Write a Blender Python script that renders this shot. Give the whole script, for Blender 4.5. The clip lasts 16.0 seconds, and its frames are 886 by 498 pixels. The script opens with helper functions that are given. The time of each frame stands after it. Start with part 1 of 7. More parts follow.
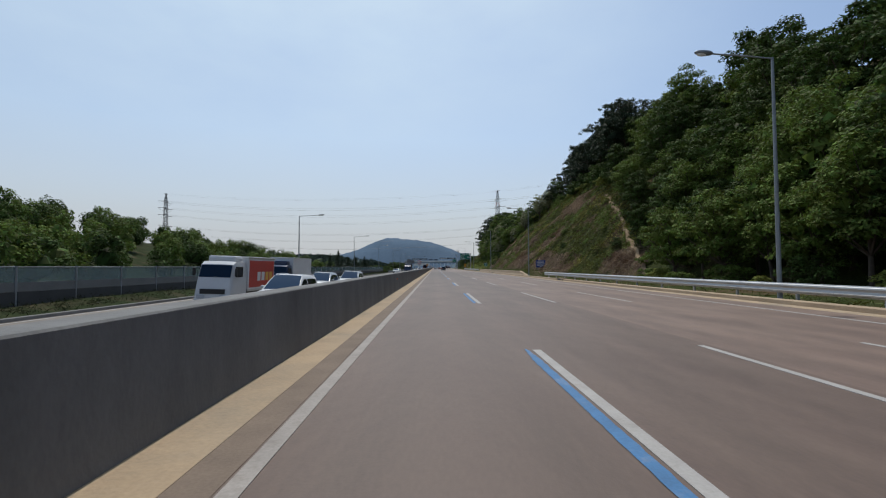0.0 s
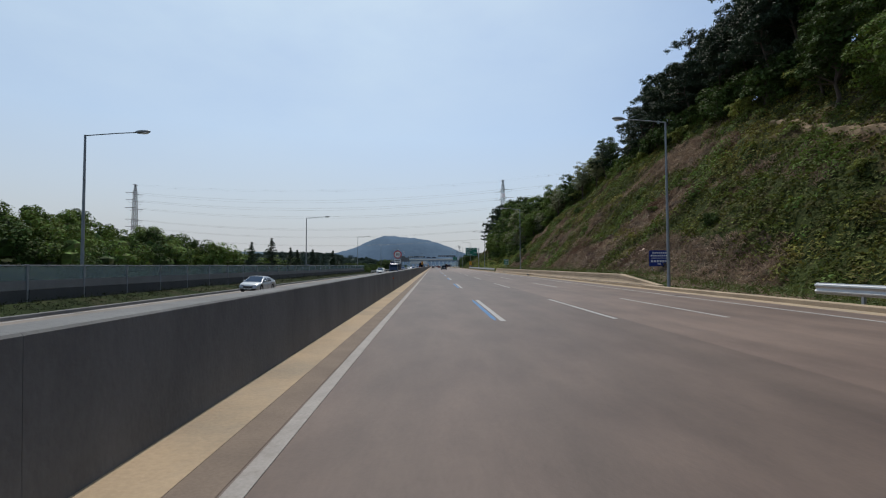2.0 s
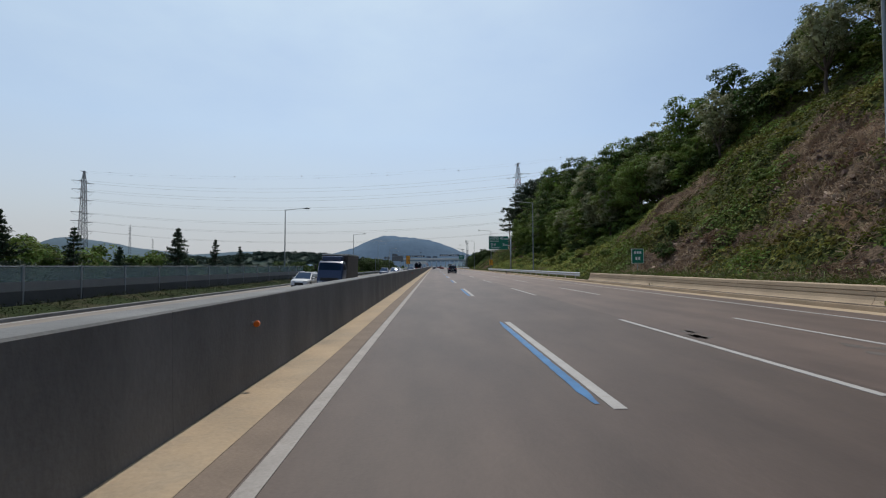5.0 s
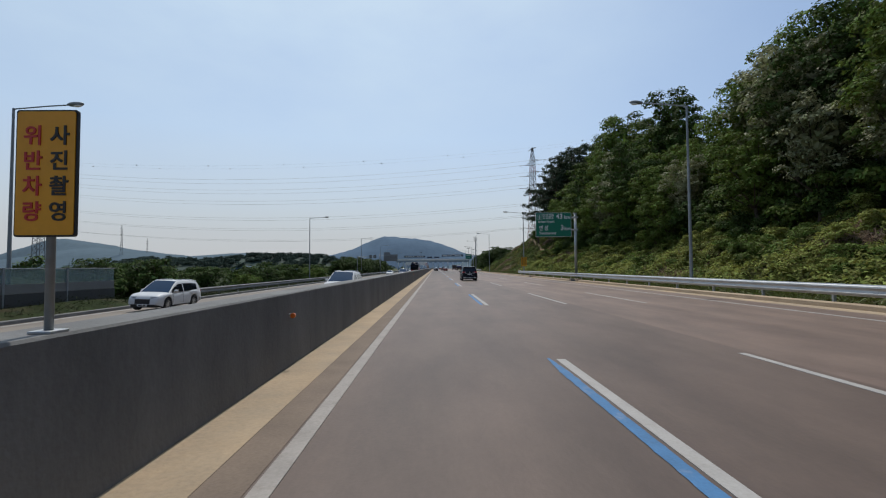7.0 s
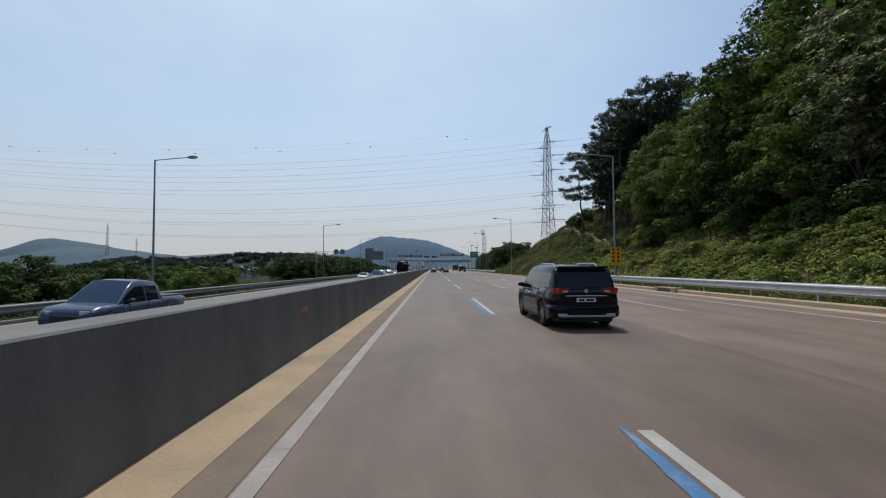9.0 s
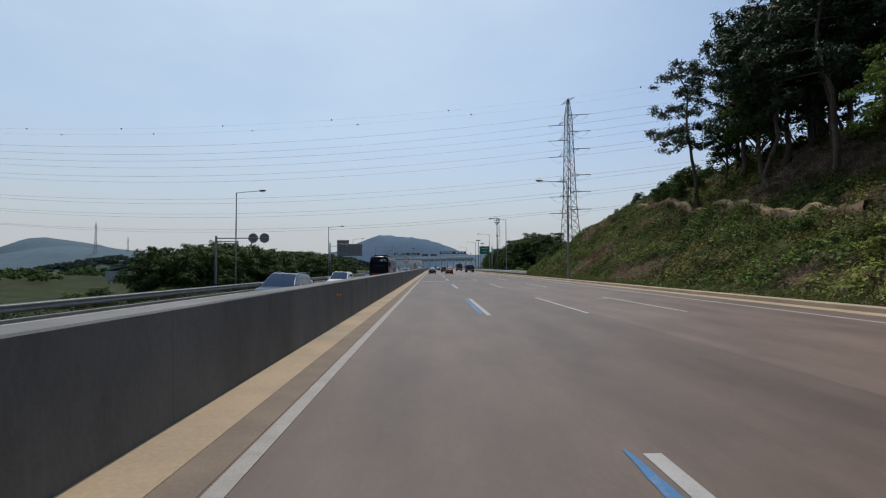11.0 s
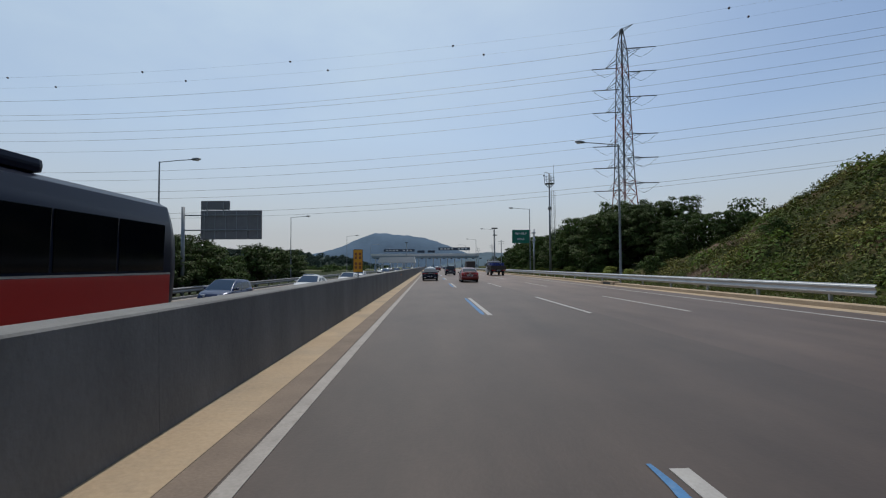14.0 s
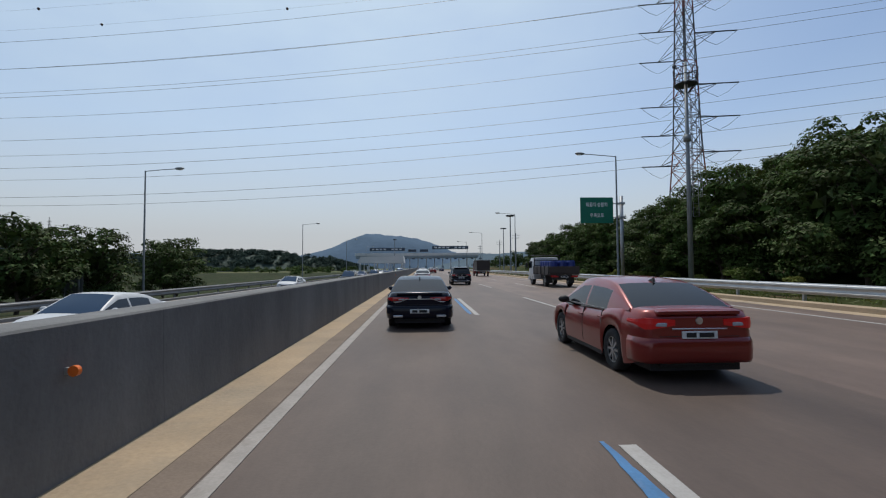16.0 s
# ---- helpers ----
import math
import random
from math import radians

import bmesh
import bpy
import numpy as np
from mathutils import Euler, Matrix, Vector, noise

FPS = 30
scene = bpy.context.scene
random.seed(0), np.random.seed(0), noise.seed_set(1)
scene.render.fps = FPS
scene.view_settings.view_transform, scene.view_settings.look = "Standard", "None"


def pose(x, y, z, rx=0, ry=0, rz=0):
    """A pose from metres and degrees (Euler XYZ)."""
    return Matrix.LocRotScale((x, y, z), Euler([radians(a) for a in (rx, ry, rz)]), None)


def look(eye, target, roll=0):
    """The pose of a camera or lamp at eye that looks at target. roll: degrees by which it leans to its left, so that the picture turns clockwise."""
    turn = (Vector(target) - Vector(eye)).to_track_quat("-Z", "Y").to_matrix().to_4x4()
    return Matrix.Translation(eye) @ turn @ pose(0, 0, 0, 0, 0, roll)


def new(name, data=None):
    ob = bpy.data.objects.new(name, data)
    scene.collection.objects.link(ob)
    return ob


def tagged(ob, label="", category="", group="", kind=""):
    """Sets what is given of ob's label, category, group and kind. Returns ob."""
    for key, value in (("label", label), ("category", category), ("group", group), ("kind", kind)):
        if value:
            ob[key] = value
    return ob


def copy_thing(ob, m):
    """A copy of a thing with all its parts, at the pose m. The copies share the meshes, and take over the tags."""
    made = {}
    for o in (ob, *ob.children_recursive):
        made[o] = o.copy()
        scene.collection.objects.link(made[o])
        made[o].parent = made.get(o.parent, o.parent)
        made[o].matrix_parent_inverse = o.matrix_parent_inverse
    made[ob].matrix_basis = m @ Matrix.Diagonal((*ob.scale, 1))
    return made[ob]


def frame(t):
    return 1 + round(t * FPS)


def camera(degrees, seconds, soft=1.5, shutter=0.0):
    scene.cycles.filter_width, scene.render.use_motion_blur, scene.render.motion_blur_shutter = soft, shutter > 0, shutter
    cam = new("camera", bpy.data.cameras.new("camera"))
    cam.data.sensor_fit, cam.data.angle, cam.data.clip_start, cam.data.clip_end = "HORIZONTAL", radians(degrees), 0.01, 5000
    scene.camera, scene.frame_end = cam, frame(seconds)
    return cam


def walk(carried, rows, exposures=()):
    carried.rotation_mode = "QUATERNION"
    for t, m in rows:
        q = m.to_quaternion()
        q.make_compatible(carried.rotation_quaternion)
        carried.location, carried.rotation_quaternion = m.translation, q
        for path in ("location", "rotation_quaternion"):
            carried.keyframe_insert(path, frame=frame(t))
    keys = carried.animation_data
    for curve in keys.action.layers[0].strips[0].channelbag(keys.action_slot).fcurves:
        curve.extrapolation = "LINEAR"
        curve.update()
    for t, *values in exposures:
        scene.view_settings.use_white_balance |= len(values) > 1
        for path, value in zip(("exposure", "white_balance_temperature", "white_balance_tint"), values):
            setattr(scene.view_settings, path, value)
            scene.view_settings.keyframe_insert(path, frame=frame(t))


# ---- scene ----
cam = camera(88.59, 16.0, soft=1.15)
EYE = 1.695
# seconds, x, y, yaw, pitch, roll
PATH = [
    (0, -0.155, -0.271, -1.001, 2.268, -0.208),
    (0.5, -0.196, 11.347, -1.028, 2.281, -0.222),
    (1, -0.307, 23.172, -1.021, 2.119, -0.237),
    (1.5, -0.259, 35.153, -1.058, 2.134, -0.193),
    (2, -0.221, 46.919, -1.252, 2.072, -0.214),
    (2.5, -0.194, 58.435, -1.405, 2.171, -0.213),
    (3, -0.181, 69.917, -1.371, 2.111, -0.247),
    (3.5, -0.156, 81.239, -1.395, 2.063, -0.258),
    (4, -0.191, 92.783, -1.317, 2.061, -0.267),
    (4.5, -0.245, 104.073, -1.213, 2.091, -0.251),
    (7, -0.368, 160.700, -0.975, 2.291, -0.426),
    (7.5, -0.378, 171.899, -0.999, 2.303, -0.474),
    (8, -0.429, 182.755, -1.118, 2.299, -0.414),
    (8.5, -0.317, 193.599, -1.137, 2.375, -0.378),
    (9, -0.271, 204.292, -1.276, 2.346, -0.391),
    (11.5, -0.041, 255.201, -1.358, 2.268, -0.430),
    (12, -0.100, 265.722, -1.332, 2.289, -0.387),
    (12.5, -0.141, 275.812, -1.370, 2.161, -0.403),
    (13, -0.164, 285.218, -1.371, 2.172, -0.367),
    (13.5, -0.170, 295.410, -1.534, 2.176, -0.375),
    (14, -0.152, 305.237, -1.699, 2.126, -0.388),
    (14.5, -0.147, 315.069, -1.908, 1.956, -0.433),
    (15, -0.127, 324.826, -2.136, 2.016, -0.410),
    (15.5, -0.049, 334.911, -2.525, 2.157, -0.427),
    (16, -0.021, 344.731, -2.618, 2.268, -0.428),
]
walk(cam, [(t, pose(x, y, EYE, 90 + pitch, 0, yaw) @ pose(0, 0, 0, 0, 0, roll)) for t, x, y, yaw, pitch, roll in PATH],
     exposures=((0, 0.0), (8, 0.0), (11.5, -0.06), (12.5, -0.14), (14.5, -0.16), (16, -0.05)))

import itertools

# ---- world, sun, exposure ----
SUN_EL, SUN_AZ = 62.0, -5.0   # degrees; azimuth from +y towards +x
world = bpy.data.worlds.new("world")
scene.world = world
world.use_nodes = True
wn, wl = world.node_tree.nodes, world.node_tree.links
sky = wn.new("ShaderNodeTexSky")
sky.sky_type = "NISHITA"
sky.sun_disc = False
sky.sun_elevation = radians(SUN_EL)
sky.sun_rotation = radians(SUN_AZ)
sky.air_density, sky.dust_density, sky.ozone_density, sky.altitude = 1.0, 0.7, 1.0, 0.0
haze = wn.new("ShaderNodeMix")   # an even summer haze over the clear sky
haze.data_type = "RGBA"
haze.inputs[0].default_value = 0.5
haze.inputs[7].default_value = (5.1, 6.25, 7.05, 1)
cloud = wn.new("ShaderNodeTexNoise")   # faint veils of cloud, uneven across the sky
cloud.inputs["Scale"].default_value, cloud.inputs["Detail"].default_value, cloud.inputs["Roughness"].default_value = 2.3, 6, 0.55
stretch = wn.new("ShaderNodeMapping")
stretch.inputs["Scale"].default_value = (1.0, 1.0, 2.2)
wl.new(wn.new("ShaderNodeTexCoord").outputs["Generated"], stretch.inputs[0])
wl.new(stretch.outputs[0], cloud.inputs["Vector"])
veil = wn.new("ShaderNodeMapRange")
veil.inputs[1].default_value, veil.inputs[2].default_value, veil.inputs[3].default_value, veil.inputs[4].default_value = 0.3, 0.7, 0.36, 0.66
wl.new(cloud.outputs[0], veil.inputs[0])
# the haze glows towards the sun and thins out away from it
toward = wn.new("ShaderNodeVectorMath")
toward.operation = "DOT_PRODUCT"
toward.inputs[1].default_value = (-0.21, 0.45, 0.87)
wl.new(wn.new("ShaderNodeTexCoord").outputs["Generated"], toward.inputs[0])
lobe = wn.new("ShaderNodeMapRange")
lobe.inputs[1].default_value, lobe.inputs[2].default_value, lobe.inputs[3].default_value, lobe.inputs[4].default_value = 0.47, 0.85, 0.02, 1.2
wl.new(toward.outputs["Value"], lobe.inputs[0])
glare = wn.new("ShaderNodeMath")
glare.operation = "MULTIPLY"
wl.new(veil.outputs[0], glare.inputs[0])
wl.new(lobe.outputs[0], glare.inputs[1])
wl.new(glare.outputs[0], haze.inputs[0])
wl.new(sky.outputs[0], haze.inputs[6])
# greyer summer haze down to the horizon
low = wn.new("ShaderNodeSeparateXYZ")
wl.new(wn.new("ShaderNodeTexCoord").outputs["Generated"], low.inputs[0])
band = wn.new("ShaderNodeValToRGB")
for i, (p, v) in enumerate(((0.0, 0.95), (0.07, 0.86), (0.15, 0.55), (0.27, 0.14), (0.45, 0.0))):
    e = band.color_ramp.elements[0] if i == 0 else band.color_ramp.elements.new(p)
    e.position, e.color = p, (v, v, v, 1)
band.color_ramp.elements[len(band.color_ramp.elements) - 1].color = (0, 0, 0, 1)
wl.new(low.outputs[2], band.inputs[0])
dull = wn.new("ShaderNodeMix")
dull.data_type = "RGBA"
dull.inputs[7].default_value = (3.75, 3.92, 4.22, 1)
wl.new(band.outputs[0], dull.inputs[0])
wl.new(haze.outputs[2], dull.inputs[6])
wl.new(dull.outputs[2], wn["Background"].inputs[0])
wn["Background"].inputs[1].default_value = 0.130
sun = new("sun", bpy.data.lights.new("sun", "SUN"))
sun.data.energy, sun.data.angle, sun.data.color = 3.0, radians(0.6), (1.0, 0.95, 0.87)
az, el = radians(SUN_AZ), radians(SUN_EL)
sun.matrix_world = look((math.sin(az) * math.cos(el) * 300, math.cos(az) * math.cos(el) * 300 + 200, math.sin(el) * 300), (0, 200, 0))


# ---- materials ----
def mat(name, color, rough=0.6, metal=0.0, var=0.12, scale=3.0, fine=40.0, bump=0.0, hue=0.0, spec=0.5, island=0.0, obj=0.0, translucent=0.0, alpha=1.0, coat=0.0, second=None, patch=(0.45, 0.6), patch_scale=0.1, stretch=None):
    """Principled surface with colour variation at two scales, a bump, and an optional second colour in patches."""
    m = bpy.data.materials.new(name)
    m.use_nodes = True
    n, l = m.node_tree.nodes, m.node_tree.links
    b = n["Principled BSDF"]
    b.inputs["Roughness"].default_value = rough
    b.inputs["Metallic"].default_value = metal
    b.inputs["Specular IOR Level"].default_value = spec
    b.inputs["Coat Weight"].default_value = coat
    b.inputs["Alpha"].default_value = alpha
    geo = n.new("ShaderNodeNewGeometry")
    place = geo.outputs["Position"]
    if stretch:   # patches drawn out along one direction
        mp = n.new("ShaderNodeMapping")
        mp.inputs["Scale"].default_value = stretch
        l.new(place, mp.inputs[0])
        place = mp.outputs[0]
    rgb = n.new("ShaderNodeRGB")
    rgb.outputs[0].default_value = (*color, 1)
    last = rgb.outputs[0]
    if second:
        t = n.new("ShaderNodeTexNoise")
        t.inputs["Scale"].default_value = patch_scale
        t.inputs["Detail"].default_value = 6
        t.inputs["Roughness"].default_value = 0.65
        l.new(place, t.inputs["Vector"])
        r = n.new("ShaderNodeValToRGB")
        r.color_ramp.elements[0].position, r.color_ramp.elements[1].position = patch
        l.new(t.outputs[0], r.inputs[0])
        mix = n.new("ShaderNodeMix")
        mix.data_type = "RGBA"
        l.new(r.outputs[0], mix.inputs[0])
        l.new(last, mix.inputs[6])
        mix.inputs[7].default_value = (*second, 1)
        last = mix.outputs[2]
    if var:
        acc = None
        for s, w in ((scale, 1.0), (fine, 0.7)):
            t = n.new("ShaderNodeTexNoise")
            t.inputs["Scale"].default_value = s
            t.inputs["Detail"].default_value = 4
            l.new(place, t.inputs["Vector"])
            mr = n.new("ShaderNodeMapRange")
            mr.inputs[1].default_value, mr.inputs[2].default_value = 0.25, 0.75
            mr.inputs[3].default_value, mr.inputs[4].default_value = 1 - var * w, 1 + var * w
            l.new(t.outputs[0], mr.inputs[0])
            if acc is None:
                acc = mr.outputs[0]
            else:
                mm = n.new("ShaderNodeMath")
                mm.operation = "MULTIPLY"
                l.new(acc, mm.inputs[0])
                l.new(mr.outputs[0], mm.inputs[1])
                acc = mm.outputs[0]
        hs = n.new("ShaderNodeHueSaturation")
        l.new(acc, hs.inputs["Value"])
        l.new(last, hs.inputs["Color"])
        last = hs.outputs[0]
    if island or obj:
        hs = n.new("ShaderNodeHueSaturation")
        if island:
            src = geo.outputs["Random Per Island"]
            amount = island
        else:
            src = n.new("ShaderNodeObjectInfo").outputs["Random"]
            amount = obj
        mr = n.new("ShaderNodeMapRange")
        mr.inputs[3].default_value, mr.inputs[4].default_value = 1 - amount, 1 + amount
        l.new(src, mr.inputs[0])
        l.new(mr.outputs[0], hs.inputs["Value"])
        if hue:
            mh = n.new("ShaderNodeMapRange")
            mh.inputs[3].default_value, mh.inputs[4].default_value = 0.5 - hue, 0.5 + hue
            l.new(src, mh.inputs[0])
            l.new(mh.outputs[0], hs.inputs["Hue"])
        l.new(last, hs.inputs["Color"])
        last = hs.outputs[0]
    l.new(last, b.inputs["Base Color"])
    if bump:
        t = n.new("ShaderNodeTexNoise")
        t.inputs["Scale"].default_value = fine
        t.inputs["Detail"].default_value = 6
        l.new(geo.outputs["Position"], t.inputs["Vector"])
        bp = n.new("ShaderNodeBump")
        bp.inputs["Strength"].default_value = bump
        bp.inputs["Distance"].default_value = 0.6 / fine
        l.new(t.outputs[0], bp.inputs["Height"])
        l.new(bp.outputs[0], b.inputs["Normal"])
    if translucent:
        tr = n.new("ShaderNodeBsdfTranslucent")
        l.new(last, tr.inputs[0])
        ms = n.new("ShaderNodeMixShader")
        ms.inputs[0].default_value = translucent
        l.new(b.outputs[0], ms.inputs[1])
        l.new(tr.outputs[0], ms.inputs[2])
        l.new(ms.outputs[0], n["Material Output"].inputs[0])
    return m


def glow(name, color, strength):
    m = mat(name, color, 0.3, var=0)
    b = m.node_tree.nodes["Principled BSDF"]
    b.inputs["Emission Color"].default_value = (*color, 1)
    b.inputs["Emission Strength"].default_value = strength
    return m


M_ROAD = mat("road_surface", (0.131, 0.090, 0.070), 0.60, spec=0.40, var=0.11, scale=0.5, fine=22, bump=0.08, second=(0.092, 0.061, 0.048), patch=(0.40, 0.66), patch_scale=0.55, stretch=(1.0, 0.36, 1.0))
_n, _l = M_ROAD.node_tree.nodes, M_ROAD.node_tree.links
_b = _n["Principled BSDF"]
_src = _b.inputs["Base Color"].links[0].from_socket
_geo = _n.new("ShaderNodeNewGeometry")
_sep = _n.new("ShaderNodeSeparateXYZ")
_l.new(_geo.outputs["Position"], _sep.inputs[0])
# tone of the paving by stretches along the road, with exposure changes put into it
_mr = _n.new("ShaderNodeMapRange")
_mr.inputs[1].default_value, _mr.inputs[2].default_value = 0, 400
_l.new(_sep.outputs[1], _mr.inputs[0])
_ramp = _n.new("ShaderNodeValToRGB")
_els = _ramp.color_ramp.elements
_els[0].position, _els[0].color = 0.05, (0.95, 0.95, 0.95, 1)
_els[1].position, _els[1].color = 1.0, (0.84, 0.84, 0.84, 1)
for _p, _v in ((0.18, 0.78), (0.26, 0.58), (0.33, 0.58), (0.45, 0.92), (0.54, 0.97), (0.64, 0.82), (0.715, 0.66), (0.745, 0.50), (0.78, 0.40), (0.82, 0.50), (0.87, 0.68)):
    _e = _els.new(_p)
    _e.color = (_v, _v, _v, 1)
_l.new(_mr.outputs[0], _ramp.inputs[0])
# wheel tracks, a little darker and smoother than the rest of each lane
_wave = _n.new("ShaderNodeMath")
_wave.operation = "SINE"
_mul = _n.new("ShaderNodeMath")
_mul.operation = "MULTIPLY_ADD"
_mul.inputs[1].default_value, _mul.inputs[2].default_value = 2 * math.pi / 1.8, 0.9
_l.new(_sep.outputs[0], _mul.inputs[0])
_l.new(_mul.outputs[0], _wave.inputs[0])
_tr = _n.new("ShaderNodeMapRange")
_tr.inputs[1].default_value, _tr.inputs[2].default_value, _tr.inputs[3].default_value, _tr.inputs[4].default_value = -1, 1, 0.93, 1.05
_l.new(_wave.outputs[0], _tr.inputs[0])
# long streaks drawn out along the road
_map = _n.new("ShaderNodeMapping")
_map.inputs["Scale"].default_value = (2.2, 0.07, 1)
_l.new(_geo.outputs["Position"], _map.inputs[0])
_st = _n.new("ShaderNodeTexNoise")
_st.inputs["Scale"].default_value = 1.0
_st.inputs["Detail"].default_value = 5
_l.new(_map.outputs[0], _st.inputs["Vector"])
_sr = _n.new("ShaderNodeMapRange")
_sr.inputs[1].default_value, _sr.inputs[2].default_value, _sr.inputs[3].default_value, _sr.inputs[4].default_value = 0.3, 0.7, 0.94, 1.05
_l.new(_st.outputs[0], _sr.inputs[0])
# the outer lanes were laid later, in a paler mix
_lane = _n.new("ShaderNodeMapRange")
_lane.inputs[1].default_value, _lane.inputs[2].default_value, _lane.inputs[3].default_value, _lane.inputs[4].default_value = 5.70, 5.78, 1.0, 1.42
_l.new(_sep.outputs[0], _lane.inputs[0])
# patchy tar and tyre marks, a metre or so across
_bl = _n.new("ShaderNodeTexNoise")
_bl.inputs["Scale"].default_value = 0.9
_bl.inputs["Detail"].default_value = 8
_bl.inputs["Roughness"].default_value = 0.7
_map2 = _n.new("ShaderNodeMapping")
_map2.inputs["Scale"].default_value = (1.3, 0.45, 1)
_l.new(_geo.outputs["Position"], _map2.inputs[0])
_l.new(_map2.outputs[0], _bl.inputs["Vector"])
_br = _n.new("ShaderNodeMapRange")
_br.inputs[1].default_value, _br.inputs[2].default_value, _br.inputs[3].default_value, _br.inputs[4].default_value = 0.36, 0.58, 0.86, 1.04
_l.new(_bl.outputs[0], _br.inputs[0])
_cur = _src
for _sock in (_ramp.outputs[0], _tr.outputs[0], _sr.outputs[0], _lane.outputs[0], _br.outputs[0]):
    _mx = _n.new("ShaderNodeMix")
    _mx.data_type, _mx.blend_type = "RGBA", "MULTIPLY"
    _mx.inputs[0].default_value = 1
    _l.new(_cur, _mx.inputs[6])
    _l.new(_sock, _mx.inputs[7])
    _cur = _mx.outputs[2]
_l.new(_cur, _b.inputs["Base Color"])
M_ROAD2 = mat("pale_road_surface", (0.195, 0.165, 0.138), 0.8, var=0.12, scale=0.4, fine=30, bump=0.2, second=(0.170, 0.146, 0.122), patch=(0.4, 0.65), patch_scale=0.25, spec=0.3)
M_TAN = mat("tan_gutter_concrete", (0.34, 0.252, 0.16), 0.85, var=0.14, scale=0.8, fine=18, bump=0.3, second=(0.24, 0.195, 0.14), patch=(0.45, 0.7), patch_scale=0.5)
M_STAIN = mat("oily_stain", (0.074, 0.058, 0.048), 0.7, var=0.25, scale=2.5, fine=20)
M_DIRT = mat("dusty_asphalt", (0.16, 0.12, 0.09), 0.9, var=0.18, scale=1.5, fine=30, bump=0.3)
M_KERBDIRT = mat("kerb_dirt", (0.085, 0.062, 0.045), 0.95, var=0.3, scale=1.2, fine=18, bump=0.4, second=(0.13, 0.10, 0.07), patch=(0.5, 0.7), patch_scale=0.8)
M_WHITE = mat("road_paint_white", (0.31, 0.295, 0.278), 0.7, var=0.12, scale=2.5, fine=35, second=(0.26, 0.24, 0.22), patch=(0.55, 0.75), patch_scale=3.0)
M_WORN = mat("worn_road_paint", (0.270, 0.245, 0.222), 0.75, var=0.16, scale=2.5, fine=30, second=(0.205, 0.183, 0.163), patch=(0.50, 0.70), patch_scale=5.0)
M_BLUE = mat("road_paint_blue", (0.035, 0.135, 0.285), 0.7, var=0.18, scale=2.5, fine=30, second=(0.16, 0.2, 0.27), patch=(0.55, 0.75), patch_scale=2.0)
M_CONC = mat("barrier_concrete", (0.170, 0.169, 0.166), 0.85, var=0.12, scale=0.9, fine=22, bump=0.3, second=(0.120, 0.120, 0.118), patch=(0.40, 0.68), patch_scale=0.7, stretch=(1.0, 1.0, 0.4), spec=0.25)
M_TANWALL = mat("tan_wall_concrete", (0.34, 0.255, 0.17), 0.9, var=0.15, scale=0.6, fine=15, bump=0.3, second=(0.30, 0.23, 0.15), patch=(0.45, 0.65), patch_scale=0.4)
M_GALV = mat("galvanised_steel", (0.40, 0.41, 0.42), 0.48, 0.6, var=0.10, scale=1.5, fine=30)
# darker galvanised steel; shading of the far rail is put into its colour
M_GALVDARK = mat("dark_galvanised_steel", (0.20, 0.20, 0.20), 0.6, 0.4, var=0.15, scale=1.2, fine=20)
M_POLE = mat("grey_pole_paint", (0.22, 0.24, 0.25), 0.5, 0.3, var=0.10, scale=1.5, fine=20)
M_DARKMETAL = mat("dark_metal", (0.05, 0.055, 0.06), 0.5, 0.5, var=0.1)
M_BANDDARK = mat("dark_noise_panel", (0.05, 0.05, 0.05), 0.8, var=0.15, scale=1, fine=15, bump=0.2)
M_PANELGREY = mat("grey_noise_panel", (0.16, 0.16, 0.155), 0.7, var=0.12, scale=1, fine=15)
M_GRASS_G = mat("verge_soil", (0.026, 0.036, 0.014), 0.95, var=0.3, scale=0.7, fine=6, bump=0.6, second=(0.062, 0.052, 0.032), patch=(0.5, 0.68), patch_scale=0.3, spec=0.06)
M_SLOPE = mat("cut_slope_soil", (0.036, 0.045, 0.014), 0.95, var=0.35, scale=0.5, fine=4, bump=0.9, second=(0.10, 0.065, 0.040), patch=(0.50, 0.64), patch_scale=0.16, spec=0.06)
M_SLOPEDRY = mat("bare_slope_soil", (0.115, 0.082, 0.058), 0.95, var=0.45, scale=0.9, fine=7, bump=1.0, second=(0.060, 0.052, 0.026), patch=(0.52, 0.66), patch_scale=0.9, spec=0.06)
M_ROCK = mat("weathered_slope_rock", (0.27, 0.195, 0.150), 0.92, var=0.3, scale=0.8, fine=6, bump=0.8, island=0.45, hue=0.015, second=(0.15, 0.095, 0.070), patch=(0.45, 0.6), patch_scale=0.5, spec=0.15)
M_FLOOR = mat("far_ground", (0.055, 0.075, 0.03), 0.95, var=0.25, scale=0.05, fine=0.6, second=(0.16, 0.14, 0.08), patch=(0.45, 0.6), patch_scale=0.02, spec=0.05)
M_PATH = mat("slope_drain_concrete", (0.24, 0.17, 0.105), 0.9, var=0.2, scale=0.8, fine=8, bump=0.4, spec=0.15)
M_BARK = mat("bark", (0.075, 0.055, 0.04), 0.9, var=0.3, scale=3, fine=25, bump=0.8)
M_LEAF = mat("broadleaf_foliage", (0.108, 0.150, 0.032), 0.7, var=0.35, scale=0.30, fine=1.6, island=0.5, hue=0.03, translucent=0.28, spec=0.12)
M_LEAF2 = mat("deep_broadleaf_foliage", (0.053, 0.083, 0.020), 0.7, var=0.4, scale=0.30, fine=1.6, island=0.55, hue=0.025, translucent=0.2, spec=0.12)
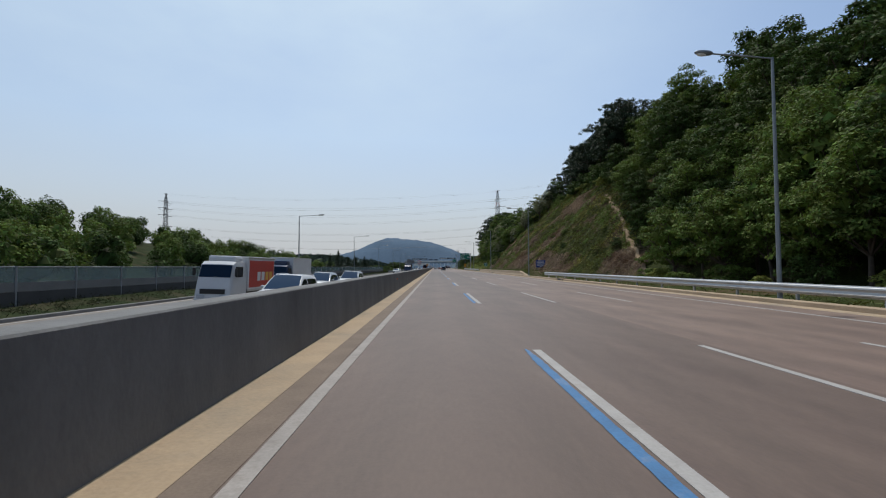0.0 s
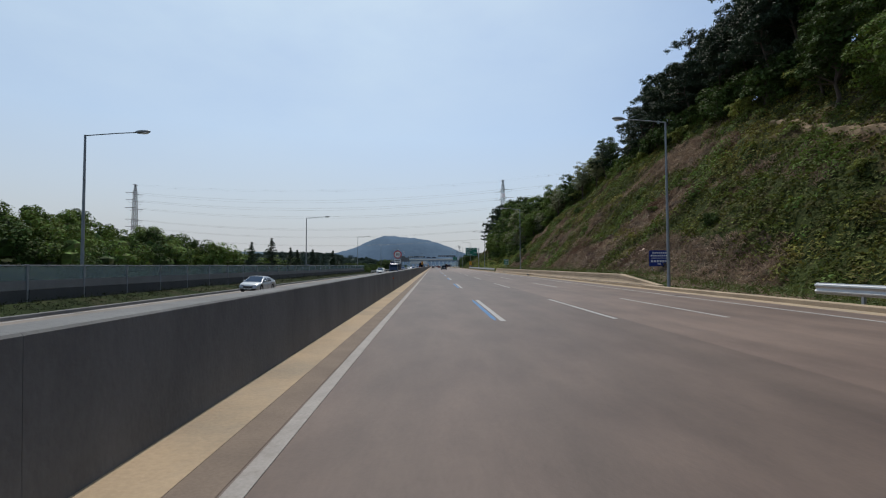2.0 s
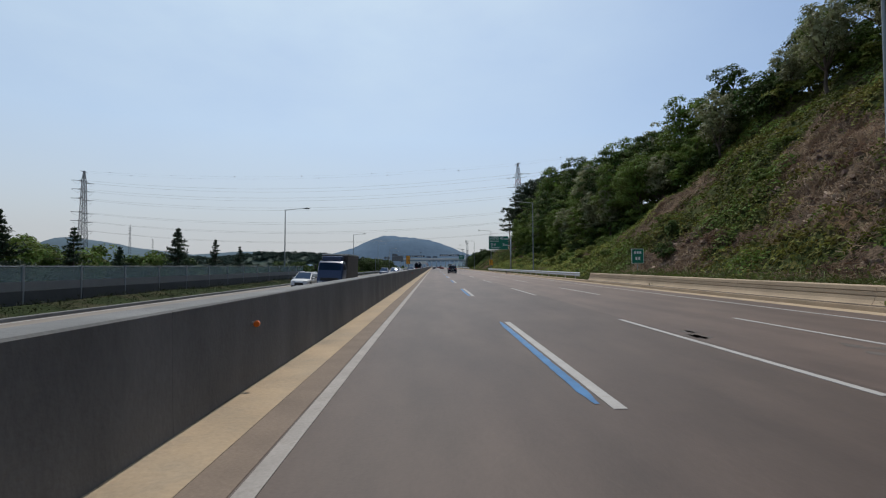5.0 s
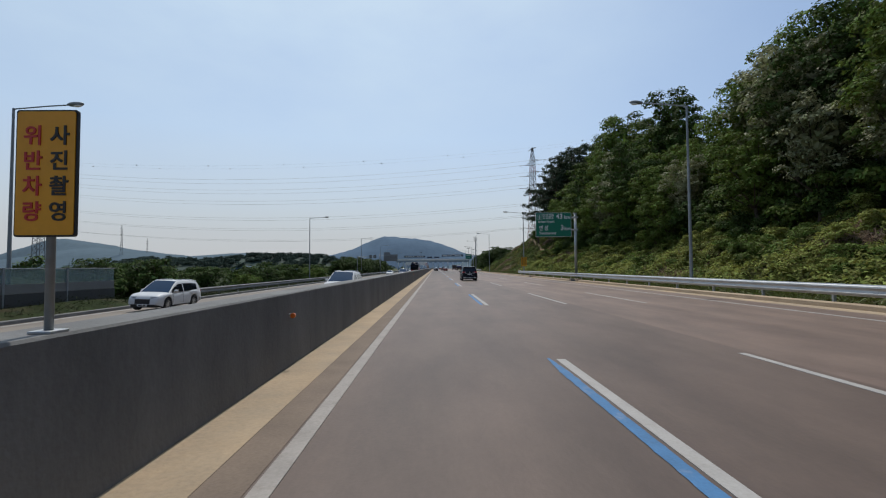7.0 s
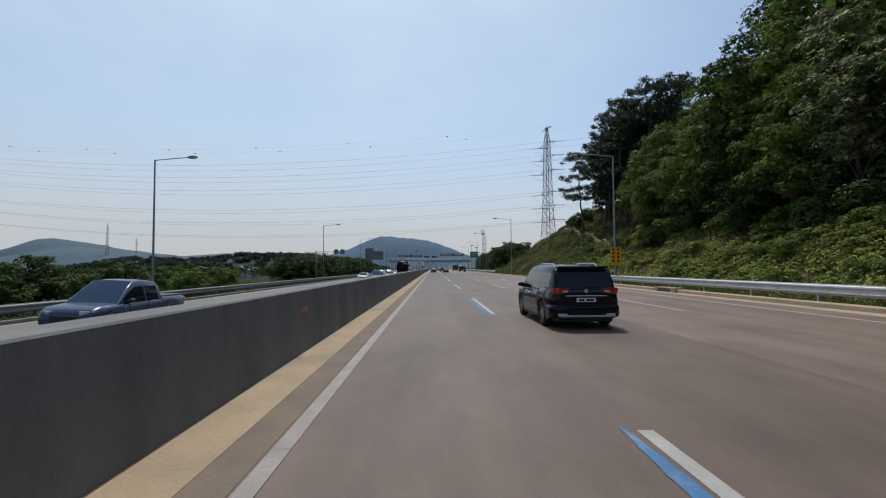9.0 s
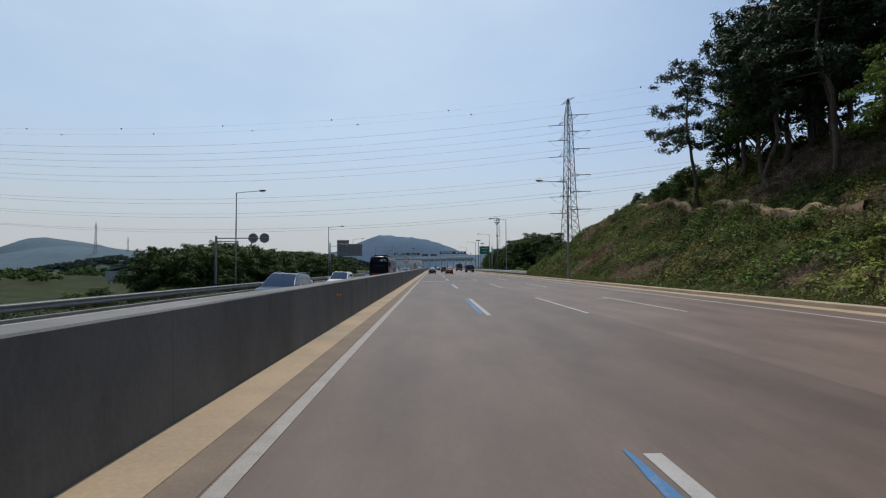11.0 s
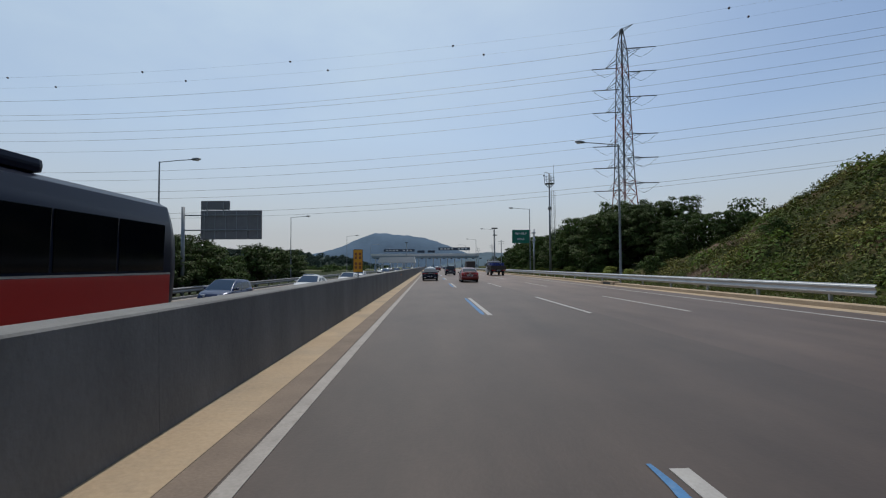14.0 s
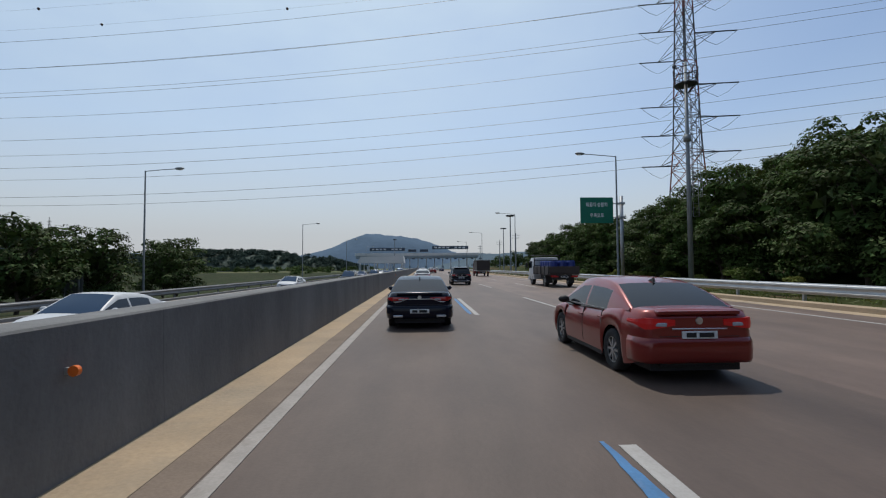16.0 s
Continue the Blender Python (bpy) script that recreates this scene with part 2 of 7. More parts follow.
M_LEAF5 = mat("pale_spring_foliage", (0.215, 0.235, 0.058), 0.7, var=0.35, scale=0.25, fine=1.4, island=0.45, hue=0.025, translucent=0.35, spec=0.12)
M_LEAF4 = mat("dark_hedge_foliage", (0.048, 0.071, 0.019), 0.7, var=0.4, scale=0.30, fine=1.6, island=0.55, hue=0.025, translucent=0.10, spec=0.12)
M_LEAF3 = mat("pale_blossoming_foliage", (0.21, 0.22, 0.115), 0.6, var=0.25, scale=0.4, fine=2.0, island=0.4, hue=0.02, translucent=0.35, spec=0.3)
M_PINE = mat("pine_needles", (0.026, 0.045, 0.020), 0.6, var=0.3, scale=0.5, fine=3.0, island=0.4, hue=0.015, translucent=0.15, spec=0.3)
M_IVY = mat("slope_weeds", (0.088, 0.099, 0.022), 0.7, var=0.5, scale=0.35, fine=1.2, second=(0.175, 0.155, 0.042), patch=(0.47, 0.6), patch_scale=0.13, island=0.45, hue=0.03, translucent=0.3, spec=0.1)
M_IVY2 = mat("grass_slope_creepers", (0.064, 0.080, 0.019), 0.7, var=0.4, scale=0.35, fine=1.4, second=(0.150, 0.134, 0.036), patch=(0.44, 0.60), patch_scale=0.2, island=0.55, hue=0.03, translucent=0.15, spec=0.1)
M_DRY = mat("dry_stalks", (0.265, 0.195, 0.140), 0.85, var=0.4, second=(0.132, 0.080, 0.053), patch=(0.48, 0.62), patch_scale=0.25, scale=0.4, fine=2.0, island=0.45, hue=0.015, translucent=0.35, spec=0.2)
M_GRASSBLADE = mat("grass_blades", (0.100, 0.116, 0.030), 0.6, var=0.3, scale=0.3, fine=2.0, island=0.4, hue=0.03, translucent=0.3, spec=0.25)
M_GRASSDARK = mat("dark_verge_grass", (0.026, 0.034, 0.012), 0.7, var=0.35, scale=0.3, fine=2.0, island=0.45, hue=0.03, translucent=0.2, spec=0.15)
M_FARWOOD = mat("distant_wooded_hill", (0.026, 0.046, 0.034), 0.9, var=0.4, scale=0.03, fine=0.15, bump=0.5)
# distance haze is mixed into the base colours of the next three
M_HAZEWOOD = mat("haze_tinted_foliage", (0.046, 0.068, 0.054), 0.8, var=0.35, scale=0.05, fine=0.3, island=0.35, hue=0.02, translucent=0.1, spec=0.05)
M_HAZEHILL = mat("haze_tinted_mountain", (0.098, 0.14, 0.19), 1.0, var=0.12, scale=0.006, fine=0.05, spec=0.0)
M_HAZEHILL2 = mat("haze_tinted_hills", (0.10, 0.135, 0.16), 1.0, var=0.12, scale=0.006, fine=0.05, spec=0.0)
M_SIGNGREEN = mat("sign_green", (0.004, 0.165, 0.10), 0.45, var=0.06, scale=2, fine=20)
M_SIGNBLUE = mat("sign_blue", (0.012, 0.035, 0.22), 0.45, var=0.06, scale=2, fine=20)
M_SIGNWHITE = mat("sign_white", (0.75, 0.77, 0.76), 0.5, var=0.04, scale=2, fine=20)
M_SIGNYELLOW = mat("sign_yellow", (0.70, 0.32, 0.012), 0.5, var=0.06, scale=2, fine=20)
M_SIGNRED = mat("sign_red", (0.45, 0.02, 0.02), 0.5, var=0.05, scale=2, fine=20)
M_SIGNBROWN = mat("faded_sign_lettering", (0.28, 0.09, 0.02), 0.5, var=0.1)
M_SIGNBLACK = mat("sign_black", (0.012, 0.012, 0.014), 0.5, var=0.05)
M_SIGNBACK = mat("sign_back_aluminium", (0.16, 0.165, 0.17), 0.55, 0.4, var=0.1, scale=2, fine=20)
M_ORANGE = mat("orange_reflector", (0.75, 0.16, 0.02), 0.3, var=0.05)
M_PYLON = mat("pylon_steel", (0.10, 0.104, 0.11), 0.65, 0.2, var=0.12, scale=0.5, fine=8)
M_PYLONRED = mat("pylon_red_paint", (0.19, 0.055, 0.04), 0.6, 0.1, var=0.12, scale=0.5, fine=8)
M_WIRE = mat("conductor_wire", (0.27, 0.275, 0.28), 0.6, 0.4, var=0.05)
M_BALL = mat("warning_ball", (0.05, 0.02, 0.02), 0.5, var=0.05)
M_GLASSFENCE = bpy.data.materials.new("noise_barrier_glass")
M_GLASSFENCE.use_nodes = True
_n, _l = M_GLASSFENCE.node_tree.nodes, M_GLASSFENCE.node_tree.links
_t = _n.new("ShaderNodeBsdfTransparent")
_t.inputs[0].default_value = (0.62, 0.72, 0.70, 1)
_g = _n.new("ShaderNodeBsdfDiffuse")
_g.inputs[0].default_value = (0.42, 0.50, 0.49, 1)
_x = _n.new("ShaderNodeMixShader")
_x.inputs[0].default_value = 0.32
_l.new(_t.outputs[0], _x.inputs[1])
_l.new(_g.outputs[0], _x.inputs[2])
_l.new(_x.outputs[0], _n["Material Output"].inputs[0])


# ---- mesh helpers ----
def finish(bm, name, material=None, smooth=False):
    me = bpy.data.meshes.new(name)
    bmesh.ops.recalc_face_normals(bm, faces=bm.faces)
    bm.to_mesh(me)
    bm.free()
    if material:
        me.materials.append(material)
    if smooth:
        for p in me.polygons:
            p.use_smooth = True
    return me


def thing(name, label, category, group="", kind="", at=None):
    """An empty at a thing's base."""
    ob = new(name)
    ob.empty_display_size = 0.3
    if at is not None:
        ob.matrix_world = at
    return tagged(ob, label, category, group, kind)


def part(name, bm, material, parent, label="", smooth=False, at=None):
    me = bm if isinstance(bm, bpy.types.Mesh) else finish(bm, name, material, smooth)
    ob = new(name, me)
    ob.parent = parent
    if at is not None:
        ob.matrix_local = at
    if label:
        ob["label"] = label
    return ob


def solo(name, bm, material, label, category, group="", kind="", smooth=False):
    me = bm if isinstance(bm, bpy.types.Mesh) else finish(bm, name, material, smooth)
    return tagged(new(name, me), label, category, group, kind)


def box(bm, x0, x1, y0, y1, z0, z1, bevel=0.0, m=None):
    vs = [bm.verts.new((x, y, z)) for x in (x0, x1) for y in (y0, y1) for z in (z0, z1)]
    fs = [bm.faces.new([vs[i] for i in f]) for f in ((0, 1, 3, 2), (4, 6, 7, 5), (0, 4, 5, 1), (2, 3, 7, 6), (0, 2, 6, 4), (1, 5, 7, 3))]
    if bevel:
        es = {e for f in fs for e in f.edges}
        out = bmesh.ops.bevel(bm, geom=list(es), offset=bevel, segments=2, affect="EDGES", profile=0.6)
        vs = list({v for f in out["faces"] for v in f.verts} | {v for v in vs if v.is_valid})
    if m is not None:
        bmesh.ops.transform(bm, matrix=m, verts=vs)
    return bm


def boxm(*a, **k):
    return box(bmesh.new(), *a, **k)


def tube(bm, p0, p1, r0, r1=None, seg=8, caps=True):
    r1 = r0 if r1 is None else r1
    p0, p1 = Vector(p0), Vector(p1)
    d = (p1 - p0).normalized()
    u = d.orthogonal().normalized()
    w = d.cross(u)
    a, b = [], []
    for i in range(seg):
        t = 2 * math.pi * i / seg
        v = u * math.cos(t) + w * math.sin(t)
        a.append(bm.verts.new(p0 + v * r0))
        b.append(bm.verts.new(p1 + v * r1))
    for i in range(seg):
        j = (i + 1) % seg
        bm.faces.new((a[i], a[j], b[j], b[i]))
    if caps:
        bm.faces.new(a[::-1])
        bm.faces.new(b)
    return bm


def sweep(bm, section, y0, y1, step=None):
    """A closed section of (x, z) drawn along y."""
    n = max(1, int((y1 - y0) / step)) if step else 1
    rings = [[bm.verts.new((x, y0 + (y1 - y0) * i / n, z)) for x, z in section] for i in range(n + 1)]
    k = len(section)
    for a, b in zip(rings, rings[1:]):
        for i in range(k):
            bm.faces.new((a[i], a[(i + 1) % k], b[(i + 1) % k], b[i]))
    bm.faces.new(rings[0])
    bm.faces.new(rings[-1][::-1])
    return bm


def quads(name, V, material):
    """A mesh of loose faces from an array (faces, corners, 3)."""
    n, k = V.shape[:2]
    me = bpy.data.meshes.new(name)
    me.vertices.add(n * k)
    me.vertices.foreach_set("co", np.ascontiguousarray(V, dtype=np.float32).ravel())
    me.loops.add(n * k)
    me.loops.foreach_set("vertex_index", np.arange(n * k, dtype=np.int32))
    me.polygons.add(n)
    me.polygons.foreach_set("loop_start", np.arange(0, n * k, k, dtype=np.int32))
    me.update(calc_edges=True)
    me.materials.append(material)
    return me


def leaf_tris(rng, C, N, size, aspect=0.55, spread=0.9):
    """Pointed leaves at centres C, facing roughly along N."""
    n = len(C)
    d = N + rng.normal(0, spread, (n, 3))
    d /= np.linalg.norm(d, axis=1)[:, None] + 1e-9
    a = rng.normal(0, 1, (n, 3))
    u = np.cross(d, a)
    u /= np.linalg.norm(u, axis=1)[:, None] + 1e-9
    w = np.cross(d, u)
    s = (size * rng.uniform(0.55, 1.45, n))[:, None]
    return np.stack([C - u * s, C + u * s * 0.7 - w * s * aspect, C + u * s * 0.7 + w * s * aspect], axis=1)


def text_mesh(body, size, material, depth=0.004, stretch=(1, 1), align="CENTER", bold=0.0):
    c = bpy.data.curves.new("lettering", "FONT")
    c.body, c.size, c.extrude, c.align_x, c.align_y = body, size, depth, align, "CENTER"
    c.resolution_u = 3
    c.offset = bold
    ob = new("lettering", c)
    me = bpy.data.meshes.new_from_object(ob.evaluated_get(bpy.context.evaluated_depsgraph_get()))
    bpy.data.objects.remove(ob)
    bpy.data.curves.remove(c)
    me.transform(Matrix.Diagonal((stretch[0], stretch[1], 1, 1)))
    me.materials.clear()
    me.materials.append(material)
    return me


FACING = pose(0, 0, 0, 90, 0, 0)   # lettering upright, read from -y


def lerp(t, xs, ys):
    return float(np.interp(t, xs, ys))


# ---- cross-section of the road ----
Y0, Y1 = -60.0, 640.0
LANES = (1.9, 5.5, 9.2)
EDGE = 12.85
LEFT_LINE = -1.70


def z_opp(x):
    """The opposite carriageway falls away to its outer side."""
    return -0.22 - 0.034 * (abs(x) - 4.0)


# ---- ground and roads ----
TY = (-200, 0, 50, 57, 74, 92, 130, 165, 185, 215, 250, 275, 300, 315, 325, 335, 343, 360, 385, 700)
TX0 = (26, 26, 27, 26.2, 22.4, 18.4, 17.6, 18, 18.5, 19, 19, 18.5, 18, 18, 18, 18.5, 20, 22, 23, 24)
TG = (0.75, 0.75, 0.85, 0.95, 1.0, 1.0, 1.0, 0.95, 0.55, 0.5, 0.5, 0.6, 0.72, 0.72, 0.72, 0.66, 0.55, 0.28, 0.1, 0.05)
TH = (30, 30, 28, 27, 25, 24, 21, 19, 17, 17, 16, 14.5, 14.5, 14.0, 13.0, 10.8, 8.0, 3.6, 1.2, 1.5)
TB = (0.35, 0.35, 0.35, 0.35, 0.35, 0.35, 0.35, 0.35, 0.3, 0.3, 0.25, 0.12, 0.06, 0.03, 0.03, 0.02, 0.02, 0.02, 0.02, 0.02)


def z_right(x, y):
    """The bank and the hill on the outer side of the carriageway."""
    x0, g, h, b = lerp(y, TY, TX0), lerp(y, TY, TG), lerp(y, TY, TH), lerp(y, TY, TB)
    low = lerp(y, (79, 86, 160, 163), (0.05, 0.82, 0.82, 0.05)) if x > 16.2 else 0.05   # soil held up by the low wall
    if x < x0:
        return low
    z = g * (x - x0)
    if z > h:
        z = h + (x - x0 - h / g) * b
        z = min(z, h + 14 * b / 0.3)
    k = min(1.0, (x - x0) / 4)
    z += k * (1.3 * noise.noise((x * 0.18, y * 0.12, 0)) + 0.65 * noise.noise((x * 0.55, y * 0.45, 3)))
    if y < 360 and x < x0 + 30:
        z += k * lerp(y, (60, 90, 100, 160, 175), (0.3, 0.4, 0.85, 0.8, 0.26)) * noise.noise((x * 1.1, y * 0.9, 9))
    return max(low, z)


def z_left(x, y):
    """The verge and the fields beyond the opposite carriageway (x is negative)."""
    e = -19.5
    base = z_opp(e)
    d = e - x
    fence = 1.0 if y < 192 else 0.0
    z = base + (0.12 if d > 0 else 0)
    if fence and d > 0:
        z += min(0.40, d * 0.18)
        if d > 4:
            z -= min(1.2, (d - 4) * 0.25)
    elif d > 2:
        z -= min(1.2, (d - 2) * 0.3)
    if d > 30:
        hill = lerp(y, (-200, 60, 150, 190, 215, 260), (13.8, 12.5, 10.8, 6.5, 4, 0))
        z += hill * min(1, (d - 30) / 40)
    return z + 0.25 * min(1, max(0, d / 3)) * noise.noise((x * 0.15, y * 0.15, 7))


def edge_x(y):
    """Where the wood begins above the open slope."""
    return lerp(y, (-60, 46, 54, 92, 112, 150, 165, 180, 200, 262, 274, 282), (24.5, 24.5, 27.0, 37.5, 39.5, 39.5, 36, 29.5, 28.2, 28, 31, 60))


def on_slope(x, y):
    return z_right(x, y) < lerp(y, TY, TH) + 3 and x < edge_x(y) + 2


def dry_spot(x, y):
    """Above about 0.1 the slope is bare or dry: in patches, and in bands that follow the old benches of the cut."""
    z = z_right(x, y)
    v = noise.noise((x * 0.13, y * 0.09, 11)) + 0.5 * noise.noise((z * 0.30 + y * 0.02, y * 0.05, 4)) + 0.25 * noise.noise((x * 0.6, y * 0.5, 2))
    if 66 < y < 168:
        k = lerp(y, (66, 98), (0.55, 1.0))
        return v + lerp(z, (3.6, 4.6, 6.0, 7.0, 10.0, 12.0), (0.36 * k, 0.0, -0.04, 0.18 * k, 0.15 * k, -0.16))
    return v - lerp(y, (240, 258, 290, 310), (0.10, -0.09, -0.06, 0.12))


def grid_mesh(name, xs, ys, zf, material):
    vs = [(x, y, zf(x, y)) for y in ys for x in xs]
    k = len(xs)
    fs = [(j * k + i, j * k + i + 1, (j + 1) * k + i + 1, (j + 1) * k + i) for j in range(len(ys) - 1) for i in range(k - 1)]
    me = bpy.data.meshes.new(name)
    me.from_pydata(vs, [], fs)
    me.materials.append(material)
    for p in me.polygons:
        p.use_smooth = True
    return me


# one sheet of ground out to the horizon, below everything else
g = bmesh.new()
R = 4600
for a, b in (((-R, -R), (R, R)),):
    vs = [g.verts.new(v) for v in ((-R, -R, -3.2), (R, -R, -3.2), (R, R, -3.2), (-R, R, -3.2))]
    g.faces.new(vs)
solo("ground", g, M_FLOOR, "green and brown fields reaching to the horizon", "ground", kind="structure")

ys_t = list(np.arange(-70, 56, 2.0)) + list(np.arange(56, 360, 0.9)) + list(np.arange(360, 420, 2.0)) + list(np.arange(420, 700, 10.0))
xs_t = [15.6, 16.5, 17.3] + list(np.arange(18, 46, 0.65)) + list(np.arange(46, 60, 1.4)) + list(np.arange(60, 190, 8))
hill_me = grid_mesh("hillside", xs_t, ys_t, z_right, M_SLOPE)
hill_me.materials.append(M_SLOPEDRY)
for p in hill_me.polygons:
    if 60 < p.center.y < 350 and 17.5 < p.center.x < 46 and dry_spot(p.center.x, p.center.y) > 0.16:
        p.material_index = 1
solo("hillside", hill_me, None, "steep roadside cut slope of brown soil and weeds", "slope", kind="structure")
xs_l = list(np.arange(-19.5, -32, -0.7)) + list(np.arange(-32, -90, -4)) + list(np.arange(-90, -420, -20))
ys_l = list(np.arange(-70, 700, 3.0))
solo("verge", grid_mesh("verge", xs_l[::-1], ys_l, z_left, M_GRASS_G), None, "grassy verge and low fields beside the far carriageway", "verge", kind="structure")

r = bmesh.new()
box(r, -2.23, 15.7, Y0, Y1, -0.5, 0.0)
solo("road", r, M_ROAD, "worn brown-grey motorway surface with five lanes", "road", kind="structure")
r = bmesh.new()
sweep(r, [(-3.2, z_opp(3.2)), (-19.5, z_opp(19.5)), (-19.5, z_opp(19.5) - 0.5), (-3.2, -0.9)], Y0, Y1)
solo("opposite_road", r, M_ROAD2, "pale concrete surface of the opposite carriageway", "road", kind="structure")
solo("gutter", sweep(bmesh.new(), [(-2.96, 0.004), (-2.22, 0.004), (-2.22, -0.4), (-2.96, -0.4)], Y0, Y1), M_TAN, "tan concrete gutter strip along the median barrier", "gutter", kind="structure")
solo("dirt_strip", sweep(bmesh.new(), [(-2.21, 0.005), (-1.82, 0.005), (-1.82, -0.1), (-2.21, -0.1)], Y0, Y1), M_DIRT, "dusty brown strip beside the edge line", "road dirt", kind="structure")

# median barrier: cast concrete, cut into 10 m bays by joints
sec = [(-2.90, 0.0), (-2.905, 0.10), (-2.915, 0.42), (-2.93, 1.24), (-2.95, 1.262), (-3.40, 1.262), (-3.42, 1.24), (-3.45, 0.2), (-3.47, -0.5), (-2.90, -0.5)]
barrier = thing("median_barrier", "grey concrete median barrier with a pale worn top", "barrier", kind="structure")
bay_me = finish(sweep(bmesh.new(), sec, 0.0, 9.995), "barrier_bay", M_CONC)
for i in range(int((Y1 - Y0) / 10)):
    part("barrier_bay", bay_me, None, barrier, at=pose(0, Y0 + i * 10, 0))

# ---- road markings ----
lines = bmesh.new()
box(lines, LEFT_LINE - 0.09, LEFT_LINE + 0.09, Y0, Y1, -0.02, 0.008)
solo("edge_line", lines, M_WORN, "solid white edge line beside the median", "road marking", kind="structure")
solo("edge_line", boxm(EDGE - 0.08, EDGE + 0.08, Y0, Y1, -0.02, 0.008), M_WHITE, "solid white edge line beside the hard shoulder", "road marking", kind="structure")
opp = bmesh.new()
for x in (-4.1, -18.9):
    box(opp, x - 0.09, x + 0.09, Y0, Y1, z_opp(x) - 0.03, z_opp(x) + 0.012)
solo("opposite_edge_lines", opp, M_WHITE, "white edge lines of the opposite carriageway", "road marking", kind="structure")
dash_me = finish(boxm(-0.075, 0.075, -8.3, 0, -0.02, 0.008), "lane_dash", M_WHITE)
wide_me = finish(boxm(-0.085, 0.085, -8.3, 0, -0.02, 0.008), "lane_dash_wide", M_WHITE)
bm = bmesh.new()   # sprayed by hand, with a wavering edge
rb = random.Random(12)
rows = []
for i in range(61):
    y = -8.1 + 8.2 * i / 60
    taper = min(1.0, (i + 2) / 6, (62 - i) / 10)
    rows.append([bm.verts.new((x, y, 0.007)) for x in (-0.075 * taper - rb.uniform(0, 0.016), 0.062 * taper + rb.uniform(0, 0.016))])
for a, b in zip(rows, rows[1:]):
    bm.faces.new((a[0], a[1], b[1], b[0]))
blue_me = finish(bm, "blue_dash", M_BLUE)
for k in range(-3, 32):
    y = 9 + 20 * k
    for i, x in enumerate(LANES):
        tagged(new("lane_dash", wide_me if i == 0 else dash_me), "white broken lane line on the road", "road marking", "lane dashes", "structure").matrix_world = pose(x, y + (0, 0.4, 0.6)[i], 0)
    tagged(new("blue_dash", blue_me), "blue guide line painted beside the white dash", "road marking", "blue dashes", "structure").matrix_world = pose(LANES[0] - 0.205, y, 0)
    for x in (-7.8, -11.5, -15.2):
        tagged(new("lane_dash", dash_me), "white broken lane line on the far carriageway", "road marking", "far lane dashes", "structure").matrix_world = pose(x, y + 3, z_opp(x) + 0.004)


def road_word():
    """The word 천천히 in long painted strokes; each letter fills a cell 0.93 m wide and 2.9 m long."""
    bm = bmesh.new()

    def bar(ox, x0, y0, x1, y1, across=True):
        w = (0.0, 0.10) if across else (0.082, 0.0)
        pts = [((ox + x0 * 0.93 - w[0], y0 * 2.93 - w[1])), ((ox + x1 * 0.93 - w[0], y1 * 2.93 - w[1])), ((ox + x1 * 0.93 + w[0], y1 * 2.93 + w[1])), ((ox + x0 * 0.93 + w[0], y0 * 2.93 + w[1]))]
        lo = [bm.verts.new((px, py, 0.0)) for px, py in pts]
        hi = [bm.verts.new((px, py, 0.004)) for px, py in pts]
        bm.faces.new(hi)
        for q in range(4):
            bm.faces.new((lo[q], lo[(q + 1) % 4], hi[(q + 1) % 4], hi[q]))
    for c in range(3):
        ox = (c - 1.5) * 0.93
        bar(ox, 0.33, 0.99, 0.33, 0.885, False)
        bar(ox, 0.06, 0.845, 0.60, 0.845)
        bar(ox, 0.85, 1.0, 0.85, 0.30 if c < 2 else 0.0, False)
        if c < 2:
            bar(ox, 0.33, 0.805, 0.08, 0.46, False)
            bar(ox, 0.36, 0.70, 0.60, 0.47, False)
            bar(ox, 0.64, 0.66, 0.77, 0.66)
            bar(ox, 0.13, 0.38, 0.13, 0.085, False)
            bar(ox, 0.045, 0.05, 0.95, 0.05)
        else:
            turns = [math.pi * q / 12 for q in range(24)]
            rim = [[bm.verts.new((ox + (0.33 + rx * math.cos(a)) * 0.93, (0.40 + ry * math.sin(a)) * 2.93, 0.004)) for a in turns] for rx, ry in ((0.13, 0.31), (0.30, 0.385))]
            for q in range(24):
                n = (q + 1) % 24
                bm.faces.new((rim[0][q], rim[1][q], rim[1][n], rim[0][n]))
    return finish(bm, "road_lettering", M_WORN)


slow_me = road_word()
for x in (0.03, 3.68):
    ob = solo("road_lettering", slow_me, None, "large white worn lettering painted on the lane", "road marking", "slow lettering", "structure")
    ob.matrix_world = pose(x, 297.05, 0.001)
# longitudinal joint between two paving strips, and oily stains
seam = bmesh.new()
random.seed(5)
for i in range(26):
    y = 262 + i * 1.6
    x = 4.05 + 0.03 * math.sin(i * 1.3)
    box(seam, x, x + 0.028, y, y + 1.62, -0.01, 0.003)
solo("paving_joint", seam, M_SIGNBLACK, "dark open joint between two paving strips", "joint", kind="structure")
stain = bmesh.new()
for cx, cy, n in ((7.4, 114.5, 9), (6.9, 121.0, 8), (8.4, 124, 6), (6.2, 126, 5)):
    for j in range(n):
        x, y = cx + random.uniform(-0.5, 0.5), cy + random.uniform(-0.8, 0.8)
        k = 9
        ring = [stain.verts.new((x + math.cos(a) * random.uniform(0.1, 0.28), y + math.sin(a) * random.uniform(0.15, 0.5), 0.003)) for a in [2 * math.pi * q / k for q in range(k)]]
        stain.faces.new(ring)
solo("stain", stain, M_STAIN, "dark patchy stains on the lane", "stain", kind="structure")

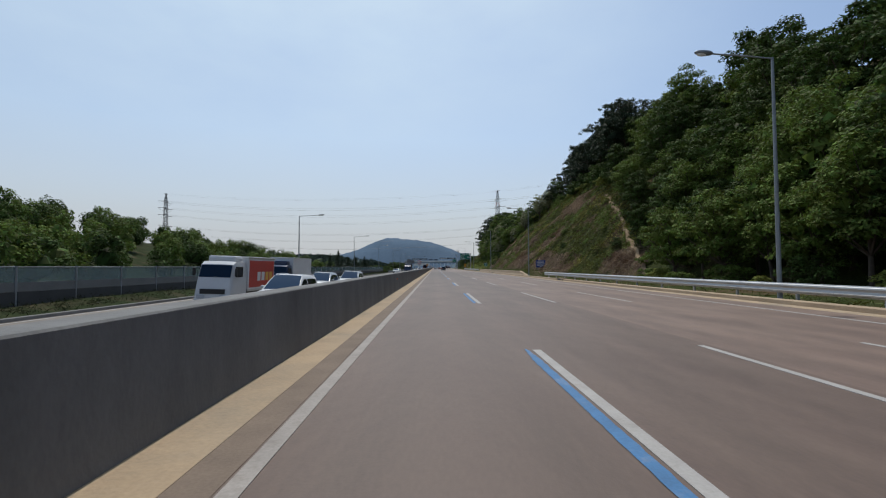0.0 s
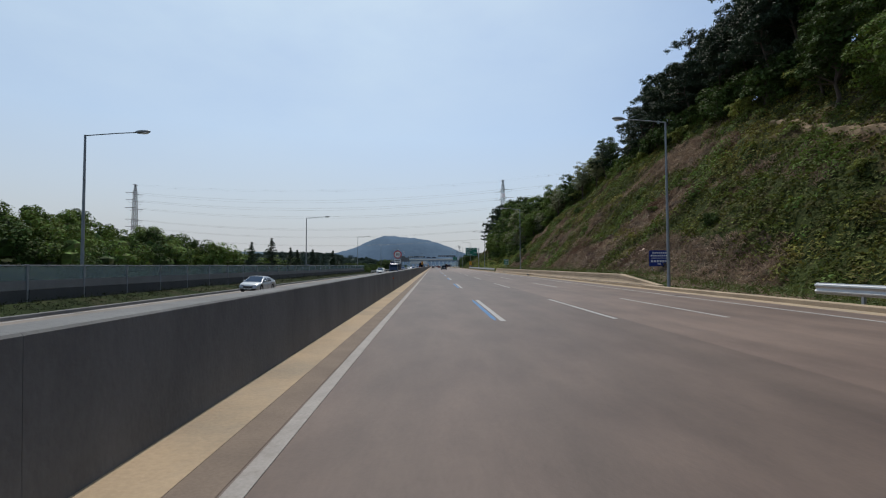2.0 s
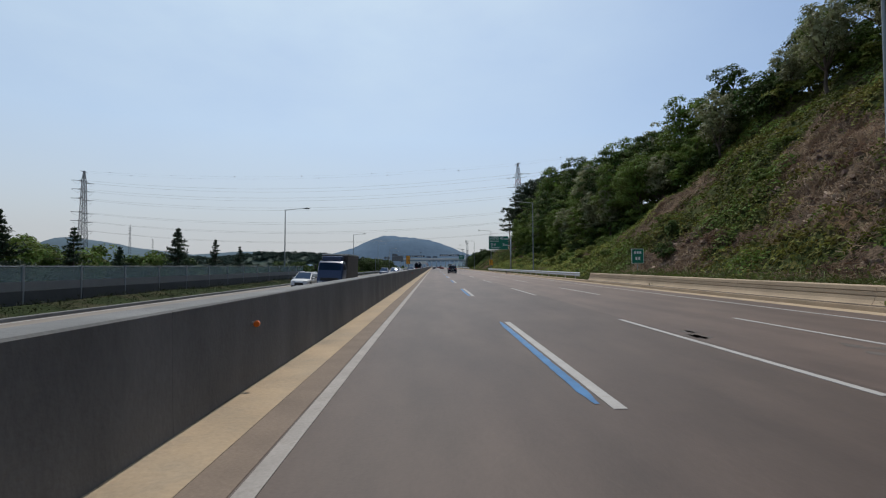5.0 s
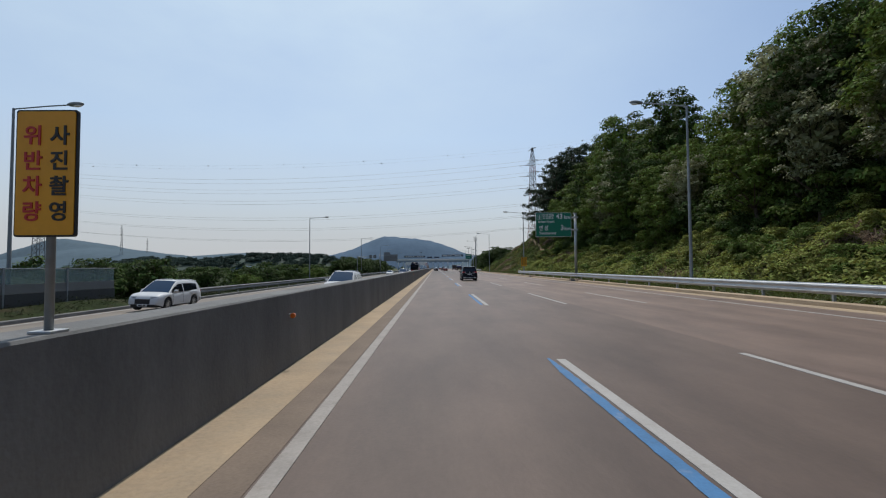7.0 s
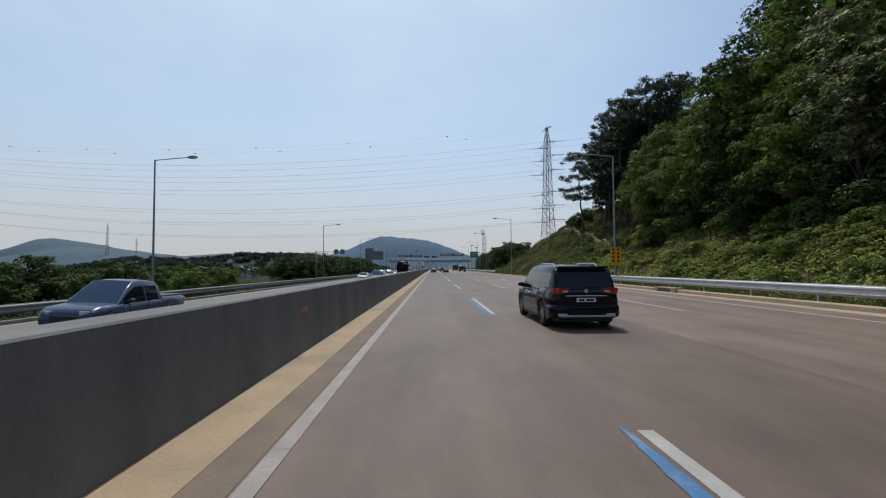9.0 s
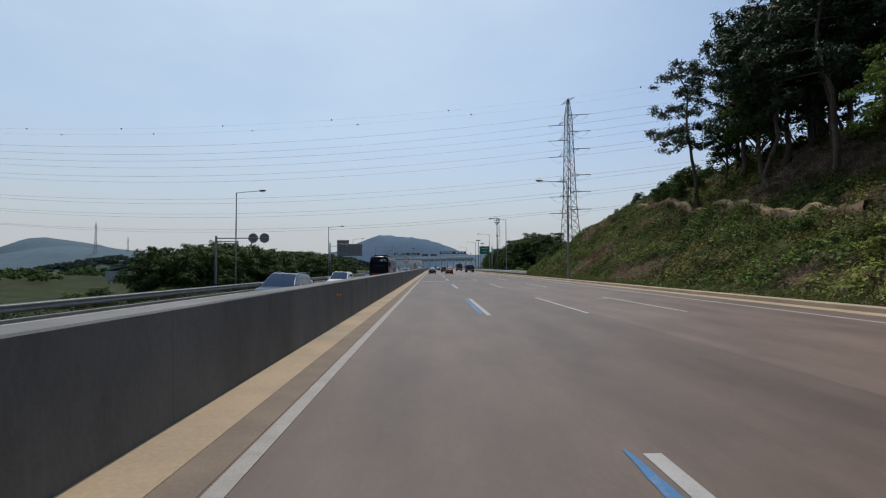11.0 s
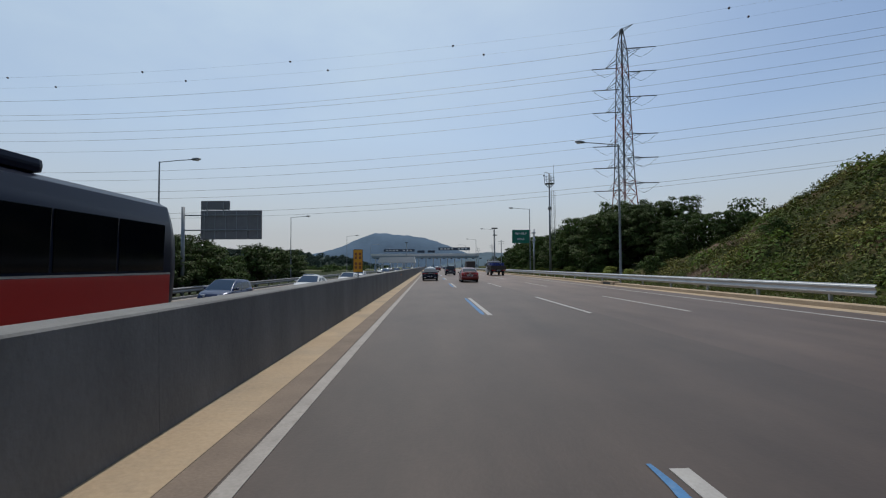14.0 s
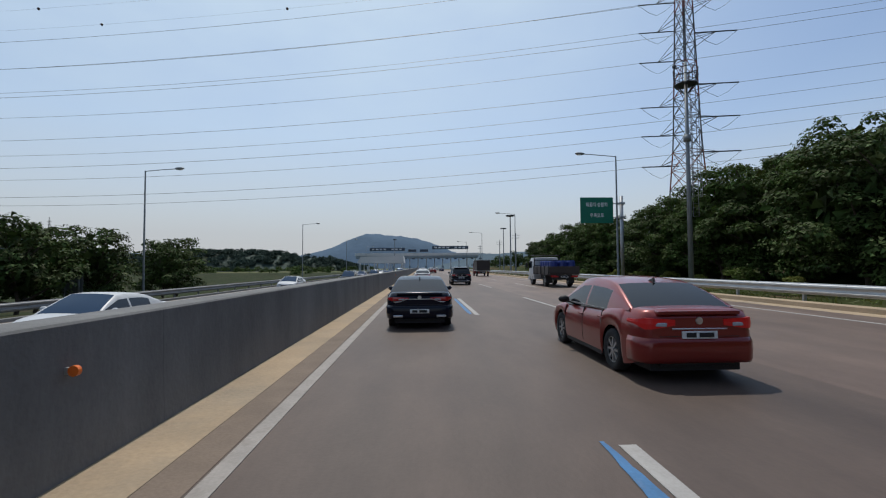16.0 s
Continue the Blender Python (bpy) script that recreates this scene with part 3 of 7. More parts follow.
solo("gutter", sweep(bmesh.new(), [(14.35, 0.004), (15.15, 0.006), (15.15, -0.2), (14.35, -0.2)], Y0, Y1), M_TAN, "tan concrete gutter strip along the hard shoulder", "gutter", kind="structure")
solo("utility_cover", boxm(8.45, 9.0, 268.0, 268.5, -0.02, 0.006, 0.004), M_SIGNBACK, "grey metal utility cover in the lane", "cover", kind="structure")
# drain inlets in the kerb: a solid dark box for the shaded mouth, between two pale blocks
for y in (55.8, 211.9, 234.7, 344.4, 120.5):
    di = thing("drain_inlet", "kerb drain inlet with a dark mouth between concrete blocks", "drain", "drain inlets", "structure", at=pose(15.1, y, 0))
    part("mouth", boxm(-0.03, 0.5, -1.3, 0.35, 0.02, 0.23), M_BANDDARK, di)
    part("block", boxm(-0.06, 0.56, -1.85, -1.3, 0.0, 0.30, 0.02), M_TANWALL, di)
    part("block", boxm(-0.06, 0.56, 0.35, 0.9, 0.0, 0.28, 0.02), M_TANWALL, di)
    part("lintel", boxm(-0.03, 0.54, -1.3, 0.35, 0.23, 0.29, 0.01), M_TANWALL, di)

# ---- kerbs, low walls and guardrails on the outer side ----
solo("kerb", sweep(bmesh.new(), [(15.15, 0.0), (15.17, 0.17), (15.22, 0.2), (15.62, 0.2), (15.66, 0.1), (15.66, -0.3), (15.15, -0.3)], Y0, Y1), M_TANWALL, "tan concrete kerb along the hard shoulder", "kerb", kind="structure")
wall = thing("low_wall", "low tan concrete retaining wall with a ledge", "wall", kind="structure")
WALL = [(15.56, 0.19), (15.64, 0.25), (15.72, 0.36), (15.76, 0.485), (15.81, 0.495), (15.81, 0.525), (15.775, 0.535), (15.79, 0.665), (15.85, 0.675), (15.85, 0.705), (15.81, 0.715), (15.84, 0.86), (15.90, 0.90), (16.25, 0.90), (16.3, -0.2), (15.56, -0.2)]
bay = finish(sweep(bmesh.new(), WALL, 0, 7.585), "wall_bay", M_TANWALL)
for i in range(10):
    part("wall_bay", bay, None, wall, at=pose(0, 86 + i * 7.6, 0))
ramp = bmesh.new()   # the end of the wall slopes down to the kerb
ends = [[ramp.verts.new((x, y, min(z, top) if z < 0.2 else 0.205 + (z - 0.19) * k)) for x, z in WALL] for y, k, top in ((79.0, 0.02, 0.19), (85.99, 1.0, 0.19))]
for i in range(len(WALL)):
    j = (i + 1) % len(WALL)
    ramp.faces.new((ends[0][i], ends[0][j], ends[1][j], ends[1][i]))
ramp.faces.new(ends[0][::-1])
ramp.faces.new(ends[1])
part("wall_end", ramp, M_TANWALL, wall, "sloping end of the wall")
solo("kerb_dirt", boxm(15.20, 15.60, 80, 162, 0.199, 0.206), M_KERBDIRT, "dark dirt lying on the kerb along the low wall", "road dirt", kind="structure")
solo("kerb", sweep(bmesh.new(), [(-19.45, z_opp(19.5) - 0.02), (-19.47, z_opp(19.5) + 0.16), (-19.5, z_opp(19.5) + 0.18), (-19.75, z_opp(19.5) + 0.18), (-19.78, -1.4), (-19.45, -1.4)], Y0, Y1), M_CONC, "grey concrete kerb of the far carriageway", "kerb", kind="structure")

WAVE = [(0.0, 0.0), (0.02, 0.03), (0.075, 0.05), (0.085, 0.09), (0.03, 0.13), (0.015, 0.165), (0.03, 0.20), (0.085, 0.24), (0.075, 0.28), (0.02, 0.30), (0.0, 0.33),
        (-0.006, 0.33), (-0.006, 0.30), (0.069, 0.275), (0.078, 0.24), (0.024, 0.205), (0.009, 0.165), (0.024, 0.125), (0.078, 0.09), (0.069, 0.055), (-0.006, 0.03), (-0.006, 0.0)]


def guardrail(x, side, y0, y1, zb, steel=M_GALV):
    ob = thing("guardrail", "galvanised steel W-beam guardrail on steel posts", "guardrail", "guardrails", "structure", at=pose(x, y0, zb))
    n = int((y1 - y0) / 4)
    mine = finish(boxm(-0.06, 0.06, -0.05, 0.05, -0.5, 0.80, 0.012), "post", steel)
    beam = finish(sweep(bmesh.new(), [(px * side, pz * 1.4) for px, pz in WAVE], 0, 3.99), "beam", steel)
    for i in range(n):
        part("beam", beam, None, ob, at=pose(0.07 * side, i * 4, 0.34))
        part("post", mine, None, ob, at=pose(-0.02 * side, i * 4 + 2, 0))
    return ob


guardrail(15.85, -1, -38.4, 65.6, 0.12)
guardrail(15.85, -1, 165, 249, 0.12)
guardrail(15.85, -1, 321, 561, 0.12)
guardrail(-20.3, 1, 193, 601, z_opp(19.5) + 0.05, M_GALVDARK)

# noise barrier on the far side
fence = thing("noise_barrier", "roadside noise barrier of clear panels over dark panels on steel posts", "barrier", at=pose(-22.2, -56, 0.0))
f_post = finish(boxm(-0.07, 0.07, -0.07, 0.07, -0.9, 1.83, 0.01), "post", M_POLE)
f_base = finish(boxm(-0.10, 0.10, 0.08, 3.92, -0.6, 0.46, 0.01), "lower_panel", M_BANDDARK)
f_grey = finish(boxm(-0.04, 0.04, 0.08, 3.92, 0.47, 0.96, 0.01), "grey_panel", M_PANELGREY)
f_glass = finish(boxm(-0.012, 0.012, 0.08, 3.92, 0.97, 1.76), "clear_panel", M_GLASSFENCE)
f_top = finish(boxm(-0.04, 0.04, 0.05, 3.95, 1.76, 1.81, 0.01), "top_rail", M_GALV)
for i in range(62):
    for nm, me in (("post", f_post), ("lower_panel", f_base), ("grey_panel", f_grey), ("clear_panel", f_glass), ("top_rail", f_top)):
        part(nm, me, None, fence, at=pose(0, i * 4, 0))

# ---- lamp posts ----
lamp = thing("street_lamp", "tall grey steel street lamp with a single arm", "street lamp", "motorway lamps")
pb = bmesh.new()
tube(pb, (0, 0, 0), (0, 0, 11.55), 0.11, 0.06, 10)
part("pole", pb, M_POLE, lamp)
part("base_plate", boxm(-0.2, 0.2, -0.2, 0.2, 0, 0.04, 0.01), M_GALV, lamp)
ab = bmesh.new()
pts = [(0, 0, 11.5), (-0.9, 0, 11.58), (-1.9, 0, 11.66), (-2.9, 0, 11.72)]
for a, b in zip(pts, pts[1:]):
    tube(ab, a, b, 0.038, 0.036, 6)
part("arm", ab, M_POLE, lamp)
hb = bmesh.new()
bmesh.ops.create_uvsphere(hb, u_segments=14, v_segments=8, radius=1.0, matrix=pose(-3.3, 0, 11.76, 0, 3, 0) @ Matrix.Diagonal((0.46, 0.17, 0.13, 1)))
head = part("lamp_head", hb, M_POLE, lamp, smooth=True)
gb = bmesh.new()
bmesh.ops.create_uvsphere(gb, u_segments=12, v_segments=6, radius=1.0, matrix=pose(-3.38, 0, 11.70) @ Matrix.Diagonal((0.28, 0.13, 0.10, 1)))
part("lens", gb, M_SIGNWHITE, head, "clear lamp lens", smooth=True)
lamp.matrix_world = pose(16.0, 20.8, 0.1)
for y in (77.9, 131.1, 189.5, 244.5, 298.2, 343.2, 384.9, 430, 478, 526):
    copy_thing(lamp, pose(16.0 if y < 380 else 17.6, y, {131.1: 0.55, 189.5: 0.5, 343.2: 0.4}.get(y, 0.1)))
for x, y in ((-23.3, 77.3), (-23.3, 130), (-23.1, 185.3), (-22.4, 240.7), (-22.6, 297.5), (-22.4, 343.1), (-24.6, 386), (-24, 437), (-24, 490), (-24, 540)):
    copy_thing(lamp, pose(x, y, -1.1, 0, 0, 180)).scale = (1.14 if y < 140 else (1.0 if y < 220 else 0.90), 1, 1)


# ---- trees ----
def broadleaf_meshes(seed, height, radius, trunk_h, count, size, leaf):
    rng = np.random.default_rng(seed)
    random.seed(seed)
    tb = bmesh.new()
    p, r = Vector((0, 0, -0.4)), 0.035 * height ** 0.9 * 0.55 + 0.05
    top = trunk_h + (height - trunk_h) * 0.5
    n = 5
    spine = [p]
    for i in range(n):
        q = Vector((random.uniform(-0.25, 0.25), random.uniform(-0.25, 0.25), -0.4 + (top + 0.4) * (i + 1) / n))
        tube(tb, p, q, r, r * 0.82, 7, False)
        p, r = q, r * 0.82
        spine.append(p)
    lobes = []
    k = 38
    for i in range(k):
        a = 2.4 * i + random.uniform(-0.5, 0.5)
        f = (i + 0.5) / k
        zc = trunk_h + (height - trunk_h) * (0.10 + 0.80 * f)
        rr = radius * 0.80 * math.sin(math.pi * (0.20 + 0.68 * f)) ** 0.8 * random.uniform(0.55, 1.15)
        c = Vector((math.cos(a) * rr, math.sin(a) * rr, zc + random.uniform(-0.3, 0.3)))
        lr = radius * random.uniform(0.15, 0.33) * (1.0 - 0.15 * f)
        lobes.append((c, lr))
        if i % 3 == 0:
            s = spine[min(n, 2 + int(f * 3))]
            tube(tb, s, c, 0.05 + 0.02 * radius * (1 - f), 0.025, 5, False)
    C, N = [], []
    w = np.array([lr ** 2 for c, lr in lobes])
    w = (w / w.sum() * count).astype(int)
    for (c, lr), m in zip(lobes, w):
        d = rng.normal(0, 1, (m, 3))
        d /= np.linalg.norm(d, axis=1)[:, None]
        bump = 1 + 0.25 * np.sin(d[:, 0] * 5 + seed) * np.sin(d[:, 1] * 4.3 + c.z) + 0.15 * np.sin(d[:, 2] * 9 + 1)
        rad = lr * (rng.uniform(0.2, 1.0, m) ** 0.33) * bump
        d[:, 2] = np.where(d[:, 2] < -0.3, -d[:, 2], d[:, 2])
        pos = np.array(c) + d * rad[:, None] * np.array((1.15, 1.15, 0.70))
        C.append(pos)
        N.append(d + np.array((0, 0, 0.5)))
    V = leaf_tris(rng, np.concatenate(C), np.concatenate(N), size, 0.6, 0.42)
    m = 320   # coarser leaves and twigs deep inside
    d = rng.normal(0, 1, (m, 3))
    d /= np.linalg.norm(d, axis=1)[:, None]
    core = np.array((0, 0, trunk_h + (height - trunk_h) * 0.5)) + d * (rng.uniform(0, 1, m) ** 0.4)[:, None] * np.array((radius * 0.55, radius * 0.55, (height - trunk_h) * 0.36))
    V = np.concatenate([V, leaf_tris(rng, core, d, 0.11 * radius, 0.6)])
    return finish(tb, "trunk", M_BARK, True), quads("crown", V, leaf)


def pine_meshes(seed, height, count, size):
    """Red pine: a crooked bare trunk under flat layered pads."""
    rng = np.random.default_rng(seed)
    random.seed(seed)
    tb = bmesh.new()
    p, r = Vector((0, 0, -0.4)), 0.22
    C, N = [], []
    k = 8
    for i in range(k):
        q = p + Vector((random.uniform(-0.6, 0.6), random.uniform(-0.6, 0.6), (height + 0.2) / k))
        tube(tb, p, q, r, r * 0.85, 7, False)
        p, r = q, r * 0.85
        if i >= k * 0.3:
            for j in range(4):
                a = random.uniform(0, 6.28)
                ln = random.uniform(1.2, 3.3) * (1.15 - 0.6 * (i / k))
                e = p + Vector((math.cos(a) * ln, math.sin(a) * ln, random.uniform(-0.1, 0.6)))
                tube(tb, p, e, 0.05, 0.02, 5, False)
                m = count // 15
                sub = rng.normal(0, 1, (7, 3)) * np.array((0.70, 0.70, 0.20))   # tufts of needles on each pad
                d = rng.normal(0, 1, (m, 3)) * np.array((0.24, 0.24, 0.15))
                C.append(np.array(e) + sub[rng.integers(0, 7, m)] + d)
                N.append(d * 2 + np.array((0, 0, 0.5)))
    V = leaf_tris(rng, np.concatenate(C), np.concatenate(N), size, 0.32, 0.5)
    return finish(tb, "trunk", M_BARK, True), quads("crown", V, M_PINE)


def conifer_meshes(seed, height, radius, count, size):
    """Young cedar: whorls of drooping branches with gaps between them."""
    rng = np.random.default_rng(seed)
    random.seed(seed)
    tb = bmesh.new()
    tube(tb, (0, 0, -0.3), (0, 0, height), 0.10, 0.02, 6, False)
    C, N = [], []
    tiers = 17
    for i in range(tiers):
        z = height * (0.16 + 0.80 * i / (tiers - 1))
        rr = radius * 1.1 * (1.0 - 0.95 * i / (tiers - 1))
        for j in range(6):
            a = random.uniform(0, 6.28)
            rj = rr * random.uniform(0.45, 1.2)
            e = Vector((math.cos(a) * rj, math.sin(a) * rj, z + rj * random.uniform(-0.05, 0.45)))
            tube(tb, (0, 0, z), e, 0.02, 0.008, 4, False)
            m = max(4, int(count / (tiers * 6) * (1.3 - 0.9 * i / tiers)))
            f = rng.uniform(0.15, 1.0, m)[:, None]
            pos = np.array((0, 0, z)) * (1 - f) + np.array(e) * f + rng.normal(0, 0.05 + 0.03 * rr, (m, 3)) * np.array((1, 1, 0.6))
            C.append(pos)
            N.append(rng.normal(0, 0.5, (m, 3)) + np.array((0, 0, 0.5)))
    V = leaf_tris(rng, np.concatenate(C), np.concatenate(N), size, 0.3)
    return finish(tb, "trunk", M_BARK, True), quads("crown", V, M_PINE)


def shrub_meshes(seed, height, radius, count, size, leaf):
    rng = np.random.default_rng(seed)
    random.seed(seed)
    sb = bmesh.new()
    for j in range(6):
        a = random.uniform(0, 6.28)
        tube(sb, (0, 0, -0.2), (math.cos(a) * radius * 0.5, math.sin(a) * radius * 0.5, height * 0.6), 0.03, 0.01, 4, False)
    C, N = [], []
    for j in range(14):
        a = random.uniform(0, 6.28)
        rr = radius * random.uniform(0.1, 0.8)
        c = np.array((math.cos(a) * rr, math.sin(a) * rr, height * random.uniform(0.2, 0.8) * (1.1 - 0.5 * rr / radius)))
        m = count // 14
        d = rng.normal(0, 1, (m, 3))
        d /= np.linalg.norm(d, axis=1)[:, None]
        d[:, 2] = np.where(d[:, 2] < -0.3, -d[:, 2], d[:, 2])
        C.append(c + d * (rng.uniform(0.3, 1, m) ** 0.4)[:, None] * random.uniform(0.6, 1.1) * np.array((radius * 0.36, radius * 0.36, height * 0.22)))
        N.append(d + np.array((0, 0, 0.5)))
    C = np.concatenate(C)
    C[:, 2] = np.maximum(C[:, 2], 0.02)
    return finish(sb, "stems", M_BARK), quads("foliage", leaf_tris(rng, C, np.concatenate(N), size, 0.6, 0.5), leaf)


def plant(name, meshes, label, category, group, second="crown"):
    ob = thing(name, label, category, group)
    part("trunk" if second == "crown" else "stem", meshes[0], None, ob)
    part(second, meshes[1], None, ob)
    return ob


TREES = [
    plant("tree", broadleaf_meshes(11, 12.5, 4.2, 2.5, 8000, 0.145, M_LEAF), "leafy green broadleaf tree on the wooded bank", "tree", "roadside trees"),
    plant("tree", broadleaf_meshes(12, 14.0, 3.8, 3.5, 7500, 0.145, M_LEAF2), "dark green broadleaf tree on the wooded bank", "tree", "roadside trees"),
    plant("tree", broadleaf_meshes(13, 10.0, 4.0, 1.6, 7500, 0.145, M_LEAF), "bushy green broadleaf tree on the wooded bank", "tree", "roadside trees"),
    plant("tree", broadleaf_meshes(14, 11.0, 3.4, 2.0, 6800, 0.140, M_LEAF2), "dark green broadleaf tree on the wooded bank", "tree", "roadside trees"),
]
PALE = plant("tree", broadleaf_meshes(15, 11.5, 3.3, 3.0, 4600, 0.130, M_LEAF3), "pale blossoming acacia tree with an airy crown", "tree", "acacia trees")
PINES = [plant("pine_tree", pine_meshes(s, h, 5600, 0.17), "dark red pine with layered needle pads", "tree", "pines") for s, h in ((21, 12.5), (22, 11.0))]
CONIFERS = [plant("conifer", conifer_meshes(s, h, r, 3200, 0.15), "young dark conifer behind the noise barrier", "tree", "conifers") for s, h, r in ((31, 6.4, 1.9), (32, 5.2, 1.7))]
SHRUBS = [
    plant("shrub", shrub_meshes(41, 2.4, 1.9, 2000, 0.105, M_LEAF), "green leafy shrub at the foot of the bank", "shrub", "shrubs", "foliage"),
    plant("shrub", shrub_meshes(42, 1.7, 1.6, 1500, 0.100, M_LEAF5), "yellow-green leafy shrub on the bank", "shrub", "shrubs", "foliage"),
    plant("shrub", shrub_meshes(43, 3.4, 2.3, 2400, 0.120, M_LEAF2), "dark green tall shrub", "shrub", "shrubs", "foliage"),
]
HEDGES = [
    plant("hedge_tree", broadleaf_meshes(51, 5.6, 2.7, 0.7, 5200, 0.115, M_LEAF4), "bushy dark green tree beside the far guardrail", "tree", "far side trees"),
    plant("hedge_tree", broadleaf_meshes(52, 5.0, 2.5, 0.5, 4800, 0.115, M_LEAF2), "bushy green tree beside the far guardrail", "tree", "far side trees"),
    plant("hedge_tree", broadleaf_meshes(53, 4.4, 2.4, 0.4, 4400, 0.115, M_LEAF), "low bushy green tree beside the far guardrail", "tree", "far side trees"),
]
BUSHES = [
    plant("bushy_tree", broadleaf_meshes(54, 8.4, 3.5, 0.5, 13000, 0.105, M_LEAF2), "tall bushy green tree behind the guardrail", "tree", "bushy trees"),
    plant("bushy_tree", broadleaf_meshes(55, 7.6, 3.4, 0.4, 12500, 0.105, M_LEAF4), "tall bushy dark tree behind the guardrail", "tree", "bushy trees"),
]
USED = set()


def put(ob, x, y, z, s=1.0, turn=0.0, lean=0.0):
    """The first call moves the plant itself, later ones copy it."""
    m = pose(x, y, z, lean, 0, turn)
    if ob.name not in USED:
        USED.add(ob.name)
        ob.matrix_world = m
        ob.scale = (s, s, s)
        return ob
    c = copy_thing(ob, m)
    c.scale = (s, s, s)
    return c


rt = random.Random(7)
y = -14.0
while y < 276:
    first = edge_x(y)
    rows = 4 if y < 120 else 3
    for j in range(rows):
        x = first + j * 4.2 + rt.uniform(-1.2, 1.2)
        yy = y + rt.uniform(-1.4, 1.4)
        if x < edge_x(yy) - 0.6:
            continue
        if 96 < yy < 150 and j < 3 and rt.random() < 0.75:
            kind = PINES[rt.randrange(2)]
        elif 118 < yy < 178 and j == 0 and rt.random() < 0.6:
            kind = PALE
        elif rt.random() < 0.09 and yy > 150:
            kind = PALE
        else:
            kind = TREES[rt.randrange(4) if yy < 172 or rt.random() < 0.2 else (0, 2)[rt.randrange(2)]]
        s = rt.uniform(0.72, 1.1) * (0.85 if j == 0 else 1.0)
        if 172 < yy:
            s *= lerp(yy, (172, 182, 192, 203, 208, 213, 228, 240, 250, 264, 276), (0.95, 1.1, 1.3, 1.35, 1.2, 1.12, 1.2, 1.38, 1.43, 1.33, 1.1))
        if 148 < yy < 172:
            s *= 0.8
        if kind in PINES:
            s *= 1.42 if yy < 128 else 1.1
        put(kind, x, yy, z_right(x, yy) - 0.15, s, rt.uniform(0, 360))
    y += 4.4 if y < 60 else 4.8
for x, y, s in ((35, 244, 1.7), (37, 249, 1.7), (36, 238.5, 1.6), (38, 233, 1.55), (29, 229, 1.2), (30, 234.5, 1.3), (29, 223.5, 1.15), (31.5, 226.5, 1.25), (31, 240, 1.4), (33, 231, 1.25), (44, 58, 1.45), (41.5, 53, 1.35), (46, 63, 1.4), (39, 49, 1.2)):
    put(TREES[int(y) % 4], x, y, z_right(x, y) - 0.15, s, y * 53 % 360)
for x, y, s in ((36.2, 156, 0.85), (33.4, 168, 0.8), (28.0, 187, 0.85), (38, 151, 0.75), (31, 177, 0.75), (29.4, 197, 1.35), (27.4, 193, 0.95), (28.6, 212, 0.9), (31, 202, 1.3)):   # acacias in flower at the edge of the wood
    put(PALE, x, y, z_right(x, y) - 0.15, s, y * 47 % 360)
for i in range(23):   # a closer belt of pines above the steep cut
    y = 98 + i * 1.6
    x = edge_x(y) + rt.uniform(0.5, 7.5)
    put(PINES[i % 2], x, y, z_right(x, y) - 0.15, rt.uniform(0.85, 1.3), rt.uniform(0, 360))
for i in range(104):   # undergrowth at the feet of the trees
    y = 92 + i * 1.7
    x = edge_x(y) + rt.uniform(-1.0, 2.2)
    put(SHRUBS[(0, 2, 2, 1)[rt.randrange(4)]], x, y, z_right(x, y) - 0.15, rt.uniform(1.0, 1.7), rt.uniform(0, 360))
# pines on the ridge above the grass slope
for x, y, s in ((31, 297, 1.25), (34, 294, 1.5), (37, 299, 1.4), (41, 292, 1.6), (35, 289, 1.45), (46, 298, 1.5), (45, 287, 1.6), (52, 300, 1.5), (36, 284, 1.5), (31.5, 286, 1.3),
                (39, 287, 1.5), (43, 295, 1.4), (49, 292, 1.6), (56, 294, 1.7), (33, 281, 1.4), (38, 280, 1.6), (42, 282, 1.5), (55, 286, 1.6)):
    put(PINES[int(x + y) % 2], x, y, z_right(x, y) - 0.1, s, (x * 77 + y * 31) % 360)
for x, y, s in ((31.5, 305, 1.0), (33, 302, 1.2), (32.5, 308.5, 0.8), (34.5, 306, 1.1), (30.8, 301, 0.8)):   # dark bushes beside the pines
    put(SHRUBS[2], x, y, z_right(x, y) - 0.2, s, y * 41 % 360)
for x, y, s in ((33.5, 290, 1.0), (36, 293.5, 1.1), (35, 297.5, 0.9), (39.5, 296, 1.2), (37.5, 288.5, 1.2), (41.5, 301, 1.1), (46, 297, 1.3), (43, 290, 1.3)):   # broadleaf trees among the pines
    put(TREES[(1, 3)[int(y) % 2]], x, y, z_right(x, y) - 0.15, s, x * 61 % 360)
# shrubs along the foot of the wood
for i in range(60):
    y = -10 + i * 4.7 + rt.uniform(-1.5, 1.5)
    if 60 < y < 168 or y > 268:
        continue
    x = edge_x(y) - rt.uniform(0.6, 2.2)
    put(SHRUBS[rt.randrange(3)], x, y, z_right(x, y) - 0.1, rt.uniform(0.6, 1.05), rt.uniform(0, 360))
# lush shrubs between the guardrail and the wood
for i in range(125):
    y = rt.uniform(172, 268)
    x0 = lerp(y, TY, TX0)
    x = rt.uniform(x0 + 0.5, edge_x(y) - 0.5)
    put(SHRUBS[(0, 1, 1)[rt.randrange(3)]], x, y, z_right(x, y) - 0.15, rt.uniform(0.5, 1.1) * min(1, 0.45 + (x - x0) * 0.12), rt.uniform(0, 360))
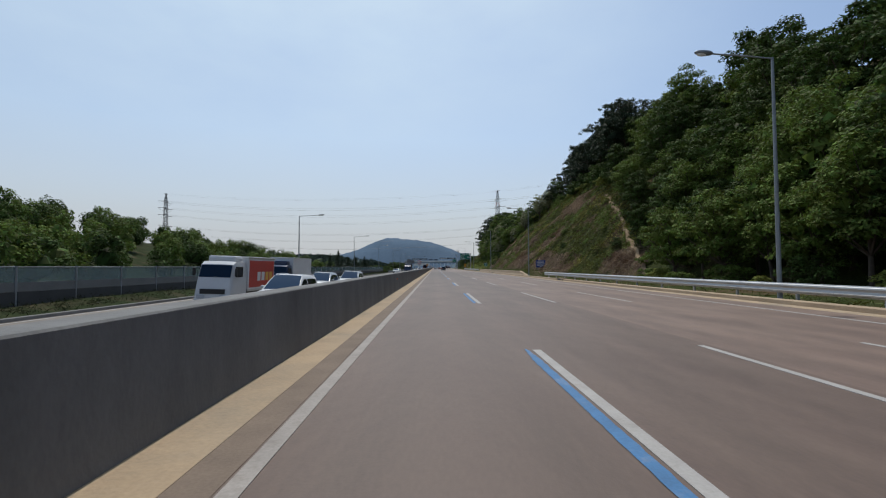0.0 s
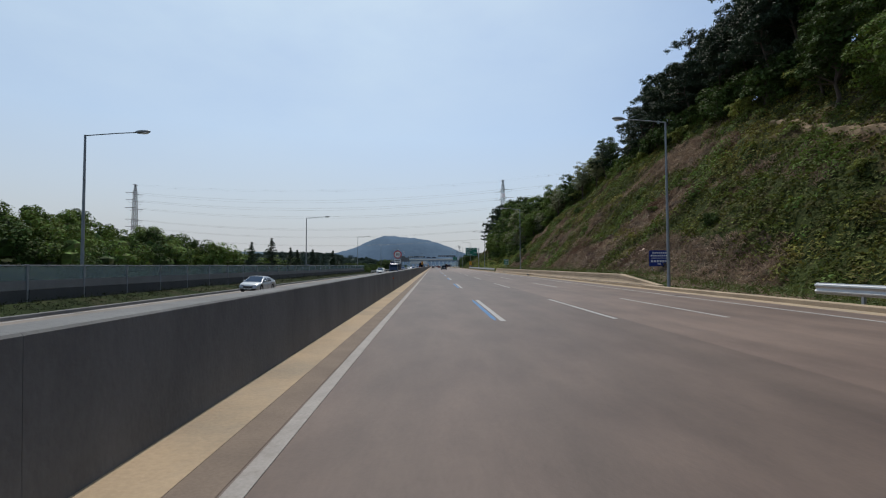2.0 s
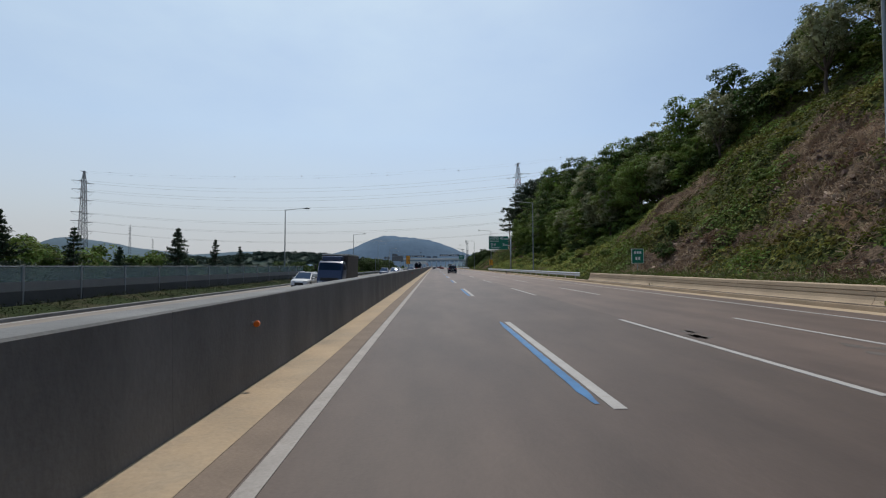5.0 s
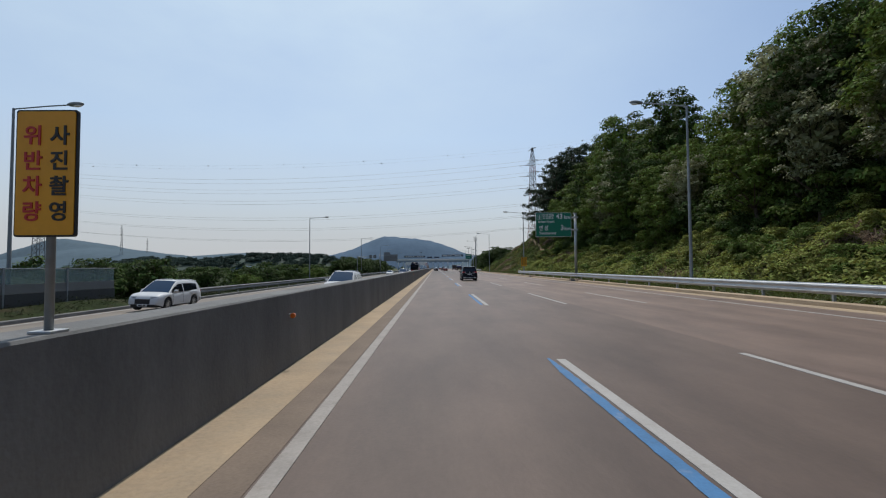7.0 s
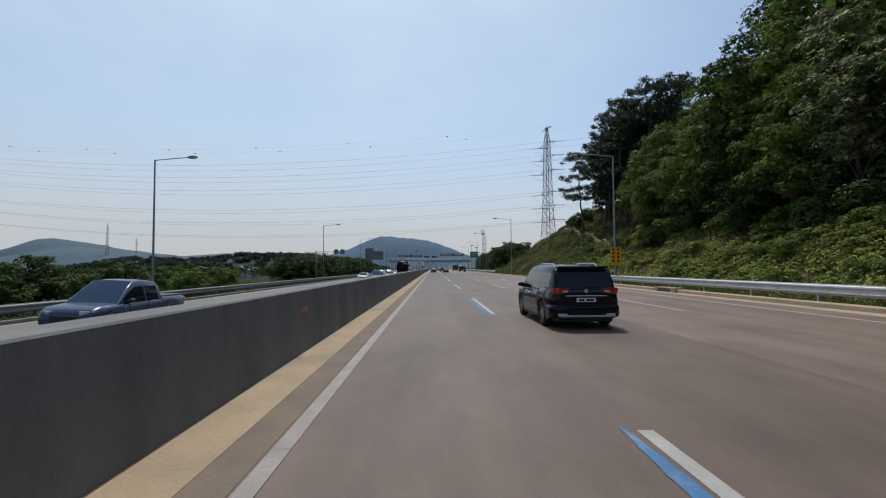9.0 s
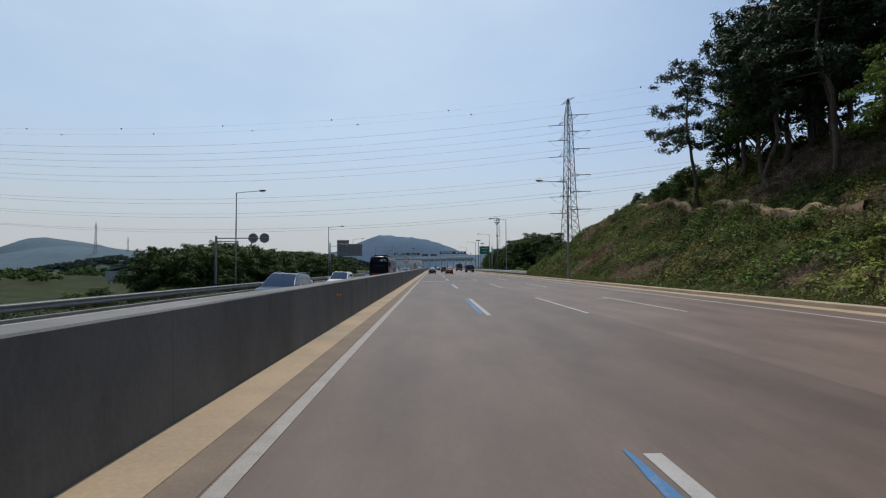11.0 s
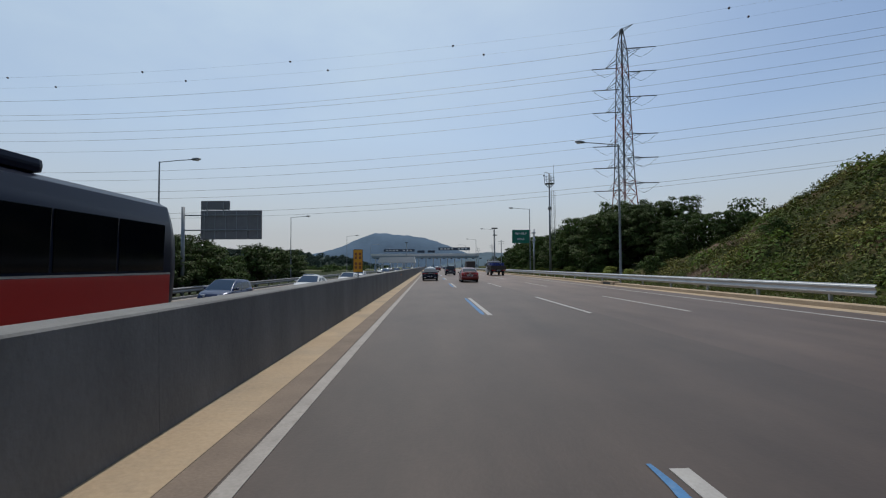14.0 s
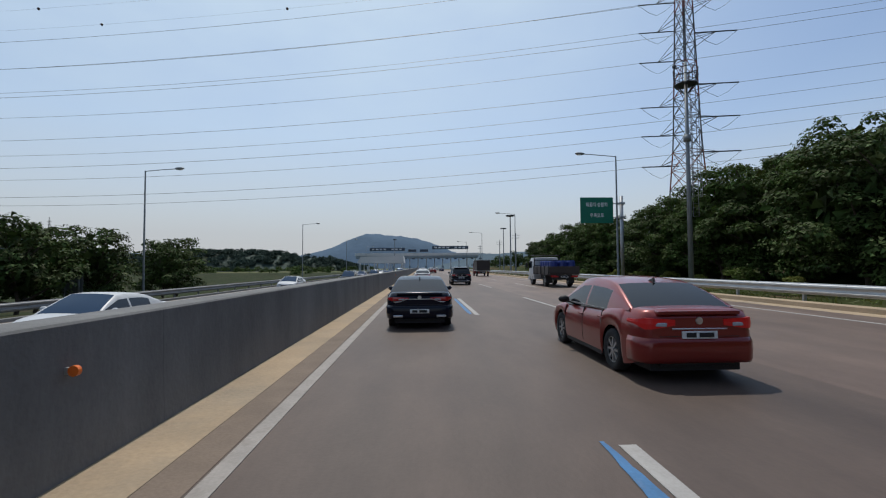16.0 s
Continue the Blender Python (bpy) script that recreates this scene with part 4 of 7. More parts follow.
# scattered shrubs on the open slopes
for i in range(70):
    y = rt.uniform(60, 345)
    x0 = lerp(y, TY, TX0)
    x = x0 + rt.uniform(2.0, 18.0)
    if x > edge_x(y) - 2 and y < 276 or z_right(x, y) > lerp(y, TY, TH) + 1:
        continue
    put(SHRUBS[(0, 0, 1, 2)[rt.randrange(4)] if y < 262 else (2, 2, 0)[rt.randrange(3)]], x, y, z_right(x, y) - 0.15, rt.uniform(0.18, 0.62), rt.uniform(0, 360))
# the row of trees past the end of the slope
for i in range(24):
    y = 354 + i * 3.9
    for j in range(2):
        x = 24.6 + j * 4.2 + rt.uniform(-0.9, 0.9) + (3 if y < 362 else 0)
        put(BUSHES[rt.randrange(2)], x, y + rt.uniform(-1, 1), z_right(x, y) - 0.3, rt.uniform(1.0, 1.22) * lerp(y, (356, 364, 372, 384, 440), (0.5, 1.05, 1.2, 1.0, 0.85)), rt.uniform(0, 360))
for i in range(18):
    y = 350 + i * 5
    put(SHRUBS[rt.randrange(3)], 22.0 + rt.uniform(-0.6, 0.8), y, z_right(22.0, y) - 0.1, rt.uniform(0.6, 1.0), rt.uniform(0, 360))
for i in range(44):   # low bushes along the ridge of the grass slope
    y = 286 + i * 1.25
    x = lerp(y, TY, TX0) + lerp(y, TY, TH) / lerp(y, TY, TG) + rt.uniform(-1.2, 0.6)
    put(SHRUBS[rt.randrange(3)], x, y, z_right(x, y) - 0.25, rt.uniform(0.22, 0.5) * (1.5 if i % 13 == 4 else 1), rt.uniform(0, 360))
# far side: conifers behind the noise barrier, then the hedge
for x, y, s in ((-25.3, 118, 0.9), (-25.2, 131, 0.85), (-25.2, 141.7, 0.95), (-25.8, 148, 0.72), (-26.0, 153, 0.7), (-25.0, 159.7, 1.0), (-25.4, 168, 0.75), (-26, 176, 0.7), (-26, 112, 0.8), (-28, 136, 0.9)):
    put(CONIFERS[int(y) % 2], x, y, z_left(x, y) - 0.1, s * 1.2, y * 37 % 360)
y = 199.0
while y < 366:
    for j in range(2):
        if y < 289 and rt.random() < (0.2 if y < 246 else 0.4):
            continue
        x = -25.8 - j * 3.4 + rt.uniform(-0.7, 0.7)
        s = rt.uniform(0.36, 0.5) if 203 < y < 211 else rt.uniform(0.62, 0.98) if y < 264 else rt.uniform(0.34, 0.5) if y < 290 else rt.uniform(1.05, 1.35)
        put(HEDGES[1 + rt.randrange(2) if y < 290 else rt.randrange(2)], x, y + rt.uniform(-1, 1), z_left(x, y) - 0.15, s, rt.uniform(0, 360))
    y += 3.6
for x, y, s in ((-27, 376, 1.3), (-28.5, 379.5, 1.4), (-26.5, 382.5, 1.3), (-27.5, 394, 1.2), (-28, 398, 1.3), (-31, 388, 1.0)):
    put(HEDGES[int(y) % 2], x, y, z_left(x, y) - 0.15, s, y * 37 % 360)


# ---- woods, weeds and grass that nobody could count ----
def wood_stuff(name, label, spots, leaf, seed, per=150, size=0.55, full=False):
    """Tree crowns, each of several rounded clumps of leaves."""
    rng = np.random.default_rng(seed)
    C, N = [], []
    for x, y, z, r, h in spots:
        k = 13
        lc = rng.normal(0, 1, (k, 3))
        lc /= np.linalg.norm(lc, axis=1)[:, None]
        if not full:
            lc[:, 2] = np.abs(lc[:, 2]) - 0.15
        lc *= np.array((r * 0.62, r * 0.62, h * 0.32))
        lr = rng.uniform(0.22, 0.42, k)
        which = rng.integers(0, k, per)
        d = rng.normal(0, 1, (per, 3))
        d /= np.linalg.norm(d, axis=1)[:, None]
        C.append(np.array((x, y, z + h * 0.55)) + lc[which] + d * lr[which][:, None] * np.array((r, r, min(r, h * 0.45))) * (rng.uniform(0.3, 1, per) ** 0.3)[:, None])
        N.append(d + np.array((0, 0, 0.6)))
    V = leaf_tris(rng, np.concatenate(C), np.concatenate(N), size, 0.6, 0.45)
    if full:   # the dense inner twigs and leaves of each crown, as coarse clumps
        ring = [(math.cos(k * math.pi / 4), math.sin(k * math.pi / 4)) for k in range(9)]
        rows = ((0.02, -0.95), (0.62, -0.7), (0.74, 0.0), (0.55, 0.45), (0.02, 0.72))
        inner = np.array([[(ring[k + a][0] * rows[j + b][0], ring[k + a][1] * rows[j + b][0], rows[j + b][1]) for a, b in tri]
                          for k in range(8) for j in range(4) for tri in (((0, 0), (1, 0), (1, 1)), ((0, 0), (1, 1), (0, 1)))])
        for x, y, z, r, h in spots:
            lump = 1 + 0.16 * np.sin(inner[:, :, 0:1] * 5 + x) * np.cos(inner[:, :, 1:2] * 6 + y)
            V = np.concatenate([V, np.array((x, y, z + h * 0.5)) + inner * np.array((r, r, h * 0.5)) * 0.50 * lump])
    return solo(name, quads(name, V, leaf), None, label, "woodland", kind="stuff")


rw = random.Random(3)
spots = []
for i in range(330):
    y = rw.uniform(-30, 232)
    x = -rw.uniform(44, 110)
    if y > 190 and -x < 60 + (y - 190) * 0.7:
        continue
    h = rw.uniform(6.2, 9.4) * (1.0 if y < 170 else 0.75)
    spots.append((x, y, z_left(x, y), rw.uniform(3, 4.6), h))
wood_stuff("left_wood", "broadleaf wood on the low hill beyond the noise barrier", spots[:165], M_LEAF, 61, 1500, 0.23, True)
wood_stuff("left_wood", "darker broadleaf wood on the low hill beyond the noise barrier", spots[165:], M_LEAF2, 62, 1500, 0.23, True)
spots = []
for i in range(170):
    y = rw.uniform(-20, 275)
    x = edge_x(min(y, 270)) + rw.uniform(20, 75)
    spots.append((x, y, z_right(x, y), rw.uniform(3.2, 5), rw.uniform(8, 12)))
wood_stuff("hill_wood", "broadleaf wood covering the hill above the road", spots, M_LEAF2, 63, 600, 0.40)
spots = []
for i in range(240):
    y = rw.uniform(300, 640)
    x = rw.uniform(34, 150)
    if y < 352 and x < 60:
        continue
    spots.append((x, y, z_right(x, y) - 0.5, rw.uniform(3, 5), rw.uniform(5, 8)))
wood_stuff("plain_wood", "broadleaf trees and bushes on the low ground", spots, M_LEAF4, 64, 420, 0.38, True)
spots = []
for i in range(34):
    x, y = rw.uniform(36, 80), rw.uniform(353, 402)
    spots.append((x, y, z_right(x, y) - 0.5, rw.uniform(3, 4.2), rw.uniform(4.2, 5.8)))
wood_stuff("plain_wood", "broadleaf trees behind the end of the slope", spots, M_LEAF2, 67, 1300, 0.17, True)
spots = []
for i in range(300):
    y = rw.uniform(230, 760)
    x = -rw.uniform(38, 240)
    spots.append((x, y, z_left(x, min(y, 690)) - 0.3, rw.uniform(2, 5), rw.uniform(2.5, 6)))
wood_stuff("field_wood", "bushes and trees on the fields beyond the far carriageway", spots, M_LEAF2, 65, 320, 0.34)

rng = np.random.default_rng(9)


def scatter(n, y_lo, y_hi, fx, zf, keep, clump, spread, lift):
    """Clumped points on a slope: centres, and the slope's normals."""
    P = []
    while len(P) < n:
        y = rng.uniform(y_lo, y_hi)
        x = fx(y)
        if not keep(x, y):
            continue
        for q in range(clump):
            a, b = x + rng.normal(0, spread), y + rng.normal(0, spread)
            P.append((a, b, zf(a, b) + abs(rng.normal(0, lift)) - 0.05))
    P = np.array(P[:n])
    return P, np.tile((-0.5, 0, 0.85), (n, 1))


fx = lambda y: lerp(y, TY, TX0) + rng.uniform(0.0, 24)


def tufts(n, y_lo, y_hi, keep, r_lo, r_hi, dense, flat=0.6):
    """Leaf places on low mounds that hug the slope, and the way each one faces."""
    C, N = [], []
    while len(C) < n:
        y = rng.uniform(y_lo, y_hi)
        x = fx(y)
        if not keep(x, y):
            continue
        r = r_lo + (r_hi - r_lo) * rng.uniform(0, 1) ** 2
        z = z_right(x, y)
        gx = (z_right(x + 0.8, y) - z_right(x - 0.8, y)) / 1.6
        m = max(5, int(dense * r * r))
        d = rng.normal(0, 1, (m, 3))
        d /= np.linalg.norm(d, axis=1)[:, None]
        d[:, 2] = np.abs(d[:, 2])
        q = d * (rng.uniform(0.25, 1, m) ** 0.4)[:, None] * r
        C.append(np.stack([x + q[:, 0], y + q[:, 1], z - 0.08 + q[:, 2] * flat + gx * q[:, 0]], 1))
        N.append(d + np.array((-0.35, 0, 0.35)))
    return np.concatenate(C), np.concatenate(N)


P, N = tufts(7000, 262, 352, lambda x, y: on_slope(x, y) and dry_spot(x, y) < 0.22, 0.30, 1.15, 60, 0.8)
solo("slope_creepers", quads("slope_creepers", leaf_tris(rng, P, N, 0.105, 0.6, 0.6), M_IVY2), None, "dark green creepers covering the grass slope", "weeds", kind="stuff")
P, N = tufts(12500, 56, 262, lambda x, y: on_slope(x, y) and dry_spot(x, y) < 0.26, 0.30, 1.05, 48)
solo("slope_weeds", quads("slope_weeds", leaf_tris(rng, P, N, 0.14, 0.6, 0.5), M_IVY), None, "low green creepers and weeds covering the cut slope", "weeds", kind="stuff")
P, N = tufts(520, 58, 345, lambda x, y: on_slope(x, y) and dry_spot(x, y) < 0.34, 0.6, 1.7, 130, 0.8)
solo("slope_bushes", quads("slope_bushes", leaf_tris(rng, P, N, 0.13, 0.6, 0.5), M_LEAF), None, "small green bushes dotted over the cut slope", "bushes", kind="stuff")
P, N = tufts(1000, 170, 268, lambda x, y: x < edge_x(y) + 1.5, 0.5, 1.5, 120, 0.8)
solo("bank_bushes", quads("bank_bushes", leaf_tris(rng, P, N, 0.12, 0.6, 0.5), M_LEAF5), None, "lush yellow-green undergrowth between the guardrail and the wood", "bushes", kind="stuff")
P, N = tufts(12500, 60, 345, lambda x, y: on_slope(x, y) and dry_spot(x, y) > 0.12, 0.25, 0.85, 75)
solo("dry_weeds", quads("dry_weeds", leaf_tris(rng, P, N * 0.3 + np.array((0.1, 0, 0)), 0.30, 0.10, 0.8), M_DRY), None, "dry reddish-brown stalks in tangled patches on the cut slope", "weeds", kind="stuff")
fx2 = lambda y: rng.uniform(15.9, lerp(y, TY, TX0) + 2.0)
P, N = scatter(30000, -20, 420, fx2, z_right, lambda x, y: True, 8, 0.25, 0.16)
P2, N2 = scatter(36000, 60, 350, lambda y: rng.uniform(16.3, lerp(y, TY, TX0) + 1.2), z_right, lambda x, y: True, 9, 0.22, 0.22)
P, N = np.concatenate([P, P2]), np.concatenate([N, N2])
solo("grass", quads("grass", leaf_tris(rng, P, N * np.array((0.3, 0, 0.0)), 0.24, 0.10, 0.45), M_GRASSBLADE), None, "rough verge grass at the foot of the slope", "grass", kind="stuff")
fx3 = lambda y: -rng.uniform(19.9, 24.0)
P, N = scatter(60000, -30, 300, fx3, z_left, lambda x, y: True, 8, 0.2, 0.14)
P = P[P[:, 0] < -19.75]
solo("grass", quads("grass", leaf_tris(rng, P, np.tile((0.4, 0, 0.1), (len(P), 1)), 0.12, 0.16, 0.5), M_GRASSDARK), None, "rough grass on the far verge", "grass", kind="stuff")

# broken rock showing through the weeds on the lower slope
V, F = [], []
count = 0
while count < 2600:
    y = rng.uniform(92, 172)
    x = lerp(y, TY, TX0) + 0.6 + abs(rng.normal(0, 4.5))
    if noise.noise((x * 0.22, y * 0.16, 21)) < 0.08 or z_right(x, y) > 13 or dry_spot(x, y) < 0.05:
        continue
    count += 1
    r = 0.04 + 0.17 * rng.uniform(0, 1) ** 2.0
    c = Vector((x, y, z_right(x, y) + 0.05 * r))
    turn = Matrix.Rotation(rng.uniform(0, 6.3), 3, "Z") @ Matrix.Rotation(rng.uniform(-0.8, 0.8), 3, "X")
    k = len(V)
    for sx, sy, sz in itertools.product((-1, 1), repeat=3):
        V.append(tuple(c + turn @ Vector((sx * r * rng.uniform(0.5, 1.1), sy * r * rng.uniform(0.5, 1.2), sz * r * rng.uniform(0.35, 0.8)))))
    F += [tuple(k + i for i in q) for q in ((0, 1, 3, 2), (4, 6, 7, 5), (0, 4, 5, 1), (2, 3, 7, 6), (0, 2, 6, 4), (1, 5, 7, 3))]
me = bpy.data.meshes.new("slope_rocks")
me.from_pydata(V, [], F)
me.materials.append(M_ROCK)
solo("slope_rocks", me, None, "broken reddish-brown rock showing on the lower cut slope", "rocks", kind="stuff")

# the concrete drain that climbs the slope
def drain(n, way_of, label):
    pd = bmesh.new()
    prev = None
    for i in range(n):
        x, y, dz = way_of(i / (n - 1), i)
        z = z_right(x, y) + dz
        cur = [pd.verts.new(v) for v in ((x - 0.15, y + 0.22, z + 0.1), (x + 0.15, y - 0.22, z + 0.17), (x + 0.24, y - 0.3, z - 0.6), (x - 0.24, y + 0.3, z - 0.6))]
        if prev:
            for j in range(4):
                pd.faces.new((prev[j], prev[(j + 1) % 4], cur[(j + 1) % 4], cur[j]))
        prev = cur
    solo("drain", pd, M_PATH, label, "drain", kind="structure")


drain(40, lambda f, i: (26.4 + 9.2 * f + 0.15 * math.sin(i * 1.7), 55.5 + 38 * f, lerp(f, (0, 0.7, 0.85, 1), (0.22, 0.22, 0.02, -0.05))), "tan concrete drain climbing the slope beside the wood")
drain(46, lambda f, i: (26.8 + 5.4 * f + 0.06 * math.sin(i * 1.3), 272 + 44 * f, 0.34), "thin concrete drain crossing the upper grass slope")


# ---- hills in the distance ----
def hill(name, label, cx, cy, half, depth, profile, material, base=-4.0):
    """A ridge across the view: heights by position along x, falling to front and back."""
    xs = [cx + half * (i / 30 - 1) for i in range(61)]
    ys = [cy + depth * (j / 8 - 1) for j in range(17)]

    def zf(x, y):
        u = (x - cx) / half
        h = lerp(u, [p[0] for p in profile], [p[1] for p in profile])
        k = max(0.0, 1 - ((y - cy) / depth) ** 2)
        return base + h * k * (1 + 0.05 * noise.noise((x * 0.02, y * 0.02, 1))) + h * 0.03 * noise.noise((x * 0.05, y * 0.05, 5))
    solo(name, grid_mesh(name, xs, ys, zf, material), None, label, "hill", kind="structure")
    return zf


# the blue of the far ridges is haze painted into their colour
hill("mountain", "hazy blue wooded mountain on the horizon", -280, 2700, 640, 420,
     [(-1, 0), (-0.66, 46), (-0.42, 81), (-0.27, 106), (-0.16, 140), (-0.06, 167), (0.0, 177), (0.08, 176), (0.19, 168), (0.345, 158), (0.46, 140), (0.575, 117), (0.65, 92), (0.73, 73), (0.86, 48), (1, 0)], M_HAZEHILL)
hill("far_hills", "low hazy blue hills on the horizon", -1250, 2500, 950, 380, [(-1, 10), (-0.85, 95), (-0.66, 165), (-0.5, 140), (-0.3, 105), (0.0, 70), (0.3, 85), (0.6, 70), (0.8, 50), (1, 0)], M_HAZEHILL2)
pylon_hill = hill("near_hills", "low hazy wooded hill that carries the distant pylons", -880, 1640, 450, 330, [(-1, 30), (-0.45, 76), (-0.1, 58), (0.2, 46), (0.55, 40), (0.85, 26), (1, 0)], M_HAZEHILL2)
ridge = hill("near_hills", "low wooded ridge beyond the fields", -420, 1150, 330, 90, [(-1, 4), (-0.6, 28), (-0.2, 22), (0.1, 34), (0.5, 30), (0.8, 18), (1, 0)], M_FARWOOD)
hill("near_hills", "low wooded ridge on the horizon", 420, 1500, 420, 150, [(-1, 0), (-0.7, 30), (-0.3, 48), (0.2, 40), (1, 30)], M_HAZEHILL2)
hill("far_hills", "ridge tinted pale blue with haze behind the toll plaza", 500, 3200, 700, 300, [(-1, 20), (-0.6, 70), (-0.2, 90), (0.3, 80), (1, 60)], M_HAZEHILL2)

spots = []
for i in range(420):
    x, y = rw.uniform(-740, -95), rw.uniform(1062, 1150)
    spots.append((x, y, ridge(x, y) - 1.5, rw.uniform(7, 11), rw.uniform(7, 11)))
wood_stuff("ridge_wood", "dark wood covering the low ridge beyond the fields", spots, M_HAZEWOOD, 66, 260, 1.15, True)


# ---- power line ----
def strut(bm, a, b, r):
    tube(bm, a, b, r, r, 4, False)


LEVELS = (26.2, 33.9, 41.2, 52.7, 60.4, 67.7)
P_LEFT, P_RIGHT, P_NEXT = (-299.0, 507.0, 7.0), (62.0, 447.0, 0.0), (423.0, 387.0, 55.0)


def pylon(x, y, z, turn, red, k=1.0, label="tall lattice steel pylon with six pairs of arms", ways=((-1, 0), (1, 0)), slim=1.0):
    """A square lattice tower; the arms lie along its own y."""
    ob = thing("pylon", label, "pylon", "pylons", at=pose(x, y, z, 0, 0, turn))
    H = 77.5

    def w(h):
        return lerp(h, (0, 30, 70, H), (3.9 * slim, 2.1, 1.15, 0.25))
    n = 18
    hs = [H * (i / n) ** 0.92 for i in range(n + 1)]
    sections = []
    for i in range(n):
        a, b = hs[i], hs[i + 1]
        tone = bool(red and i in (4, 5, 9, 10, 14))
        if not sections or sections[-1][0] != tone:
            sections.append((tone, bmesh.new()))
        bm = sections[-1][1]
        ca = [Vector((sx * w(a), sy * w(a), a)) for sx, sy in ((1, 1), (-1, 1), (-1, -1), (1, -1))]
        cb = [Vector((sx * w(b), sy * w(b), b)) for sx, sy in ((1, 1), (-1, 1), (-1, -1), (1, -1))]
        for j in range(4):
            q = (j + 1) % 4
            strut(bm, ca[j], cb[j], 0.15 * k)
            strut(bm, ca[j], cb[q], 0.075 * k)
            strut(bm, ca[q], cb[j], 0.075 * k)
            strut(bm, cb[j], cb[q], 0.075 * k)
    for tone, bm in sections:
        if tone:
            part("painted_lattice", bm, M_PYLONRED, ob, "rust-red painted lattice section")
        else:
            part("lattice", bm, M_PYLON, ob)
    for h in LEVELS + (76.5,):
        for s in (-1, 1):
            bm = bmesh.new()
            L = 8.0 if h < 75 else 5.0
            tip = Vector((0, s * L, h + 0.1))
            for dx in (-1, 1):
                strut(bm, (dx * w(h), s * w(h), h), tip, 0.07 * k)
                strut(bm, (dx * w(h + 2.2) * 0.9, s * w(h + 2.2), min(h + 2.2, H)), tip, 0.055 * k)
            part("arm", bm, M_PYLON, ob)
            if h < 75:
                ib = bmesh.new()
                back = Matrix.Rotation(-radians(turn), 3, "Z")
                ends = [tip + back @ Vector((wx * 4.4, wy * 4.4, 0.0)) for wx, wy in ways]
                for e in ends:
                    tube(ib, tip, e, 0.14 * k, 0.14 * k, 6)
                lo = [ends[0], ends[0].lerp(tip, 0.55) + Vector((0, 0, -2.0)), tip + Vector((0, 0, -3.0)), ends[1].lerp(tip, 0.55) + Vector((0, 0, -2.0)), ends[1]]
                for a, b in zip(lo, lo[1:]):
                    tube(ib, a, b, 0.04 * k, 0.04 * k, 4, False)
                part("insulator", ib, M_DARKMETAL, ob, "dark insulator strings with a jumper loop")
    return ob


line_turn = math.degrees(math.atan2(P_RIGHT[1] - P_LEFT[1], P_RIGHT[0] - P_LEFT[0]))
RIGHT_TURN, LEFT_TURN = 18.0, 8.0
hill("near_hills", "wooded hill that carries the next pylon", 423, 387, 130, 110, [(-1, 0), (-0.5, 38), (-0.15, 60), (0.15, 60), (0.5, 40), (1, 0)], M_FARWOOD)


def way(a, b):
    d = Vector((b[0] - a[0], b[1] - a[1], 0)).normalized()
    return (d.x, d.y)


pylon(*P_RIGHT, RIGHT_TURN, True, ways=(way(P_RIGHT, P_LEFT), way(P_RIGHT, P_NEXT)))
pylon(*P_LEFT, LEFT_TURN, False, 1.5, ways=((-0.9, -0.43), way(P_LEFT, P_RIGHT)), slim=0.75)
pylon(*P_NEXT, line_turn, True, ways=(way(P_NEXT, P_RIGHT), way(P_RIGHT, P_NEXT)))
for x, y in ((-920, 1506), (-1085, 1888)):
    pylon(x, y, pylon_hill(x, y) - 1.0, 30, False, 1.5, "distant hazy lattice pylon").scale = (1.0, 1.0, 1.15)


def span(a, b, sag, r, name, label):
    bm = bmesh.new()
    n = 26
    pts = []
    for i in range(n + 1):
        f = i / n
        p = Vector(a).lerp(Vector(b), f)
        p.z -= sag * 4 * f * (1 - f)
        pts.append(p)
    rings = [[bm.verts.new(p + Vector((0, r * math.cos(a), r * math.sin(a)))) for a in (0, 1.5708, 3.1416, 4.7124)] for p in pts]
    for p, q in zip(rings, rings[1:]):
        for j in range(4):
            bm.faces.new((p[j], p[(j + 1) % 4], q[(j + 1) % 4], q[j]))
    solo(name, bm, M_WIRE, label, "cable", "power cables")
    return pts


ballm = bmesh.new()
bmesh.ops.create_uvsphere(ballm, u_segments=12, v_segments=8, radius=0.36)
BALL = finish(ballm, "warning_ball", M_BALL, True)


def arm_tip(P, turn, s, h, toward):
    top = h > 75
    v = Matrix.Rotation(radians(turn), 3, "Z") @ Vector((0, s * (5.0 if top else 8.0), 0.1))
    d = way(P, toward)
    return Vector((P[0], P[1], P[2] + h)) + v + Vector((d[0], d[1], 0)) * (0 if top else 4.4)


for s in (-1, 1):
    for h in LEVELS + (76.5,):
        top = h > 75
        for A, B, ta, tb in ((P_LEFT, P_RIGHT, LEFT_TURN, RIGHT_TURN), (P_RIGHT, P_NEXT, RIGHT_TURN, line_turn)):
            pts = span(arm_tip(A, ta, s, h, B), arm_tip(B, tb, s, h, A), (7.5 if top else 9.0) * (0.7 if B is P_NEXT else 1), 0.018 if top else 0.045,
                       "earth_wire" if top else "conductor", "thin earth wire between the pylons" if top else "sagging power cable between the pylons")
            if top:
                for i in range(2 + (s > 0), 25, 4):
                    b = tagged(new("warning_ball", BALL), "dark round aircraft warning ball on the earth wire", "warning ball", "warning balls")
                    b.matrix_world = pose(*pts[i])


# ---- signs ----
def letters(body, size, material, parent, x, y, z, stretch=(1, 1), align="CENTER", name="lettering"):
    return part(name, text_mesh(body, size, material, 0.003, stretch, align, 0.018 * size), None, parent, at=pose(x, y, z) @ FACING)


